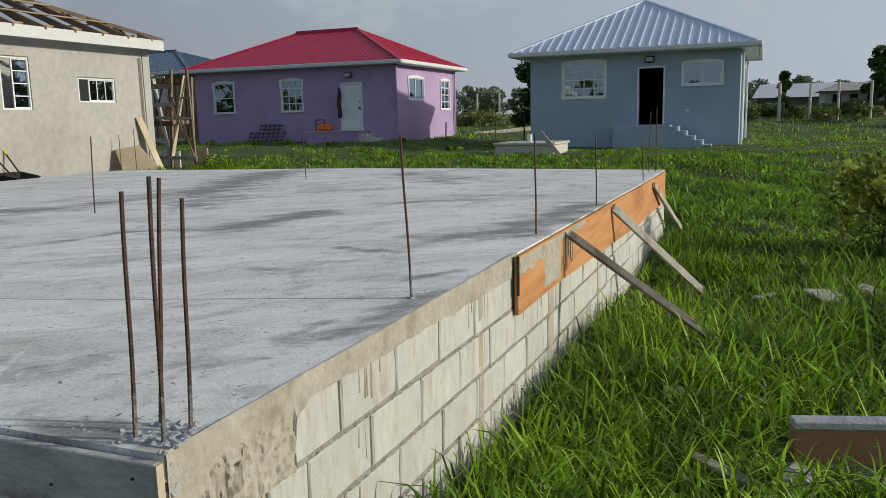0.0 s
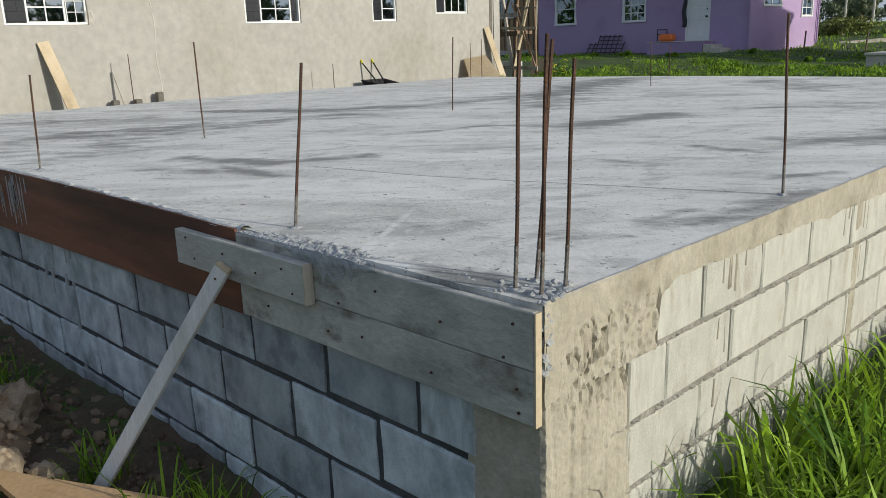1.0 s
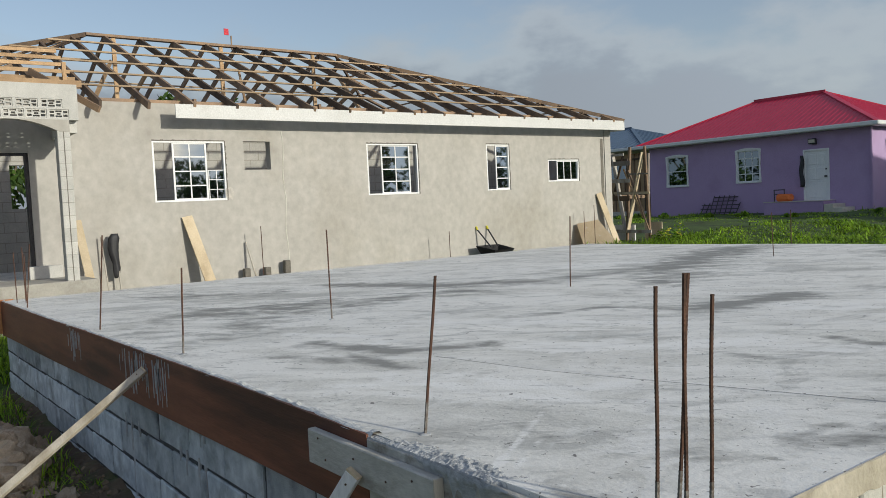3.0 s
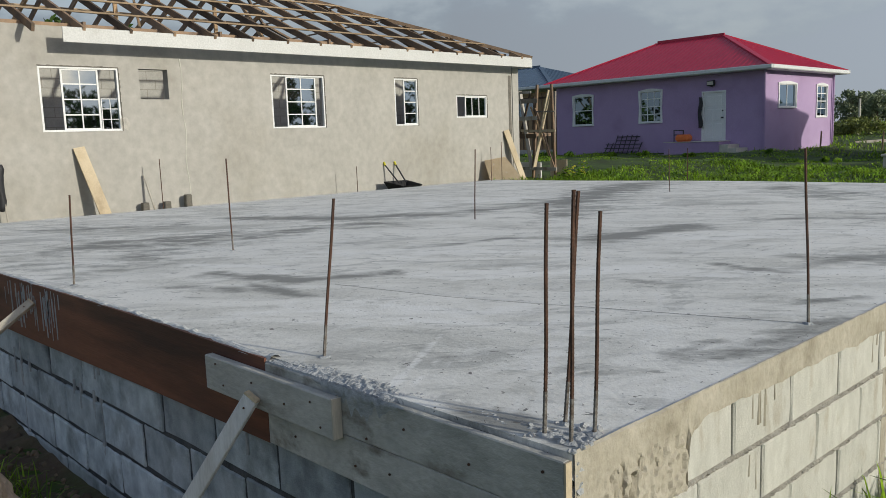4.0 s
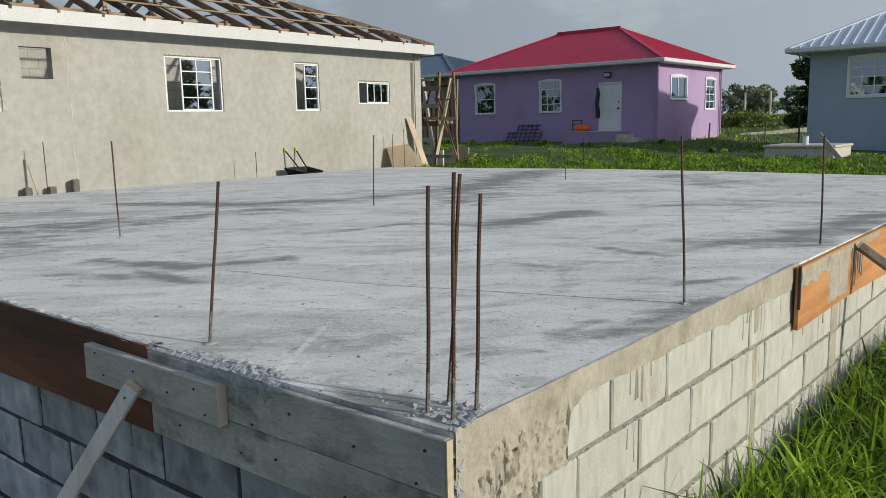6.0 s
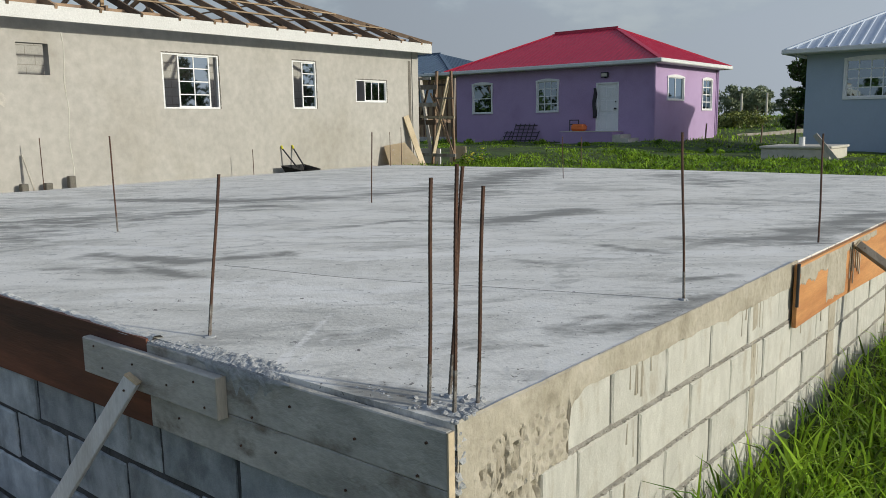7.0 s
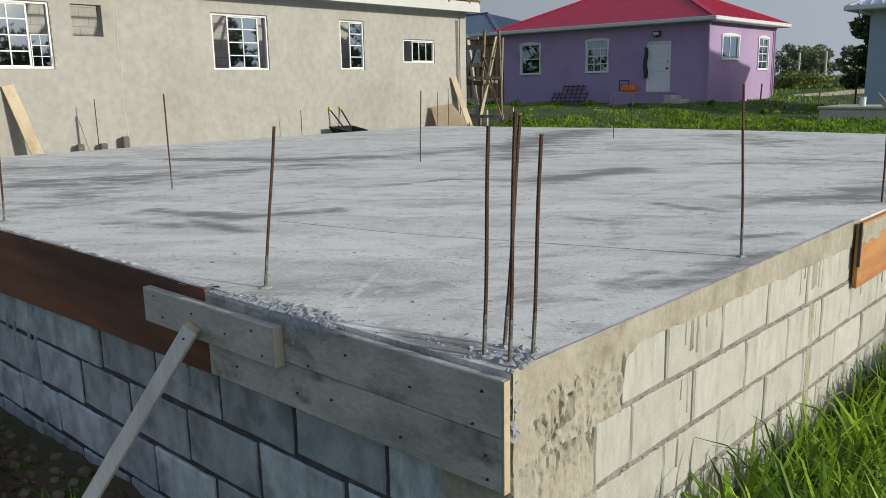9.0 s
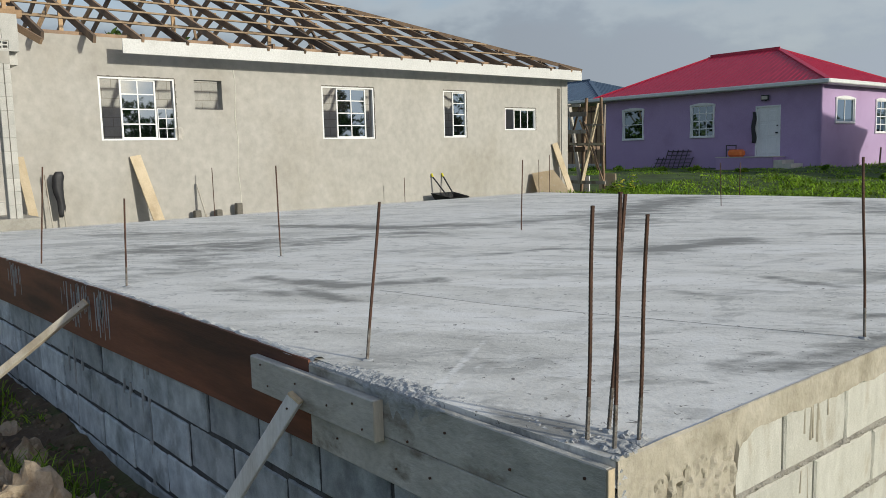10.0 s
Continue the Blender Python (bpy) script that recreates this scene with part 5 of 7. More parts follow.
def leaning(label, y0, y1, z1, foot_x, w, t=0.025, material=None, name="leaning_board", category="timber board"):
    o = thing(name, label, category, "boards leaning on the grey wall")
    p = (foot_x, y1, gz(foot_x, y1) - 0.03)
    d = (Vector((GH + 0.03, y0, z1)) - Vector(p)).normalized()
    side = (Vector((0, 1, 0)) - d * d.y).normalized()                       # the broad side faces away from the wall
    L = (Vector((GH + 0.03, y0, z1)) - Vector(p)).length
    part("board", add_box(bmesh.new(), -w / 2, w / 2, -t / 2, t / 2, 0, L, 0.003, Matrix.Translation(p) @ Matrix((side, d.cross(side), d)).transposed().to_4x4()), material or M_PINE_PALE, o)
    return o


leaning("pale plywood strip leaning against grey wall", 3.68, 3.95, 2.0, -12.95, 0.20)
leaning("narrow pale board leaning beside porch pillar", 1.80, 1.92, 2.02, -12.95, 0.14)
leaning("pale board leaning at house corner", 14.80, 15.14, 2.10, -13.1, 0.22)
leaning("thin grey pole leaning on porch wall", -0.42, -0.38, 2.75, -12.8, 0.05, 0.05, M_STICK)
leaning("thin grey pole leaning on porch pillar", -0.30, 0.05, 2.55, -12.6, 0.05, 0.04, M_STICK)
leaning("short pale plank leaning on porch", -0.22, -0.12, 1.75, -12.55, 0.13)
leaning("pale plank leaning against porch step", -1.35, -1.05, 1.25, -12.15, 0.16)
leaning("orange stake leaning against porch step", -1.30, -1.22, 1.4, -12.2, 0.06, 0.03, M_PLY_ORANGE)
ply = thing("plywood_sheet", "stained plywood sheet leaning low against grey wall", "plywood")
bm = bmesh.new()
vs = [bm.verts.new(p) for p in ((-13.0, 13.74, 0.62), (-12.95, 15.10, 0.60), (GH + 0.10, 14.66, 1.40), (GH + 0.10, 13.84, 1.33))]      # a torn sheet, higher at one end
bm.faces.new(vs)
bmesh.ops.solidify(bm, geom=bm.faces[:], thickness=0.015)
part("sheet", bm, M_PLY_PALE, ply)
rag = thing("rag_stake", "black cloth hanging on stakes by grey wall", "cloth")
draped("cloth", [(-13.27, 2.33 + 0.02 * math.sin(i * 0.8), 1.0 + i * 0.085, (0.03, 0.05, 0.055, 0.05, 0.06, 0.075, 0.085, 0.08, 0.085, 0.05)[i], 0.04, radians(90)) for i in range(10)], M_BLACK, rag)
part("stake", rod((-13.2, 2.40, 0.5), (-13.34, 2.36, 1.75), 0.015), M_STICK, rag)
part("stake", rod((-13.2, 2.20, 0.5), (-13.34, 2.14, 1.72), 0.012), M_STICK, rag)
for y, z in ((4.72, 0.96), (5.14, 0.95), (5.56, 1.05)):
    o = thing("block_piece", "dark broken block standing against grey wall", "block", "block pieces", at=(-13.32, y, gz(-13.3, y) - 0.02))
    part("piece", box(-0.06, 0.06, -0.06, 0.06, 0, z - gz(-13.3, y) + 0.02, bevel=0.012), M_MORTAR_DARK, o)
shovel = thing("shovel", "worn shovel leaning against grey wall", "shovel")
part("shaft", rod((-13.1, 4.86, 0.6), (-13.42, 4.78, 1.46), 0.016), M_STICK, shovel)
part("blade", box(-13.16, -13.13, 4.76, 4.96, 0.5, 0.8, bevel=0.01), M_MESH, shovel)
for x, y, h in ((-13.0, 4.92, 1.75), (-12.9, 9.3, 1.4), (-12.9, 14.0, 1.8), (-6.5, 12.0, 1.6)):
    o = thing("steel_stake", "thin rusty steel rod standing in ground", "rebar", "steel stakes")
    part("rod", rod((x, y, gz(x, y) - 0.05), (x + 0.01, y - 0.01, h), 0.008), M_REBAR, o)
barrow = thing("wheelbarrow", "black wheelbarrow tipped against grey wall", "wheelbarrow", at=(-13.0, 10.72, 0.0))
bm = bmesh.new()
v = [bm.verts.new(p) for p in ((-0.25, -0.40, 1.0), (-0.25, 0.30, 1.0), (0.25, 0.36, 0.90), (0.25, -0.24, 0.90), (-0.16, -0.26, 0.72), (-0.16, 0.2, 0.72), (0.14, 0.2, 0.66), (0.14, -0.18, 0.66))]
for q in ((4, 5, 6, 7), (0, 1, 5, 4), (1, 2, 6, 5), (2, 3, 7, 6), (3, 0, 4, 7)):
    bm.faces.new([v[i] for i in q])
bmesh.ops.solidify(bm, geom=bm.faces, thickness=0.012)
part("tray", bm, M_BLACK, barrow)
for y in (-0.16, 0.16):
    part("handle", rod((-0.1, y * 0.7 + 0.05, 0.96), (-0.42, y - 0.02, 1.36), 0.018), M_BLACK, barrow)
    part("grip", rod((-0.42, y - 0.02, 1.36), (-0.46, y - 0.025, 1.44), 0.024), M_YELLOW, barrow, "yellow rubber grip")
    part("leg", rod((0.0, y, 0.72), (0.0, y, 0.52), 0.015), M_BLACK, barrow)
bm = bmesh.new()
bmesh.ops.create_cone(bm, cap_ends=True, segments=16, radius1=0.16, radius2=0.16, depth=0.07, matrix=pose(0.3, -0.05, 0.66, 90, 0, 0))
part("wheel", bm, M_BLACK, barrow)
bench = thing("trestle_bench", "grey timber trestle in front of dark doorway", "trestle", at=(-12.85, -1.5, 1.03))
part("top", box(-0.2, 0.2, -0.7, 0.6, 0.55, 0.60, bevel=0.004), M_STICK, bench)
for y in (-0.6, 0.5):
    part("leg", beam((-0.15, y, 0), (0.0, y, 0.56), 0.07, 0.04), M_STICK, bench)
    part("leg", beam((0.15, y, 0), (0.0, y, 0.56), 0.07, 0.04), M_STICK, bench)
part("brace", beam((0.17, -0.5, 0.1), (0.1, 0.5, 0.45), 0.09, 0.025), M_STICK, bench)

# ---- timber scaffold and the shed behind ----
scaffold = thing("timber_scaffold", "rough timber scaffold frame with crossed braces", "scaffold")
SC = 16.5
for x0, x1, y, z, m_, w in ((-13.95, -13.74, SC, 3.36, M_PINE_DARK, 0.07), (-13.13, -13.23, SC, 3.34, M_PINE_DARK, 0.06), (-14.72, -14.66, SC, 3.2, M_STICK_DARK, 0.07),
                            (-13.92, -13.82, SC + 0.9, 3.2, M_STICK_DARK, 0.06), (-14.62, -14.6, SC + 0.9, 3.1, M_PINE_DARK, 0.06)):
    part("post", beam((x0, y, gz(x0, y) - 0.05), (x1, y, z), w, 0.06), m_, scaffold)
for p, q, w, m_ in (((-13.88, 0.95), (-13.27, 3.18), 0.13, M_PINE_PALE), ((-13.96, 0.98), (-14.34, 3.22), 0.14, M_STICK), ((-13.08, 0.92), (-13.78, 2.70), 0.06, M_PINE_DARK),
                    ((-14.62, 1.20), (-13.95, 3.15), 0.07, M_PINE_DARK), ((-13.95, 2.75), (-13.30, 1.35), 0.05, M_PINE)):
    part("brace", beam((p[0], SC - 0.05, p[1]), (q[0], SC - 0.05, q[1]), w, 0.03), m_, scaffold)
for x0, x1, z, w, m_ in ((-14.75, -13.68, 2.91, 0.13, M_STICK_DARK), (-14.75, -13.70, 2.42, 0.11, M_STICK), (-14.8, -13.75, 1.92, 0.14, M_PINE_DARK), (-14.04, -13.05, 2.05, 0.07, M_PINE_PALE),
                         (-13.74, -13.05, 2.58, 0.04, M_STICK_DARK), (-14.66, -13.02, 0.98, 0.09, M_STICK), (-14.7, -13.9, 3.16, 0.07, M_STICK), (-14.3, -14.0, 2.07, 0.07, M_PINE_PALE)):
    part("rail", beam((x0, SC - 0.09, z + 0.02), (x1, SC - 0.09, z), 0.03, w), m_, scaffold)
for i, x in enumerate((-14.5, -14.15)):
    part("cross_bearer", beam((x, SC, 1.95 + 0.02 * i), (x + 0.05, SC + 1.0, 1.95), 0.05, 0.09), M_PINE_DARK, scaffold)
part("kicker_board", box(-13.72, -13.12, SC + 0.5, SC + 0.53, 0.75, 1.22), M_PLY_PALE, scaffold, "short stained board")
part("footing_board", box(-14.5, -13.75, SC + 0.1, SC + 0.14, 0.7, 1.16), M_STICK_PALE, scaffold, "short pale board")
shed = thing("timber_house", "unpainted brown timber house with dull blue roof", "house")
part("wall", pierced(-39.0, -26.7, 0.4, 4.3, 0.2, [(-29.3, -28.1, 2.95, 3.8)], Matrix.Translation((0, 33.5, 0)) @ FACE_Y), M_BROWN_WALL, shed)
part("wall", box(-26.9, -26.7, 33.71, 41.0, 0.4, 4.3), M_BROWN_WALL, shed)
part("plinth", box(-39.0, -26.6, 33.3, 33.49, 0.3, 1.15), M_RUBBLE, shed)
w_ = part("window", pierced(-29.38, -28.02, 2.87, 3.88, 0.06, [(-29.28, -28.12, 2.97, 3.78)], Matrix.Translation((0, 33.43, 0)) @ FACE_Y), M_WHITE, shed, "white framed window")
part("pane", box(-29.28, -28.12, 33.55, 33.56, 2.97, 3.78), M_GLASS_DULL, w_)
for i in range(10):
    part("batten", box(-29.9 + i * 0.34, -29.85 + i * 0.34, 33.44, 33.498, 1.15, 2.9 if 1 < i < 6 else 4.25), M_PINE_DARK, shed)
part("ledger", box(-39.0, -26.7, 33.42, 33.495, 3.95, 4.05), M_PINE_DARK, shed)
hip_roof(shed, -39.4, -26.3, 32.9, 41.6, 4.62, 6.05, M_BLUE_ROOF, 0.4)


# ---- purple house details ----
for h, cols, rows in ((pw[0], 1, 2), (pw[1], 3, 4)):
    surround(purple, MP, *h)
    sash(purple, MP, *h, cols, rows, bar=0.04, d0=0.0, d1=0.05)
for h, cols, rows in ((ps[0], 2, 1), (ps[1], 2, 4)):
    surround(purple, MPS, *h)
    sash(purple, MPS, *h, cols, rows, bar=0.04, d0=0.0, d1=0.05)


def panel_door(owner, m, u0, u1, v0, v1, depth=0.03):
    door = part("door", add_box(bmesh.new(), u0, u1, v0, v1, depth, depth + 0.05, 0.004, m), M_WHITE, owner, "white panelled door")
    w, h = u1 - u0, v1 - v0
    for i in range(2):
        for a, b in ((0.06, 0.36), (0.42, 0.66), (0.72, 0.93)):
            x0 = u0 + w * (0.14 + 0.40 * i)
            part("door_panel", add_box(bmesh.new(), x0, x0 + w * 0.32, v0 + h * a, v0 + h * b, depth - 0.012, depth + 0.01, 0.010, m), M_WHITE, door)
    part("door_handle", add_box(bmesh.new(), u1 - 0.14, u1 - 0.04, v0 + 0.96, v0 + 1.02, depth - 0.07, depth, 0.01, m), M_BLACK, door)
    part("lock", add_box(bmesh.new(), u1 - 0.11, u1 - 0.05, v0 + 1.25, v0 + 1.31, depth - 0.03, depth, 0.01, m), M_BLACK, door)
    for a, b, c, d in ((u0 - 0.07, u0, v0, v1 + 0.07), (u1, u1 + 0.07, v0, v1 + 0.07), (u0, u1, v1, v1 + 0.07)):
        part("door_frame", add_box(bmesh.new(), a, b, c, d, -0.02, 0.06, 0.004, m), M_WHITE, owner)
    return door


panel_door(purple, MP, -16.35, -15.39, 1.43, 3.48)


def flood_light(owner, m, u, v):
    lamp = part("flood_light", add_box(bmesh.new(), u - 0.17, u + 0.17, v - 0.11, v + 0.11, -0.16, -0.05, 0.02, m), M_BLACK, owner, "black flood light")
    part("lens", add_box(bmesh.new(), u - 0.13, u + 0.13, v - 0.07, v + 0.07, -0.168, -0.155, 0.0, m), M_STEP, lamp)
    part("bracket", add_box(bmesh.new(), u - 0.04, u + 0.04, v - 0.13, v - 0.05, -0.06, 0.0, 0.0, m), M_BLACK, lamp)


flood_light(purple, MP, -15.96, 3.87)
flood_light(blue, MB, -2.68, 3.80)
part("landing", box(-17.65, -15.1, PY - 1.0, PY - 0.003, 0.5, 1.42, bevel=0.01), M_PURPLE, purple)
part("landing_top", box(-17.67, -15.08, PY - 1.02, PY - 0.003, 1.421, 1.45, bevel=0.008), M_STEP, purple)
for i in range(4):
    part("step", box(-15.078 + i * 0.37, -15.078 + (i + 1) * 0.37, PY - 1.0, PY - 0.003, 0.5, 1.30 - i * 0.15, bevel=0.01), M_STEP, purple, "bare concrete step")
for x, y in ((-13.62, 30.66), (-13.62, 37.75)):
    part("downpipe", rod((x, y, 0.6), (x, y, 4.3), 0.045), M_PURPLE, purple)
part("plinth_band", box(PX0 - 0.02, PX1 + 0.02, PY - 0.02, PY - 0.003, 0.45, 0.72), M_PURPLE, purple)
cloth = thing("hanging_cloth", "black cloth hanging beside white door", "cloth")
draped("cloth", [(-16.44 + 0.03 * math.sin(i * 0.7), PY - 0.09, 3.32 - i * 0.1, 0.05 + 0.011 * i - 0.0007 * i * i, 0.04 + 0.001 * i, 0.0) for i in range(14)], M_BLACK, cloth)
crate = thing("orange_crate", "orange plastic tub on purple landing", "tub")
part("tub", box(-17.38, -16.7, PY - 0.6, PY - 0.2, 1.452, 1.76, bevel=0.09), M_ORANGE, crate)
stand = thing("steel_stand", "thin dark steel stand on purple landing", "stand")
for p, q in (((-17.55, 30.4, 1.452), (-17.55, 30.4, 1.95)), ((-17.1, 30.4, 1.452), (-17.1, 30.4, 1.95)), ((-17.57, 30.4, 1.94), (-17.08, 30.4, 1.94)), ((-17.57, 30.4, 1.75), (-17.08, 30.4, 1.75))):
    part("bar", rod(p, q, 0.022, 6), M_MESH, stand)
mesh_panel = thing("steel_mesh", "dark welded steel mesh leaning on purple wall", "mesh panel")
for i in range(8):
    x = -21.45 + i * 0.26
    part("wire", rod((x + 0.1, PY - 0.35, 0.7), (x + 0.28, PY - 0.04, 1.47 + (0.34 if 2 <= i <= 6 else 0)), 0.022, 5), M_MESH, mesh_panel)
for j in range(6):
    x0, x1 = (-21.35, -19.4) if j < 4 else (-20.8, -19.6)
    part("wire", rod((x0 + j * 0.03, PY - 0.32 + j * 0.055, 0.86 + j * 0.175), (x1 + j * 0.03, PY - 0.32 + j * 0.055, 0.86 + j * 0.175), 0.022, 5), M_MESH, mesh_panel)
pile = thing("board_pile", "low stack of pale boards beside purple wall", "boards")
for i in range(5):
    part("board", beam((-21.3 + i * 0.3, 29.7 - 0.1 * i, 0.72 + 0.03 * i), (-18.0 + 0.2 * i, 29.8 - 0.05 * i, 0.74 + 0.03 * i), 0.15, 0.03, 90), M_STICK, pile)

# ---- blue house details ----
for h, cols, rows in ((bw[0], 4, 4), (bw[1], 2, 1)):
    for a, b, c, d in ((h[0] - 0.09, h[1] + 0.09, h[2] - 0.09, h[2]), (h[0] - 0.09, h[0], h[2], h[3]), (h[1], h[1] + 0.09, h[2], h[3])):
        part("window_trim", add_box(bmesh.new(), a, b, c, d, -0.04, 0.03, 0.006, MB), M_WHITE, blue)
    bm = bmesh.new()
    for i in range(10):
        t0, t1 = i / 10, (i + 1) / 10
        us = [h[0] - 0.09 + (h[1] - h[0] + 0.18) * t for t in (t0, t1)]
        vs = [h[3] + 0.07 + 0.06 * math.sin(math.pi * t) for t in (t0, t1)]
        q = [bm.verts.new(MB @ Vector(p)) for p in ((us[0], h[3], -0.04), (us[1], h[3], -0.04), (us[1], vs[1], -0.04), (us[0], vs[0], -0.04), (us[0], vs[0], 0.0), (us[1], vs[1], 0.0), (us[0], h[3], 0.0), (us[1], h[3], 0.0))]
        bm.faces.new(q[:4]), bm.faces.new([q[3], q[2], q[5], q[4]]), bm.faces.new([q[1], q[0], q[6], q[7]])
    bmesh.ops.recalc_face_normals(bm, faces=bm.faces)
    part("window_trim", bm, M_WHITE, blue)
    sash(blue, MB, *h, cols, rows, bar=0.035, d0=0.0, d1=0.05)
h = bw[2]
for a, b, c, d in ((h[0] - 0.06, h[0], h[2], h[3] + 0.06), (h[1], h[1] + 0.06, h[2], h[3] + 0.06), (h[0], h[1], h[3], h[3] + 0.06)):
    part("door_frame", add_box(bmesh.new(), a, b, c, d, -0.03, 0.1, 0.004, MB), M_WHITE, blue)
part("landing", box(-3.8, -1.82, BY - 1.0, BY - 0.003, 0.4, 1.49, bevel=0.01), M_BLUE, blue)
for i in range(5):
    part("step", box(-1.818 + i * 0.27, -1.818 + (i + 1) * 0.27, BY - 0.98, BY - 0.003, 0.4, 1.44 - i * 0.16, bevel=0.006), M_BLUE, blue)
    part("step_edge", box(-1.818 + i * 0.27 + 0.20, -1.818 + (i + 1) * 0.27 + 0.006, BY - 0.99, BY - 0.981, 1.29 - i * 0.16, 1.445 - i * 0.16), M_WHITE, blue, "white painted step edge")
# darkness of the open doorway is put into these near-black inner surfaces
part("inside_wall", box(BX0 + 0.3, BX1 - 0.3, 33.0, 33.1, 0.4, 4.0), M_DARK, blue)
part("inside_floor", box(BX0 + 0.3, BX1 - 0.3, BY + 0.25, 32.9, 0.9, 1.45), M_DARK, blue)
part("inside_ceiling", box(BX0 + 0.25, BX1 - 0.25, BY + 0.25, 35.9, 3.9, 4.02), M_WHITE, blue)
part("inside_ceiling", box(PX0 + 0.25, PX1 - 0.25, PY + 0.25, PY1 - 0.25, 4.1, 4.22), M_WHITE, purple)
part("socket", add_box(bmesh.new(), -1.43, -1.31, 1.93, 2.02, -0.02, 0.0, 0.004, MB), M_GUTTER, blue)
part("downpipe", rod((0.46, 28.7, 0.55), (0.46, 28.7, 4.0), 0.045), M_GUTTER, blue)
part("downpipe", rod((0.46, 36.1, 0.55), (0.46, 36.1, 4.0), 0.045), M_GUTTER, blue)
part("downpipe", rod((-7.3, 28.2, 4.02), (-7.12, 28.6, 3.93), 0.045), M_GUTTER, blue)
part("drain_pipe", rod((0.46, 28.6, 0.6), (3.6, 30.5, 0.62), 0.05), M_GUTTER, blue)
for y in (30.5, 33.6):
    part("window_trim", box(BX1 + 0.001, BX1 + 0.04, y, y + 1.2, 2.5, 3.7, bevel=0.006), M_WHITE, blue)
    part("pane", box(BX1 + 0.041, BX1 + 0.05, y + 0.1, y + 1.1, 2.6, 3.6), M_GLASS_DULL, blue)
tank = thing("septic_tank", "low pale concrete tank cover in grass", "tank")
part("box", box(-6.9, -4.95, 23.6, 25.6, 0.3, 0.98, bevel=0.02), M_STEP, tank)
part("rim", box(-6.95, -4.9, 23.55, 25.65, 0.981, 1.06, bevel=0.02), M_STEP, tank)
part("vent_pipe", rod((-5.9, 24.2, 1.06), (-5.9, 24.2, 1.32), 0.09, 12), M_GUTTER, tank)
o = thing("leaning_board", "brown board leaning on concrete tank", "timber board")
part("board", beam((-4.6, 23.3, 0.55), (-5.35, 23.45, 1.4), 0.14, 0.03, 90), M_STICK, o)

# ---- far buildings and poles ----
hut = thing("far_hut", "long low pale house behind the field", "house", "far houses")
part("wall", box(5.0, 10.6, 60, 66, 1.2, 3.15), M_STEP, hut)
for i in range(5):
    part("window", box(5.5 + i * 1.05, 6.0 + i * 1.05, 59.95, 59.99, 2.3, 2.9), M_DARK, hut)
bm = bmesh.new()
v = [bm.verts.new(p) for p in ((4.6, 59.4, 3.12), (11, 59.4, 3.12), (11, 66.6, 3.12), (4.6, 66.6, 3.12), (6.0, 63, 3.75), (10, 63, 3.75))]
for q in ((0, 1, 5, 4), (1, 2, 5), (2, 3, 4, 5), (3, 0, 4), (3, 2, 1, 0)):
    bm.faces.new([v[i] for i in q])
part("roof", bm, M_STICK, hut, "weathered grey roof")
hut = thing("far_hut", "white-roofed shelter behind the field", "house", "far houses")
part("wall", box(0.6, 7.6, 72, 78, 1.2, 2.95), M_MORTAR_DARK, hut)
bm = bmesh.new()
v = [bm.verts.new(p) for p in ((0.2, 71.4, 2.95), (8.0, 71.4, 2.95), (8.0, 79, 2.95), (0.2, 79, 2.95), (0.8, 75, 4.15), (7.4, 75, 4.15))]
for q in ((0, 1, 5, 4), (1, 2, 5), (2, 3, 4, 5), (3, 0, 4), (3, 2, 1, 0)):
    bm.faces.new([v[i] for i in q])
part("roof", bm, M_GUTTER, hut, "white metal roof")
for x, y, z, r in ((2.0, 50, 3.45, 0.09), (3.65, 50.4, 3.4, 0.07), (5.1, 50, 3.45, 0.07), (6.76, 50, 3.45, 0.08), (-18.3, 60, 3.75, 0.08), (-20.15, 60, 3.75, 0.08), (-25.2, 60, 3.9, 0.08)):
    o = thing("concrete_post", "pale concrete post standing in field", "post", "concrete posts")
    part("post", rod((x, y, gz(x, y) - 0.1), (x, y, z), r, 8), M_STEP, o)
o = thing("rail_walkway", "pale boards over a ditch", "boards")
part("board", beam((-12.6, 42, 1.0), (-8.2, 47, 1.45), 0.35, 0.06, 90), M_STICK, o)
part("board", beam((-13.4, 40, 0.95), (-11.5, 42.5, 1.05), 0.35, 0.06, 90), M_STICK, o)
for x, y, h in ((-12.7, 34.0, 1.7), (-10.9, 36.0, 1.6), (-8.6, 33.0, 2.1)):
    o = thing("fence_post", "thin dark timber post by the ditch", "post", "fence posts")
    part("post", rod((x, y, gz(x, y) - 0.1), (x + 0.04, y, h), 0.035, 6), M_PINE_DARK, o)


# ---- plants ----
rng = np.random.default_rng(11)


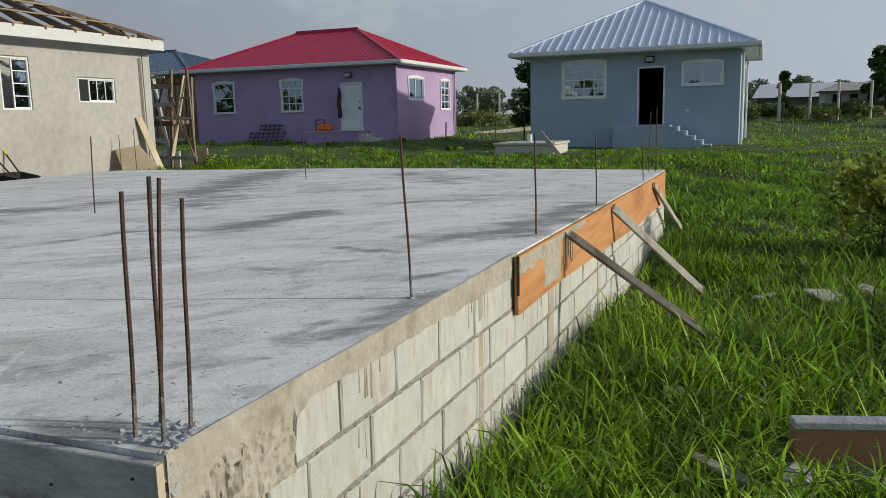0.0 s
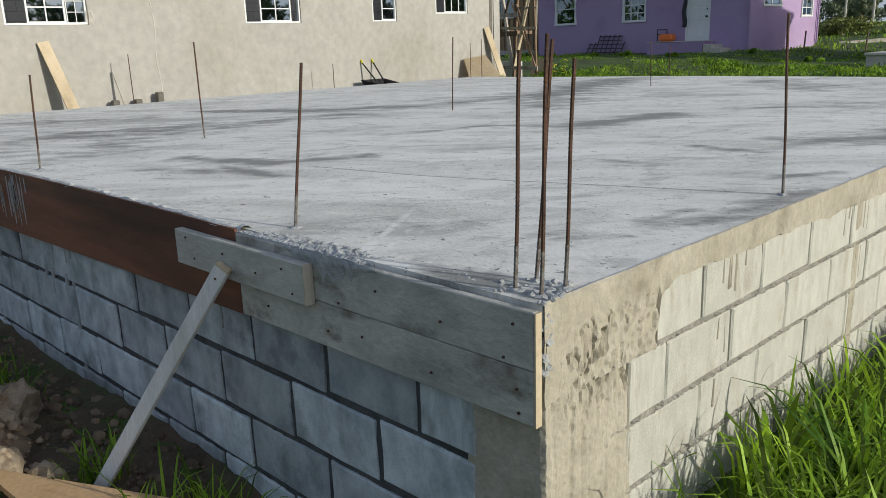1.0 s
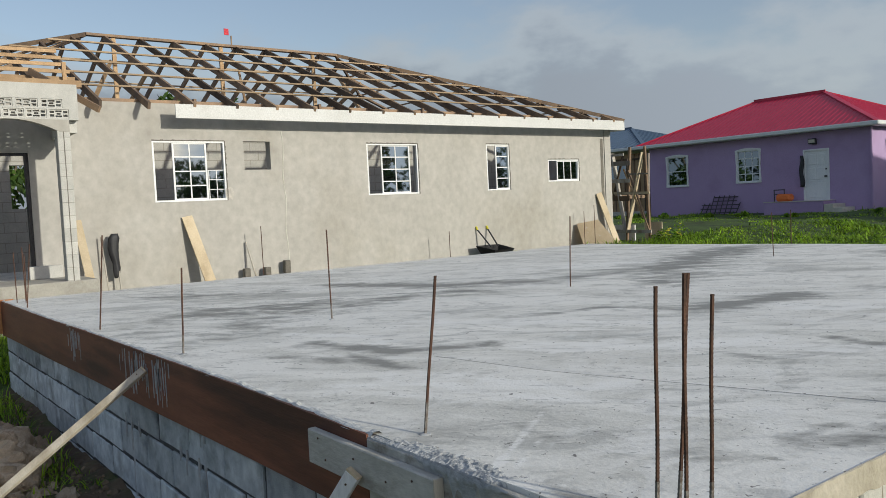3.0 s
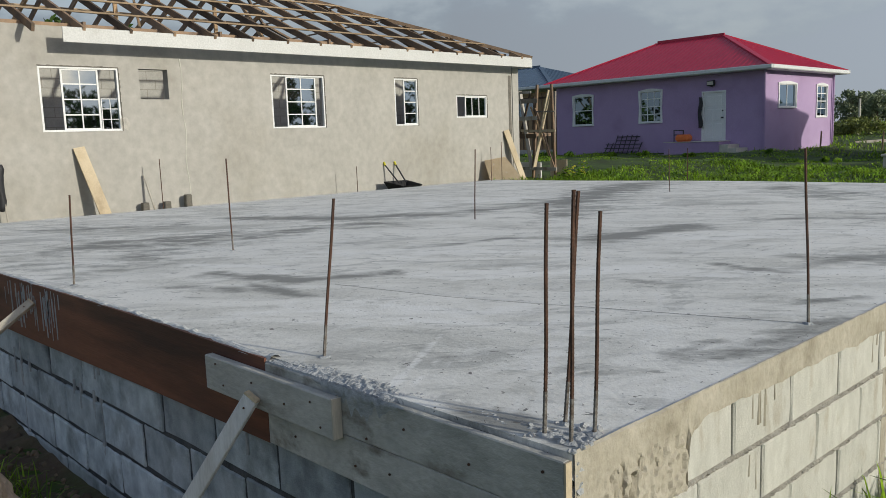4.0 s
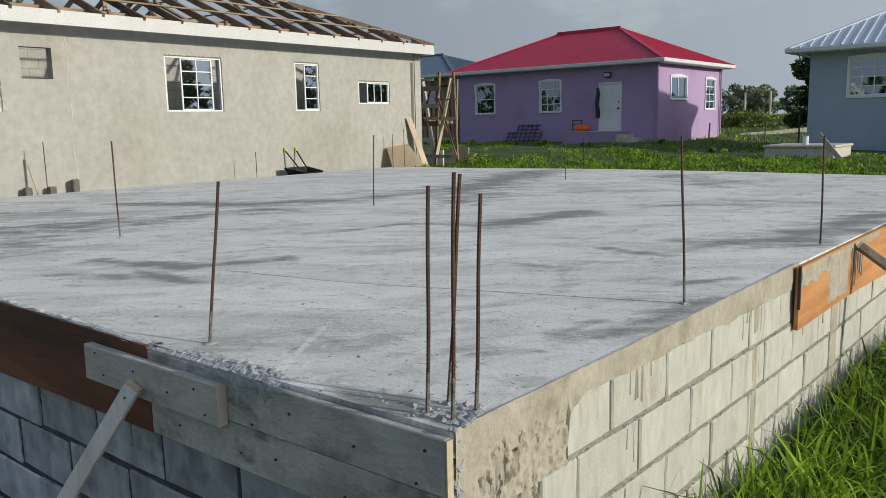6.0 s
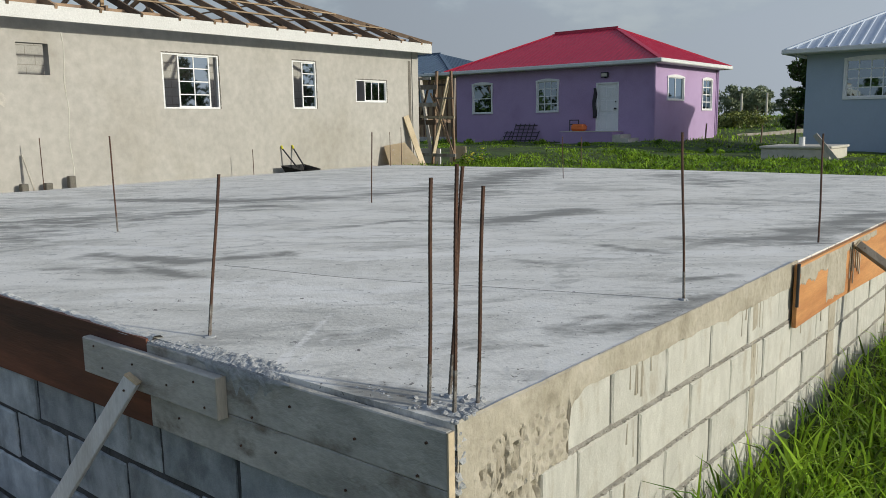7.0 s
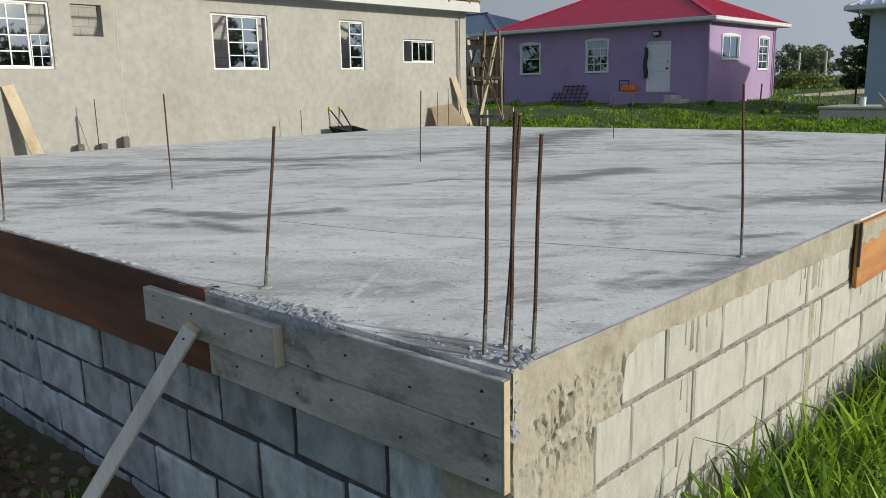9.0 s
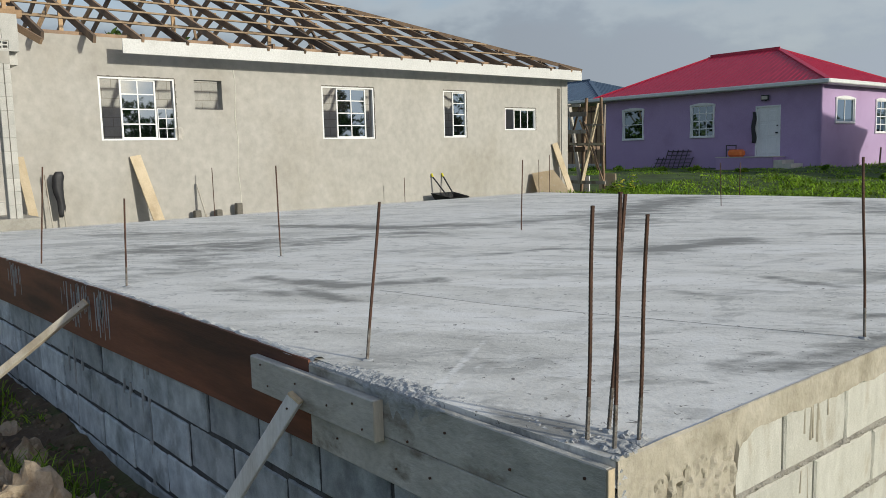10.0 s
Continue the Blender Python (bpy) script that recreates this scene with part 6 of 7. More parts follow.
def blades(name, px, py, pz, length, width, material, lean=0.55, parent=None):
    """Grass: one curved, tapering blade of two quads and a tip at each root."""
    n = len(px)
    a = rng.uniform(0, 2 * np.pi, n)
    out = np.stack([np.cos(a), np.sin(a), np.zeros(n)], -1)
    side = np.stack([-np.sin(a), np.cos(a), np.zeros(n)], -1)
    bend = rng.uniform(0.15, 1.0, n) * lean
    root = np.stack([px, py, pz], -1)
    vs = []
    for t, w in ((0.0, 0.8), (0.45, 1.0), (0.8, 0.6)):
        c = root + out * (bend * length * t ** 2)[:, None] + np.array([0, 0, 1.0]) * (length * t * (1 - 0.25 * bend * t))[:, None]
        vs += [c - side * (width * w / 2)[:, None], c + side * (width * w / 2)[:, None]]
    c = root + out * (bend * length)[:, None] + np.array([0, 0, 1.0]) * (length * (1 - 0.42 * bend))[:, None]
    vs += [c]
    V = np.stack(vs, 1).reshape(-1, 3)
    b = (np.arange(n) * 7)[:, None]
    F = np.concatenate([b + np.array([[0, 1, 3]]), b + np.array([[0, 3, 2]]), b + np.array([[2, 3, 5]]), b + np.array([[2, 5, 4]]), b + np.array([[4, 5, 6]])])
    return mesh_from(name, V, F, material, parent, smooth=True)


def patchy(x, y, s=0.55):
    return np.array([noise.noise((float(a) * s, float(b) * s, 3.0)) for a, b in zip(x, y)])


def field(name, n, x0, x1, y0, y1, l0, l1, w, label, keep=None, material=M_GRASS, lean=0.95, clump=0.0):
    x, y = rng.uniform(x0, x1, n), rng.uniform(y0, y1, n)
    if clump:
        m = n // 9
        cx, cy = rng.uniform(x0, x1, m), rng.uniform(y0, y1, m)
        k = rng.integers(0, m, n)
        x, y = cx[k] + rng.normal(0, clump, n), cy[k] + rng.normal(0, clump, n)
        tall = rng.uniform(0.5, 1.3, m)[k]
    else:
        tall = np.ones(n)
    p = patchy(x, y)
    ok = (x > x0) & (x < x1) & (y > y0) & (y < y1) & (rng.uniform(-0.75, 0.55, n) < p + 0.25)
    ok &= ~((x > -LX - 0.05) & (x < 0.035) & (y > -0.035) & (y < LY + 0.02))
    ok &= ~((x < GH + 0.1) & (y < 15.2))
    ok &= ~((x > PX0 - 0.05) & (x < PX1 + 0.05) & (y > PY - 0.05) & (y < PY1))
    ok &= ~((x > BX0 - 0.05) & (x < BX1 + 0.05) & (y > BY - 0.05) & (y < BY1))
    ok &= ~((np.abs(x - 1.06) < 0.5) & (np.abs(y + 1.35) < 0.5))
    ok &= ~((x > 1.25) & (x < 2.7) & (y > 2.25) & (y < 2.68))
    if keep is not None:
        ok &= keep(x, y)
    x, y, p = x[ok], y[ok], p[ok]
    L = tall[ok] * rng.uniform(l0, l1, len(x)) * (1.0 + 0.55 * np.clip(p, -0.6, 0.8))
    ob = blades(name, x, y, ground_height(x, y) - 0.02, L, w * rng.uniform(0.6, 1.3, len(x)), material, lean)
    return tagged(ob, label, "grass", kind="stuff")


# long tufts by the sunny wall, the near lawn, then coarser grass further off
field("long_grass", 7000, 0.06, 0.9, -0.1, 9.5, 0.12, 0.30, 0.012, "long bright green grass along block wall", clump=0.06)
field("long_grass", 30000, 0.3, 3.6, 0.4, 7.5, 0.14, 0.36, 0.014, "bright green grass beside foundation", clump=0.05, lean=1.25)
field("low_grass", 42000, 0.25, 3.6, 0.4, 7.5, 0.08, 0.20, 0.015, "leafy low green grass beside foundation", clump=0.10, lean=1.9)
field("mid_grass", 70000, 0.05, 9.0, 6.5, 17.0, 0.07, 0.19, 0.022, "green leafy grass field", clump=0.10, lean=1.8)
field("far_grass", 50000, -13.0, 16.0, 16.0, 23.5, 0.07, 0.17, 0.034, "green grass between houses", clump=0.2, lean=1.7)
field("far_grass", 70000, -26.0, 20.0, 23.0, 33.0, 0.03, 0.08, 0.034, "short green grass before houses", clump=0.25, lean=1.6)
field("dry_grass", 2600, 0.3, 3.4, 0.6, 7.0, 0.10, 0.30, 0.007, "dry straw blades among green grass", clump=0.12, material=M_DRY, lean=1.5)
field("broad_weeds", 2600, 0.15, 3.4, 0.5, 8.0, 0.12, 0.32, 0.028, "broad-leaved green weeds among grass", clump=0.05, lean=1.2)
field("far_grass", 34000, -13.0, 0.0, 9.6, 17.0, 0.12, 0.30, 0.022, "tall green grass behind foundation", clump=0.12, lean=1.3)
field("far_grass", 46000, -30.0, 34.0, 30.0, 62.0, 0.08, 0.22, 0.045, "rough far field grass", clump=0.4)
field("side_grass", 15000, -13.3, -9.1, -3.5, 0.6, 0.12, 0.30, 0.014, "bright grass by porch", clump=0.09)
field("side_grass", 5000, -9.5, -4.6, -1.0, -0.1, 0.06, 0.2, 0.010, "sparse grass along shaded wall", clump=0.07)
field("side_grass", 2600, -2.0, -0.35, -1.0, -0.06, 0.12, 0.30, 0.010, "grass tufts at shaded wall foot", clump=0.05,
      keep=lambda x, y: (np.abs(x + 1.25) < 0.26) & (y < -0.12) | (np.abs(x + 2.05) < 0.22) & (y < -0.25))
field("side_grass", 5200, -5.2, -2.2, -3.2, -0.9, 0.12, 0.28, 0.011, "grass tufts among clods", clump=0.06, keep=lambda x, y: y < -1.25 + 0.15 * np.sin(x * 5))
field("side_grass", 1400, -4.6, -2.6, -0.75, -0.2, 0.10, 0.26, 0.009, "dark grass tuft in shaded trench", clump=0.07, keep=lambda x, y: np.abs(x + 3.3) < 0.4)


def leaf_cloud(centres, radii, per, size):
    """Leaf quads scattered through the outer part of each clump."""
    V = []
    for c, r in zip(centres, radii):
        d = rng.normal(size=(per, 3))
        d /= np.linalg.norm(d, axis=1)[:, None]
        p = np.array(c) + d * (r * rng.uniform(0.45, 1.05, per) ** 0.6)[:, None] * np.array([1, 1, 0.8])
        u = rng.normal(size=(per, 3))
        u /= np.linalg.norm(u, axis=1)[:, None]
        v = np.cross(u, rng.normal(size=(per, 3)))
        v /= np.linalg.norm(v, axis=1)[:, None]
        s = size * rng.uniform(0.5, 1.3, per)[:, None]
        V.append(np.stack([p - u * s, p + v * s * 0.45, p + u * s, p - v * s * 0.45], 1))
    V = np.concatenate(V).reshape(-1, 3)
    return V, np.arange(len(V)).reshape(-1, 4)


def tree(x, y, h, spread, label, name="tree", clumps=14, per=90, leaf=0.14, group="", base=None, foliage=M_LEAF):
    z0 = gz(x, y) if base is None else base
    o = thing(name, label, "tree" if name == "tree" else "bush", group)
    r = random.Random(int(x * 13 + y * 7))
    bm = rod((x, y, z0 - 0.1), (x + 0.05 * h * r.uniform(-1, 1), y, z0 + h * 0.55), 0.035 * h * 0.6, 8, r2=0.018 * h * 0.6)
    cs, rs = [], []
    for i in range(clumps):
        a, t = r.uniform(0, 6.28), r.random()
        c = (x + spread * math.cos(a) * math.sqrt(r.random()) * (1.05 - 0.5 * t), y + spread * math.sin(a) * math.sqrt(r.random()) * (1.05 - 0.5 * t), z0 + h * (0.22 + 0.68 * t))
        cs.append(c), rs.append(spread * r.uniform(0.24, 0.46))
        rod((x, y, z0 + h * (0.15 + 0.35 * t)), c, 0.010 * h, 5, bm, 0.004 * h)
    part("trunk", bm, M_BARK, o)
    V, F = leaf_cloud(cs, rs, per, leaf)
    mesh_from("crown", V, F, foliage, o)
    return o


tree(-8.4, 34.5, 4.0, 1.1, "dense dark green tree beside blue house", clumps=48, per=170, leaf=0.10)
r_ = random.Random(3)
for i in range(84):
    x = -60 + i * 1.45 + r_.uniform(-1.4, 1.4)
    y = 100 + r_.uniform(-8, 16)
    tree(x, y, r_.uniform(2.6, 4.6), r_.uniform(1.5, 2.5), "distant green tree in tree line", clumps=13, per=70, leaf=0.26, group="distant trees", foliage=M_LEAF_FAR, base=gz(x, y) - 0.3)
for i in range(26):
    x = -24 + i * 1.3 + r_.uniform(-0.5, 0.5)
    y = 48 + r_.uniform(-4, 8)
    if not (2 < x < 12 and y > 58):
        tree(x, y, r_.uniform(0.45, 1.0), r_.uniform(0.7, 1.3), "low dark bush in far field", name="bush", clumps=10, per=110, leaf=0.10, group="field bushes", foliage=M_SCRUB)
for x, y, h, s in ((2.3, 52, 3.2, 0.32), (7.7, 55, 4.1, 1.2), (9.0, 56, 4.4, 1.4), (10.6, 56, 4.4, 1.4)):
    tree(x, y, h, s, "tall dark tree behind the field", clumps=18, per=120, leaf=0.22, group="field trees")
tree(2.45, 8.6, 1.0, 0.7, "straggly green weed clump in grass", name="bush", clumps=22, per=100, leaf=0.055, group="weed clumps", foliage=M_WEED)
tree(3.5, 9.2, 0.9, 0.6, "straggly green weed clump in grass", name="bush", clumps=18, per=100, leaf=0.055, group="weed clumps", foliage=M_WEED)
tree(3.1, 8.2, 0.7, 0.55, "straggly green weed clump in grass", name="bush", clumps=10, per=110, leaf=0.055, group="weed clumps", foliage=M_WEED)
for i in range(7):
    x = -24 + i * 2.4 + r_.uniform(-0.4, 0.4)
    y = 27.0 + r_.uniform(-1.5, 1.6)
    if x < -7.5:
        tree(x, y, r_.uniform(0.12, 0.2), r_.uniform(0.2, 0.35), "low leafy weeds in front of houses", name="bush", clumps=5, per=70, leaf=0.06, group="house weeds", foliage=M_GRASS)
for i in range(30):
    x, y = 0.5 + i * 0.5 + r_.uniform(-0.3, 0.3), 56.5 + r_.uniform(-2.5, 2.0)
    tree(x, y, r_.uniform(0.4, 0.7), r_.uniform(0.6, 1.0), "dark hedge bush along the field edge", name="bush", clumps=9, per=110, leaf=0.09, group="hedge bushes", foliage=M_SCRUB)
# yellow-flowered shrub by the scaffold
shrub = thing("flowering_shrub", "small yellow-flowered shrub near scaffold", "bush")
V, F = leaf_cloud([(-12.5, 16.4, 0.85), (-12.2, 16.6, 0.95), (-12.8, 16.5, 0.8)], [0.3, 0.28, 0.25], 120, 0.05)
mesh_from("leaves", V, F, M_GRASS, shrub)
for i in range(24):
    a, h_ = r_.uniform(0, 6.28), r_.uniform(0.85, 1.2)
    b = lump(0.035, i, 0.4, 1, 0.6)
    part("flower", b, M_YELLOW, shrub).location = (-12.4 + 0.28 * math.cos(a), 16.45 + 0.2 * math.sin(a), h_)
part("stem", rod((-12.5, 16.5, 0.3), (-12.5, 16.5, 0.8), 0.03), M_BARK, shrub)


# ---- trees across the road, mirrored in the windows ----
for i in range(34):
    x, y = -62 + i * 2.7 + r_.uniform(-1, 1), -40 + r_.uniform(-5, 4)
    tree(x, y, r_.uniform(4.0, 6.2), r_.uniform(2.0, 3.0), "distant green tree behind the plot", clumps=11, per=60, leaf=0.34, group="distant trees")
for x, y, h_ in ((-31, 3.4, 5.0), (-33, 0.5, 5.5), (-32, 6.0, 4.6), (-34, 10.5, 7.2), (-35, 13.0, 7.4)):
    tree(x, y, h_, 1.9, "leafy green tree behind the grey house", clumps=16, per=90, leaf=0.2, group="back trees")
for i in range(50):
    x, y = 50 + r_.uniform(-5, 8), -26 + i * 2.8 + r_.uniform(-1, 1)
    tree(x, y, r_.uniform(6.0, 8.6), r_.uniform(2.2, 3.4), "distant green tree across the plot", clumps=12, per=60, leaf=0.34, group="distant trees")


# ---- earth and clods by the shaded wall ----
nx_, ny_ = 130, 40
ev = []
for i in range(nx_ + 1):
    for j in range(ny_ + 1):
        x, y = -9.6 + 9.3 * i / nx_, -2.4 + 2.4 * j / ny_
        edge = min(1.0, (x + 9.6) / 0.8, (-0.3 - x) / 0.35 + 0.02, (y + 2.4) / 0.7 + 0.35 * noise.noise((x * 1.1, y * 1.1, 2)))
        ev.append((x, y, gz(x, y) + 0.03 * min(edge, 1.0) - 0.012 + 0.035 * noise.noise((x * 6, y * 6, 1)) * edge + 0.015 * noise.noise((x * 19, y * 19, 6)) - 0.06 * max(0.0, 0.4 - edge)))
k = np.arange(len(ev)).reshape(nx_ + 1, ny_ + 1)
tagged(mesh_from("bare_earth", np.array(ev), np.stack([k[:-1, :-1], k[1:, :-1], k[1:, 1:], k[:-1, 1:]], -1).reshape(-1, 4), M_EARTH, smooth=True), "dark bare earth along shaded wall", "earth", kind="structure")


def mound(x, y, rx, ry, h, seed, label):
    o = thing("earth_mound", label, "earth heap", "earth heaps")
    n = 120
    vs = []
    z0 = gz(x, y)
    for i in range(n + 1):
        for j in range(n + 1):
            u, v = 2 * i / n - 1, 2 * j / n - 1
            q = Vector((x + u * rx, y + v * ry, 0))
            d = math.sqrt(u * u + v * v) + 0.18 * noise.noise((u * 2.2 + seed, v * 2.2, 1))
            b = max(0.0, 1 - d * d) ** 0.7
            wx, wy = q.x + 0.05 * noise.noise((q.x * 7, q.y * 7, 2)), q.y + 0.05 * noise.noise((q.x * 7, q.y * 7, 5))
            cell = noise.voronoi(Vector((wx * 6.5, wy * 6.5, seed)))[0]
            crack = min(1.0, (cell[1] - cell[0]) * 4.5)
            cell = noise.voronoi(Vector((wx * 19, wy * 19, seed)))[0]
            small = min(1.0, (cell[1] - cell[0]) * 4.0)
            lumpy = 0.06 * noise.noise((q.x * 4, q.y * 4, seed)) + 0.050 * (crack - 0.6) + 0.028 * (small - 0.6) + 0.024 * noise.noise((q.x * 14, q.y * 14, seed)) + 0.012 * noise.noise((q.x * 33, q.y * 33, seed))
            vs.append((q.x + 0.03 * noise.noise((q.x * 9, q.y * 9, 4)), q.y + 0.03 * noise.noise((q.x * 9, q.y * 9, 8)), z0 - 0.10 + h * b + lumpy * min(1, b * 2.0)))
    k = np.arange(len(vs)).reshape(n + 1, n + 1)
    mesh_from("earth", np.array(vs), np.stack([k[:-1, :-1], k[1:, :-1], k[1:, 1:], k[:-1, 1:]], -1).reshape(-1, 4), M_SOIL, o, smooth=True)
    return o


mound(-2.75, -0.95, 0.85, 0.62, 0.46, 2.0, "cracked pale clay heap beside shaded wall")
mound(-5.6, -0.95, 1.5, 0.65, 0.38, 5.0, "broken clay heap with pale lumps")
mound(-7.75, -0.95, 0.62, 0.5, 0.66, 9.0, "tall cracked clay heap near slab end")
mound(-6.4, -0.6, 1.2, 0.5, 0.30, 12.0, "low clay spoil along wall foot")
clod_meshes = []
for i in range(6):
    b = lump(1.0, i * 5 + 1, 0.36, 3, 0.8)
    me = bpy.data.meshes.new("clod")
    b.to_mesh(me), b.free()
    me.materials.append(M_CLOD)
    clod_meshes.append(me)
for i in range(290):
    x = r_.uniform(-7.0, -2.0) if i % 2 else r_.uniform(-6.9, -4.0)
    y = -0.35 - abs(r_.gauss(0.45, 0.32))
    s = r_.choice((0.03, 0.04, 0.05, 0.07, 0.09, 0.13)) * r_.uniform(0.7, 1.2)
    hh = 0.27 * max(0, 1 - ((x + 5.75) / 1.35) ** 2 - ((y + 0.85) / 0.65) ** 2) ** 0.7 if abs(x + 5.75) < 1.35 and abs(y + 0.85) < 0.65 and ((x + 5.75) / 1.35) ** 2 + ((y + 0.85) / 0.65) ** 2 < 1 else 0.0
    h3 = ((x + 2.75) / 0.85) ** 2 + ((y + 0.95) / 0.62) ** 2
    if h3 < 1:
        hh = max(hh, 0.38 * (1 - h3) ** 0.7)
    o = new("earth_clod", r_.choice(clod_meshes))
    o.matrix_basis = Matrix.LocRotScale((x, y, gz(x, y) - 0.05 + hh + s * 0.3), Euler((r_.uniform(0, 6), r_.uniform(0, 6), r_.uniform(0, 6))), (s * r_.uniform(0.8, 1.4), s, s * 0.8))
    tagged(o, "pale dry lump of clay soil", "earth clod", "earth clods")
# crumbs of dug soil over the trench
b = lump(1.0, 3, 0.6, 1, 0.75)
base_v = np.array([v.co[:] for v in b.verts])
base_f = np.array([[v.index for v in q.verts] for q in b.faces])
b.free()
nc_ = 2600
cx_, cy_ = rng.uniform(-8.6, -0.5, nc_), -0.05 - np.abs(rng.normal(0.0, 0.62, nc_))
cs_ = 0.008 + 0.03 * rng.random(nc_) ** 4
turn = rng.uniform(0, 6.28, nc_)
rot_x = base_v[None, :, 0] * np.cos(turn)[:, None] - base_v[None, :, 1] * np.sin(turn)[:, None]
rot_y = base_v[None, :, 0] * np.sin(turn)[:, None] + base_v[None, :, 1] * np.cos(turn)[:, None]
V = np.stack([cx_[:, None] + rot_x * cs_[:, None] * 1.3, cy_[:, None] + rot_y * cs_[:, None], (ground_height(cx_, cy_) + 0.02)[:, None] + base_v[None, :, 2] * cs_[:, None]], -1).reshape(-1, 3)
F = (np.arange(nc_)[:, None, None] * len(base_v) + base_f[None]).reshape(-1, 3)
tagged(mesh_from("soil_crumbs", V, F, M_CRUMB), "loose brown crumbs of dug soil", "soil", kind="stuff")
for mx_, my_, rx_, ry_, mh_, n_c in ((-2.75, -0.95, 0.85, 0.62, 0.46, 700), (-5.6, -0.95, 1.5, 0.65, 0.38, 800), (-7.75, -0.95, 0.62, 0.5, 0.66, 350)):
    a_, r2_ = rng.uniform(0, 6.28, n_c), np.sqrt(rng.uniform(0, 1.15, n_c))
    cx_, cy_ = mx_ + rx_ * r2_ * np.cos(a_), my_ + ry_ * r2_ * np.sin(a_)
    cz_ = ground_height(cx_, cy_) - 0.09 + mh_ * np.clip(1 - r2_ ** 2, 0.0, 1) ** 0.7 + 0.02
    cs_ = 0.004 + 0.024 * rng.random(n_c) ** 4
    turn = rng.uniform(0, 6.28, n_c)
    rot_x = base_v[None, :, 0] * np.cos(turn)[:, None] - base_v[None, :, 1] * np.sin(turn)[:, None]
    rot_y = base_v[None, :, 0] * np.sin(turn)[:, None] + base_v[None, :, 1] * np.cos(turn)[:, None]
    V = np.stack([cx_[:, None] + rot_x * cs_[:, None] * 1.3, cy_[:, None] + rot_y * cs_[:, None], cz_[:, None] + base_v[None, :, 2] * cs_[:, None]], -1).reshape(-1, 3)
    F = (np.arange(n_c)[:, None, None] * len(base_v) + base_f[None]).reshape(-1, 3)
    tagged(mesh_from("soil_crumbs", V, F, M_CLAY_CRUMB), "pale crumbs of dry clay on heap", "soil", kind="stuff")
hx, hy = rng.normal(-2.95, 0.28, 700), rng.normal(-1.25, 0.16, 700)
hz = ground_height(hx, hy) - 0.1 + 0.44 * np.clip(1 - ((hx + 2.75) / 0.85) ** 2 - ((hy + 0.95) / 0.62) ** 2, 0, 1) ** 0.7
tagged(blades("side_grass", hx, hy, hz, rng.uniform(0.08, 0.24, 700), rng.uniform(0.005, 0.010, 700), M_GRASS, 1.1), "thin grass on clay heap", "grass", kind="stuff")
hx, hy = rng.normal(-3.35, 0.16, 420), rng.normal(-0.62, 0.10, 420)
tagged(blades("side_grass", hx, hy, ground_height(hx, hy), rng.uniform(0.15, 0.36, 420), rng.uniform(0.006, 0.011, 420), M_GRASS, 1.1), "long dark grass tuft between clay heaps", "grass", kind="stuff")
o = thing("stake", "short orange timber stake driven beside prop", "stake")
part("timber", beam((-4.02, -1.36, 0.18), (-4.22, -1.44, 0.68), 0.035, 0.02), M_PLY_ORANGE, o)
o = thing("stake", "thin rotten timber lying beside prop", "stake")
part("timber", beam((-4.25, -1.58, 0.28), (-3.95, -1.28, 0.40), 0.035, 0.025), M_PINE_DARK, o)
o = thing("loose_board", "pale orange pointed plywood offcut at prop foot", "timber board")
bm = bmesh.new()
tips = ((-2.18, -0.71, 0.27), (-1.38, -0.655, 0.27), (-1.32, -0.27, 0.27))          # an offcut sawn to a point
hi, lo = [bm.verts.new(p) for p in tips], [bm.verts.new((p[0], p[1], p[2] - 0.028)) for p in tips]
bm.faces.new(hi), bm.faces.new(lo[::-1])
for i in range(3):
    bm.faces.new([hi[i], lo[i], lo[(i + 1) % 3], hi[(i + 1) % 3]])
bmesh.ops.recalc_face_normals(bm, faces=bm.faces)
part("board", bm, M_PLY_NEW, o)
o = thing("loose_board", "pale board lying along shaded wall foot", "timber board")
part("board", add_box(bmesh.new(), -0.6, 0.6, -0.06, 0.06, -0.015, 0.015, 0.002, pose(-9.9, -0.25, 0.34, 0, 0, 10)), M_STICK, o)

# ---- loose things in the grass by the sunny wall ----
o = thing("form_plank", "orange plank with cement crust lying in grass", "timber plank")
m_ = pose(1.94, 2.66, 0.41, 0, 0, 16)
part("plank", add_box(bmesh.new(), -0.62, 0.62, -0.04, 0.04, -0.10, 0.075, 0.004, m_), M_PLY_RAW, o)
part("cement_crust", add_box(bmesh.new(), -0.62, 0.62, -0.045, 0.045, 0.0755, 0.115, 0.006, m_), M_SPILL, o, "grey cement crust")
o = thing("block_piece", "pale broken block lying in grass", "block", "block pieces")
part("piece", add_box(bmesh.new(), -0.055, 0.055, -0.16, 0.16, -0.1, 0.06, 0.012, pose(1.32, 2.12, 0.33, 8, 14, -24)), M_RUBBLE, o)
o = thing("block_piece", "pale broken block under orange plank", "block", "block pieces")
part("piece", add_box(bmesh.new(), -0.14, 0.14, -0.12, 0.12, -0.1, 0.09, 0.015, pose(1.80, 2.2, 0.30, 0, 5, 20)), M_RUBBLE, o)
for x, y, s in ((2.05, 6.0, 0.10), (2.3, 6.3, 0.08)):
    o = new("rubble_stone", clod_meshes[2].copy())
    o.data.materials[0] = M_RUBBLE
    o.matrix_basis = Matrix.LocRotScale((x, y, gz(x, y) + 0.10), Euler((0.4, 0.2, 1.0)), (s * 1.3, s, s * 0.6))
    tagged(o, "pale rubble lump in long grass", "stone", "rubble stones")
o = thing("flat_sheet", "grey flat offcut lying in grass", "sheet")
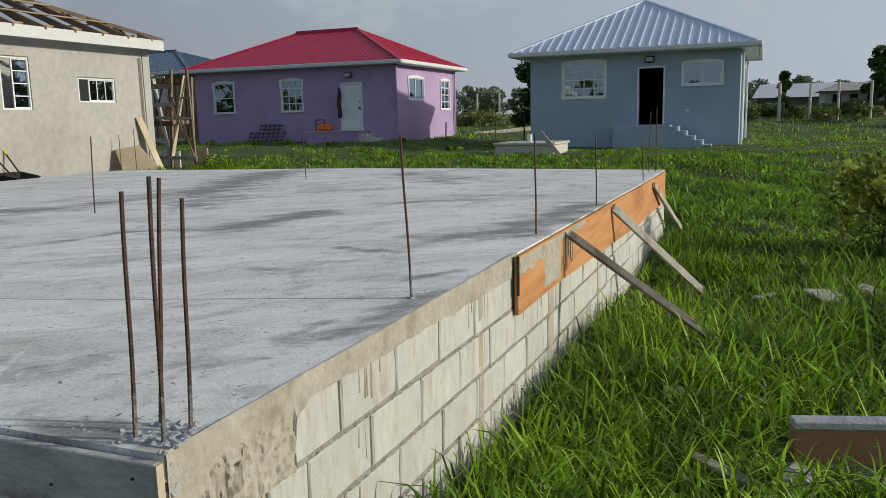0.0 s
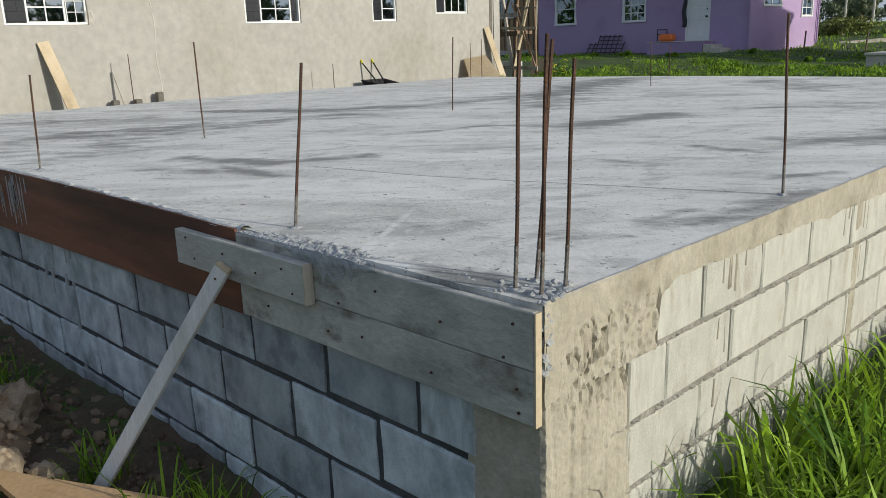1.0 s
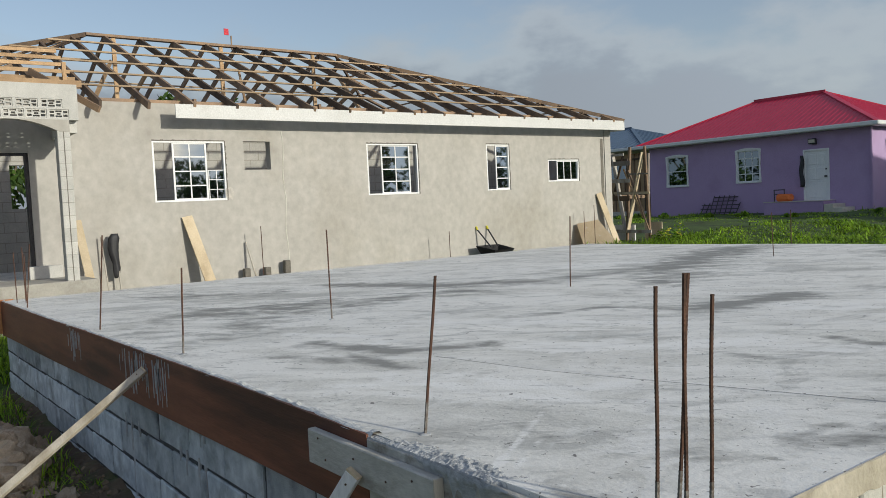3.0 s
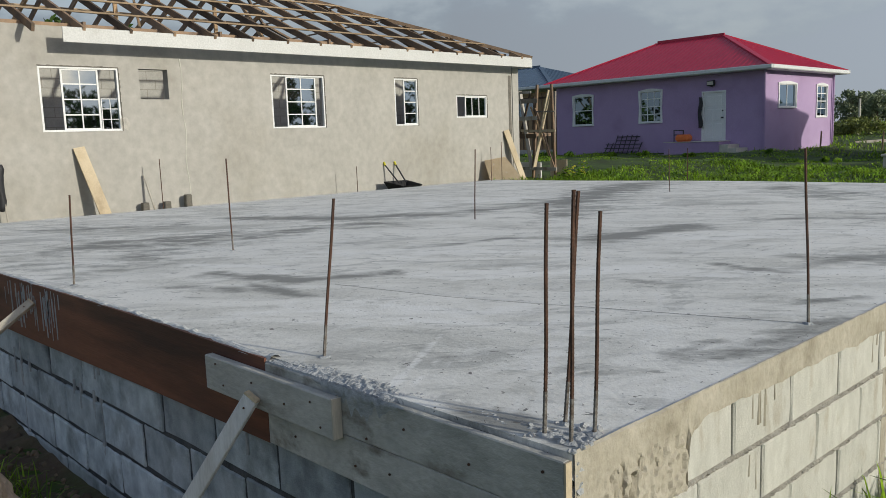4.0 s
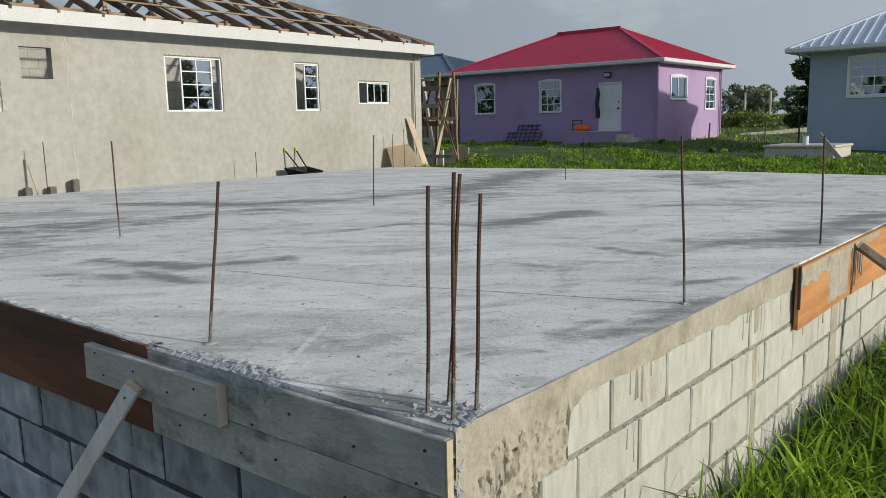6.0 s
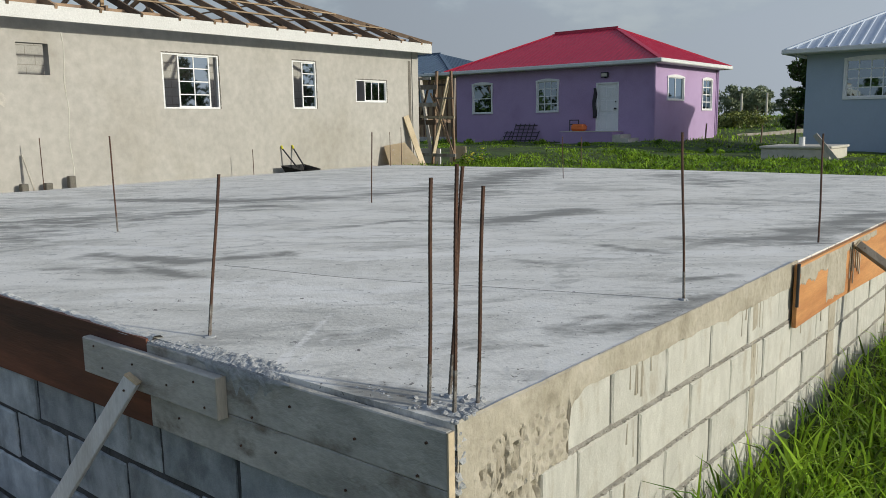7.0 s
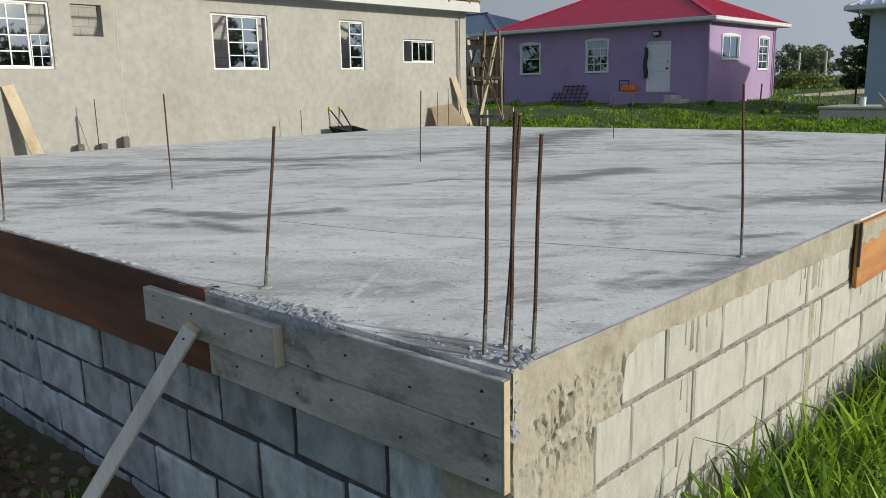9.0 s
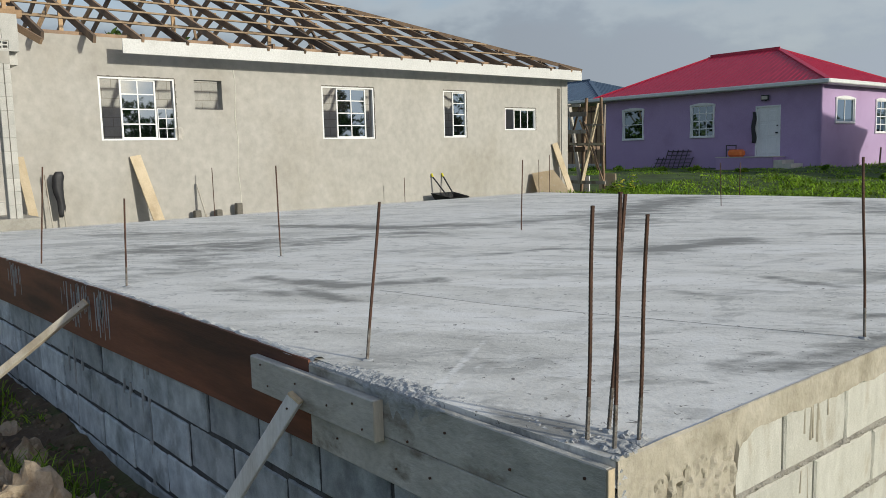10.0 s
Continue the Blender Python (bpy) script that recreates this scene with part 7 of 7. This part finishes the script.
part("sheet", add_box(bmesh.new(), -0.13, 0.13, -0.16, 0.16, -0.01, 0.01, 0.002, pose(1.72, 5.7, gz(1.7, 5.7) + 0.12, 6, 4, 30)), M_STEP, o)
for x, y, a, L in ((0.95, 4.35, 40, 0.35), (1.25, 5.9, 70, 0.5), (1.0, 3.0, 15, 0.55), (1.6, 7.6, 50, 0.6), (1.1, 2.1, -30, 0.4)):
    o = thing("timber_scrap", "weathered timber scrap lying in grass", "timber scrap", "timber scraps")
    part("timber", add_box(bmesh.new(), -L / 2, L / 2, -0.03, 0.03, -0.01, 0.012, 0.003, pose(x, y, gz(x, y) + 0.08, 4, 6, a)), M_STICK, o)
for i in range(14):
    x, y = r_.uniform(-11.6, -9.8), r_.uniform(-0.9, -0.3)
    o = new("rubble_stone", r_.choice(clod_meshes).copy())
    o.data.materials[0] = M_RUBBLE
    s = r_.uniform(0.04, 0.10)
    o.matrix_basis = Matrix.LocRotScale((x, y, gz(x, y) + s * 0.3), Euler((r_.uniform(0, 6), 0, r_.uniform(0, 6))), (s * 1.4, s, s * 0.6))
    tagged(o, "pale rubble lump beside porch", "stone", "rubble stones")


# ---- block faces, one piece each ----
def block_mesh(name, seed, material):
    """A block face 1 long (x), 1 high (z), 0.05 deep, outer face towards -y, with worn arrises."""
    r = random.Random(seed)
    bm = bmesh.new()
    e, d = 0.012, 0.006
    j = lambda k: r.uniform(-k, k)
    outer = [(j(0.006), j(0.012)), (0.5 + j(0.1), 0.004 + j(0.022)), (1 + j(0.006), j(0.012)), (1 + j(0.009), 0.5 + j(0.15)),
             (1 + j(0.006), 1 + j(0.012)), (0.5 + j(0.15), 1 + j(0.022)), (j(0.006), 1 + j(0.012)), (j(0.009), 0.5 + j(0.15))]
    a = [bm.verts.new((u, 0.05, v)) for u, v in outer]
    b = [bm.verts.new((u, d, v)) for u, v in outer]
    c = [bm.verts.new((0.5 + (u - 0.5) * (1 - 2 * e - r.uniform(0, 0.02)), r.uniform(-0.001, 0.001), 0.5 + (v - 0.5) * (1 - 4 * e - r.uniform(0, 0.04)))) for u, v in outer]
    for p, q in ((a, b), (b, c)):
        for i in range(8):
            bm.faces.new([p[i], p[(i + 1) % 8], q[(i + 1) % 8], q[i]])
    bm.faces.new(c)
    bmesh.ops.recalc_face_normals(bm, faces=bm.faces)
    me = bpy.data.meshes.new(name)
    bm.to_mesh(me)
    bm.free()
    me.materials.append(material)
    return me


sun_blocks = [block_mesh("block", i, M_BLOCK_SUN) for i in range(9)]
shade_blocks = [block_mesh("block", 20 + i, M_BLOCK_SHADE) for i in range(9)]
br = random.Random(9)


def lay(meshes, m, u0, u1, z, h, g):
    o = new("block", br.choice(meshes))
    o.parent = foundation
    o.matrix_basis = m @ Matrix.LocRotScale((u0 + g, br.uniform(-0.006, 0.003), z + g), Euler((br.uniform(-0.008, 0.008), 0, br.uniform(-0.006, 0.006))), (u1 - u0 - 2 * g, 1, h - 2 * g))


SUNNY = Matrix.Rotation(radians(90), 4, "Z")                      # u -> +y, outer face towards +x
sunny_joints = ((0.50, 0.767, 1.172, 1.572, 2.0, 2.41), (0.36, 0.56, 0.965, 1.385, 1.80, 2.21, 2.62, 3.08, 3.53), (0.36, 0.77, 1.185, 1.608, 2.02, 2.44, 2.85, 3.23),
                (0.36, 0.56, 0.97, 1.385, 1.80), (0.36, 0.77))
for row, cuts in enumerate(sunny_joints):
    cuts = list(cuts)
    while cuts[-1] < LY - 0.3:
        cuts.append(cuts[-1] + 0.415)
    cuts[-1] = LY
    for u0, u1 in zip(cuts, cuts[1:]):
        mid = (u0 + u1) / 2
        z0 = sunny_bed(row + 1, mid)
        lay(sun_blocks, SUNNY, u0, u1, z0, sunny_bed(row, mid) - z0, 0.0075)
SHADY = Matrix.Translation((0, 0, 0))
shady_joints = ((0.22, 0.60, 1.02, 1.45), (0.21, 0.437, 0.857, 1.28, 1.74, 2.207, 2.667, 3.17, 3.69, 4.22, 4.80, 5.36, 5.93, 6.51, 7.13, 7.86), (0.21, 0.62, 1.067, 1.523, 1.98, 2.44, 2.93, 3.45, 3.94, 4.50, 5.08, 5.67, 6.31, 6.94),
                (0.21, 0.42, 0.88, 1.353, 1.803, 2.275, 2.75, 3.22, 3.72, 4.24, 4.78, 5.33), (0.21, 0.62, 1.10, 1.58, 2.05, 2.52, 3.0), (0.21, 0.42, 0.88))
for row, cuts in enumerate(shady_joints):
    cuts = list(cuts)
    while cuts[-1] < LX - 0.4:
        cuts.append(cuts[-1] + 0.56)
    cuts[-1] = LX
    for u0, u1 in zip(cuts, cuts[1:]):
        mid = -(u0 + u1) / 2
        z0 = shady_bed(row + 1, mid)
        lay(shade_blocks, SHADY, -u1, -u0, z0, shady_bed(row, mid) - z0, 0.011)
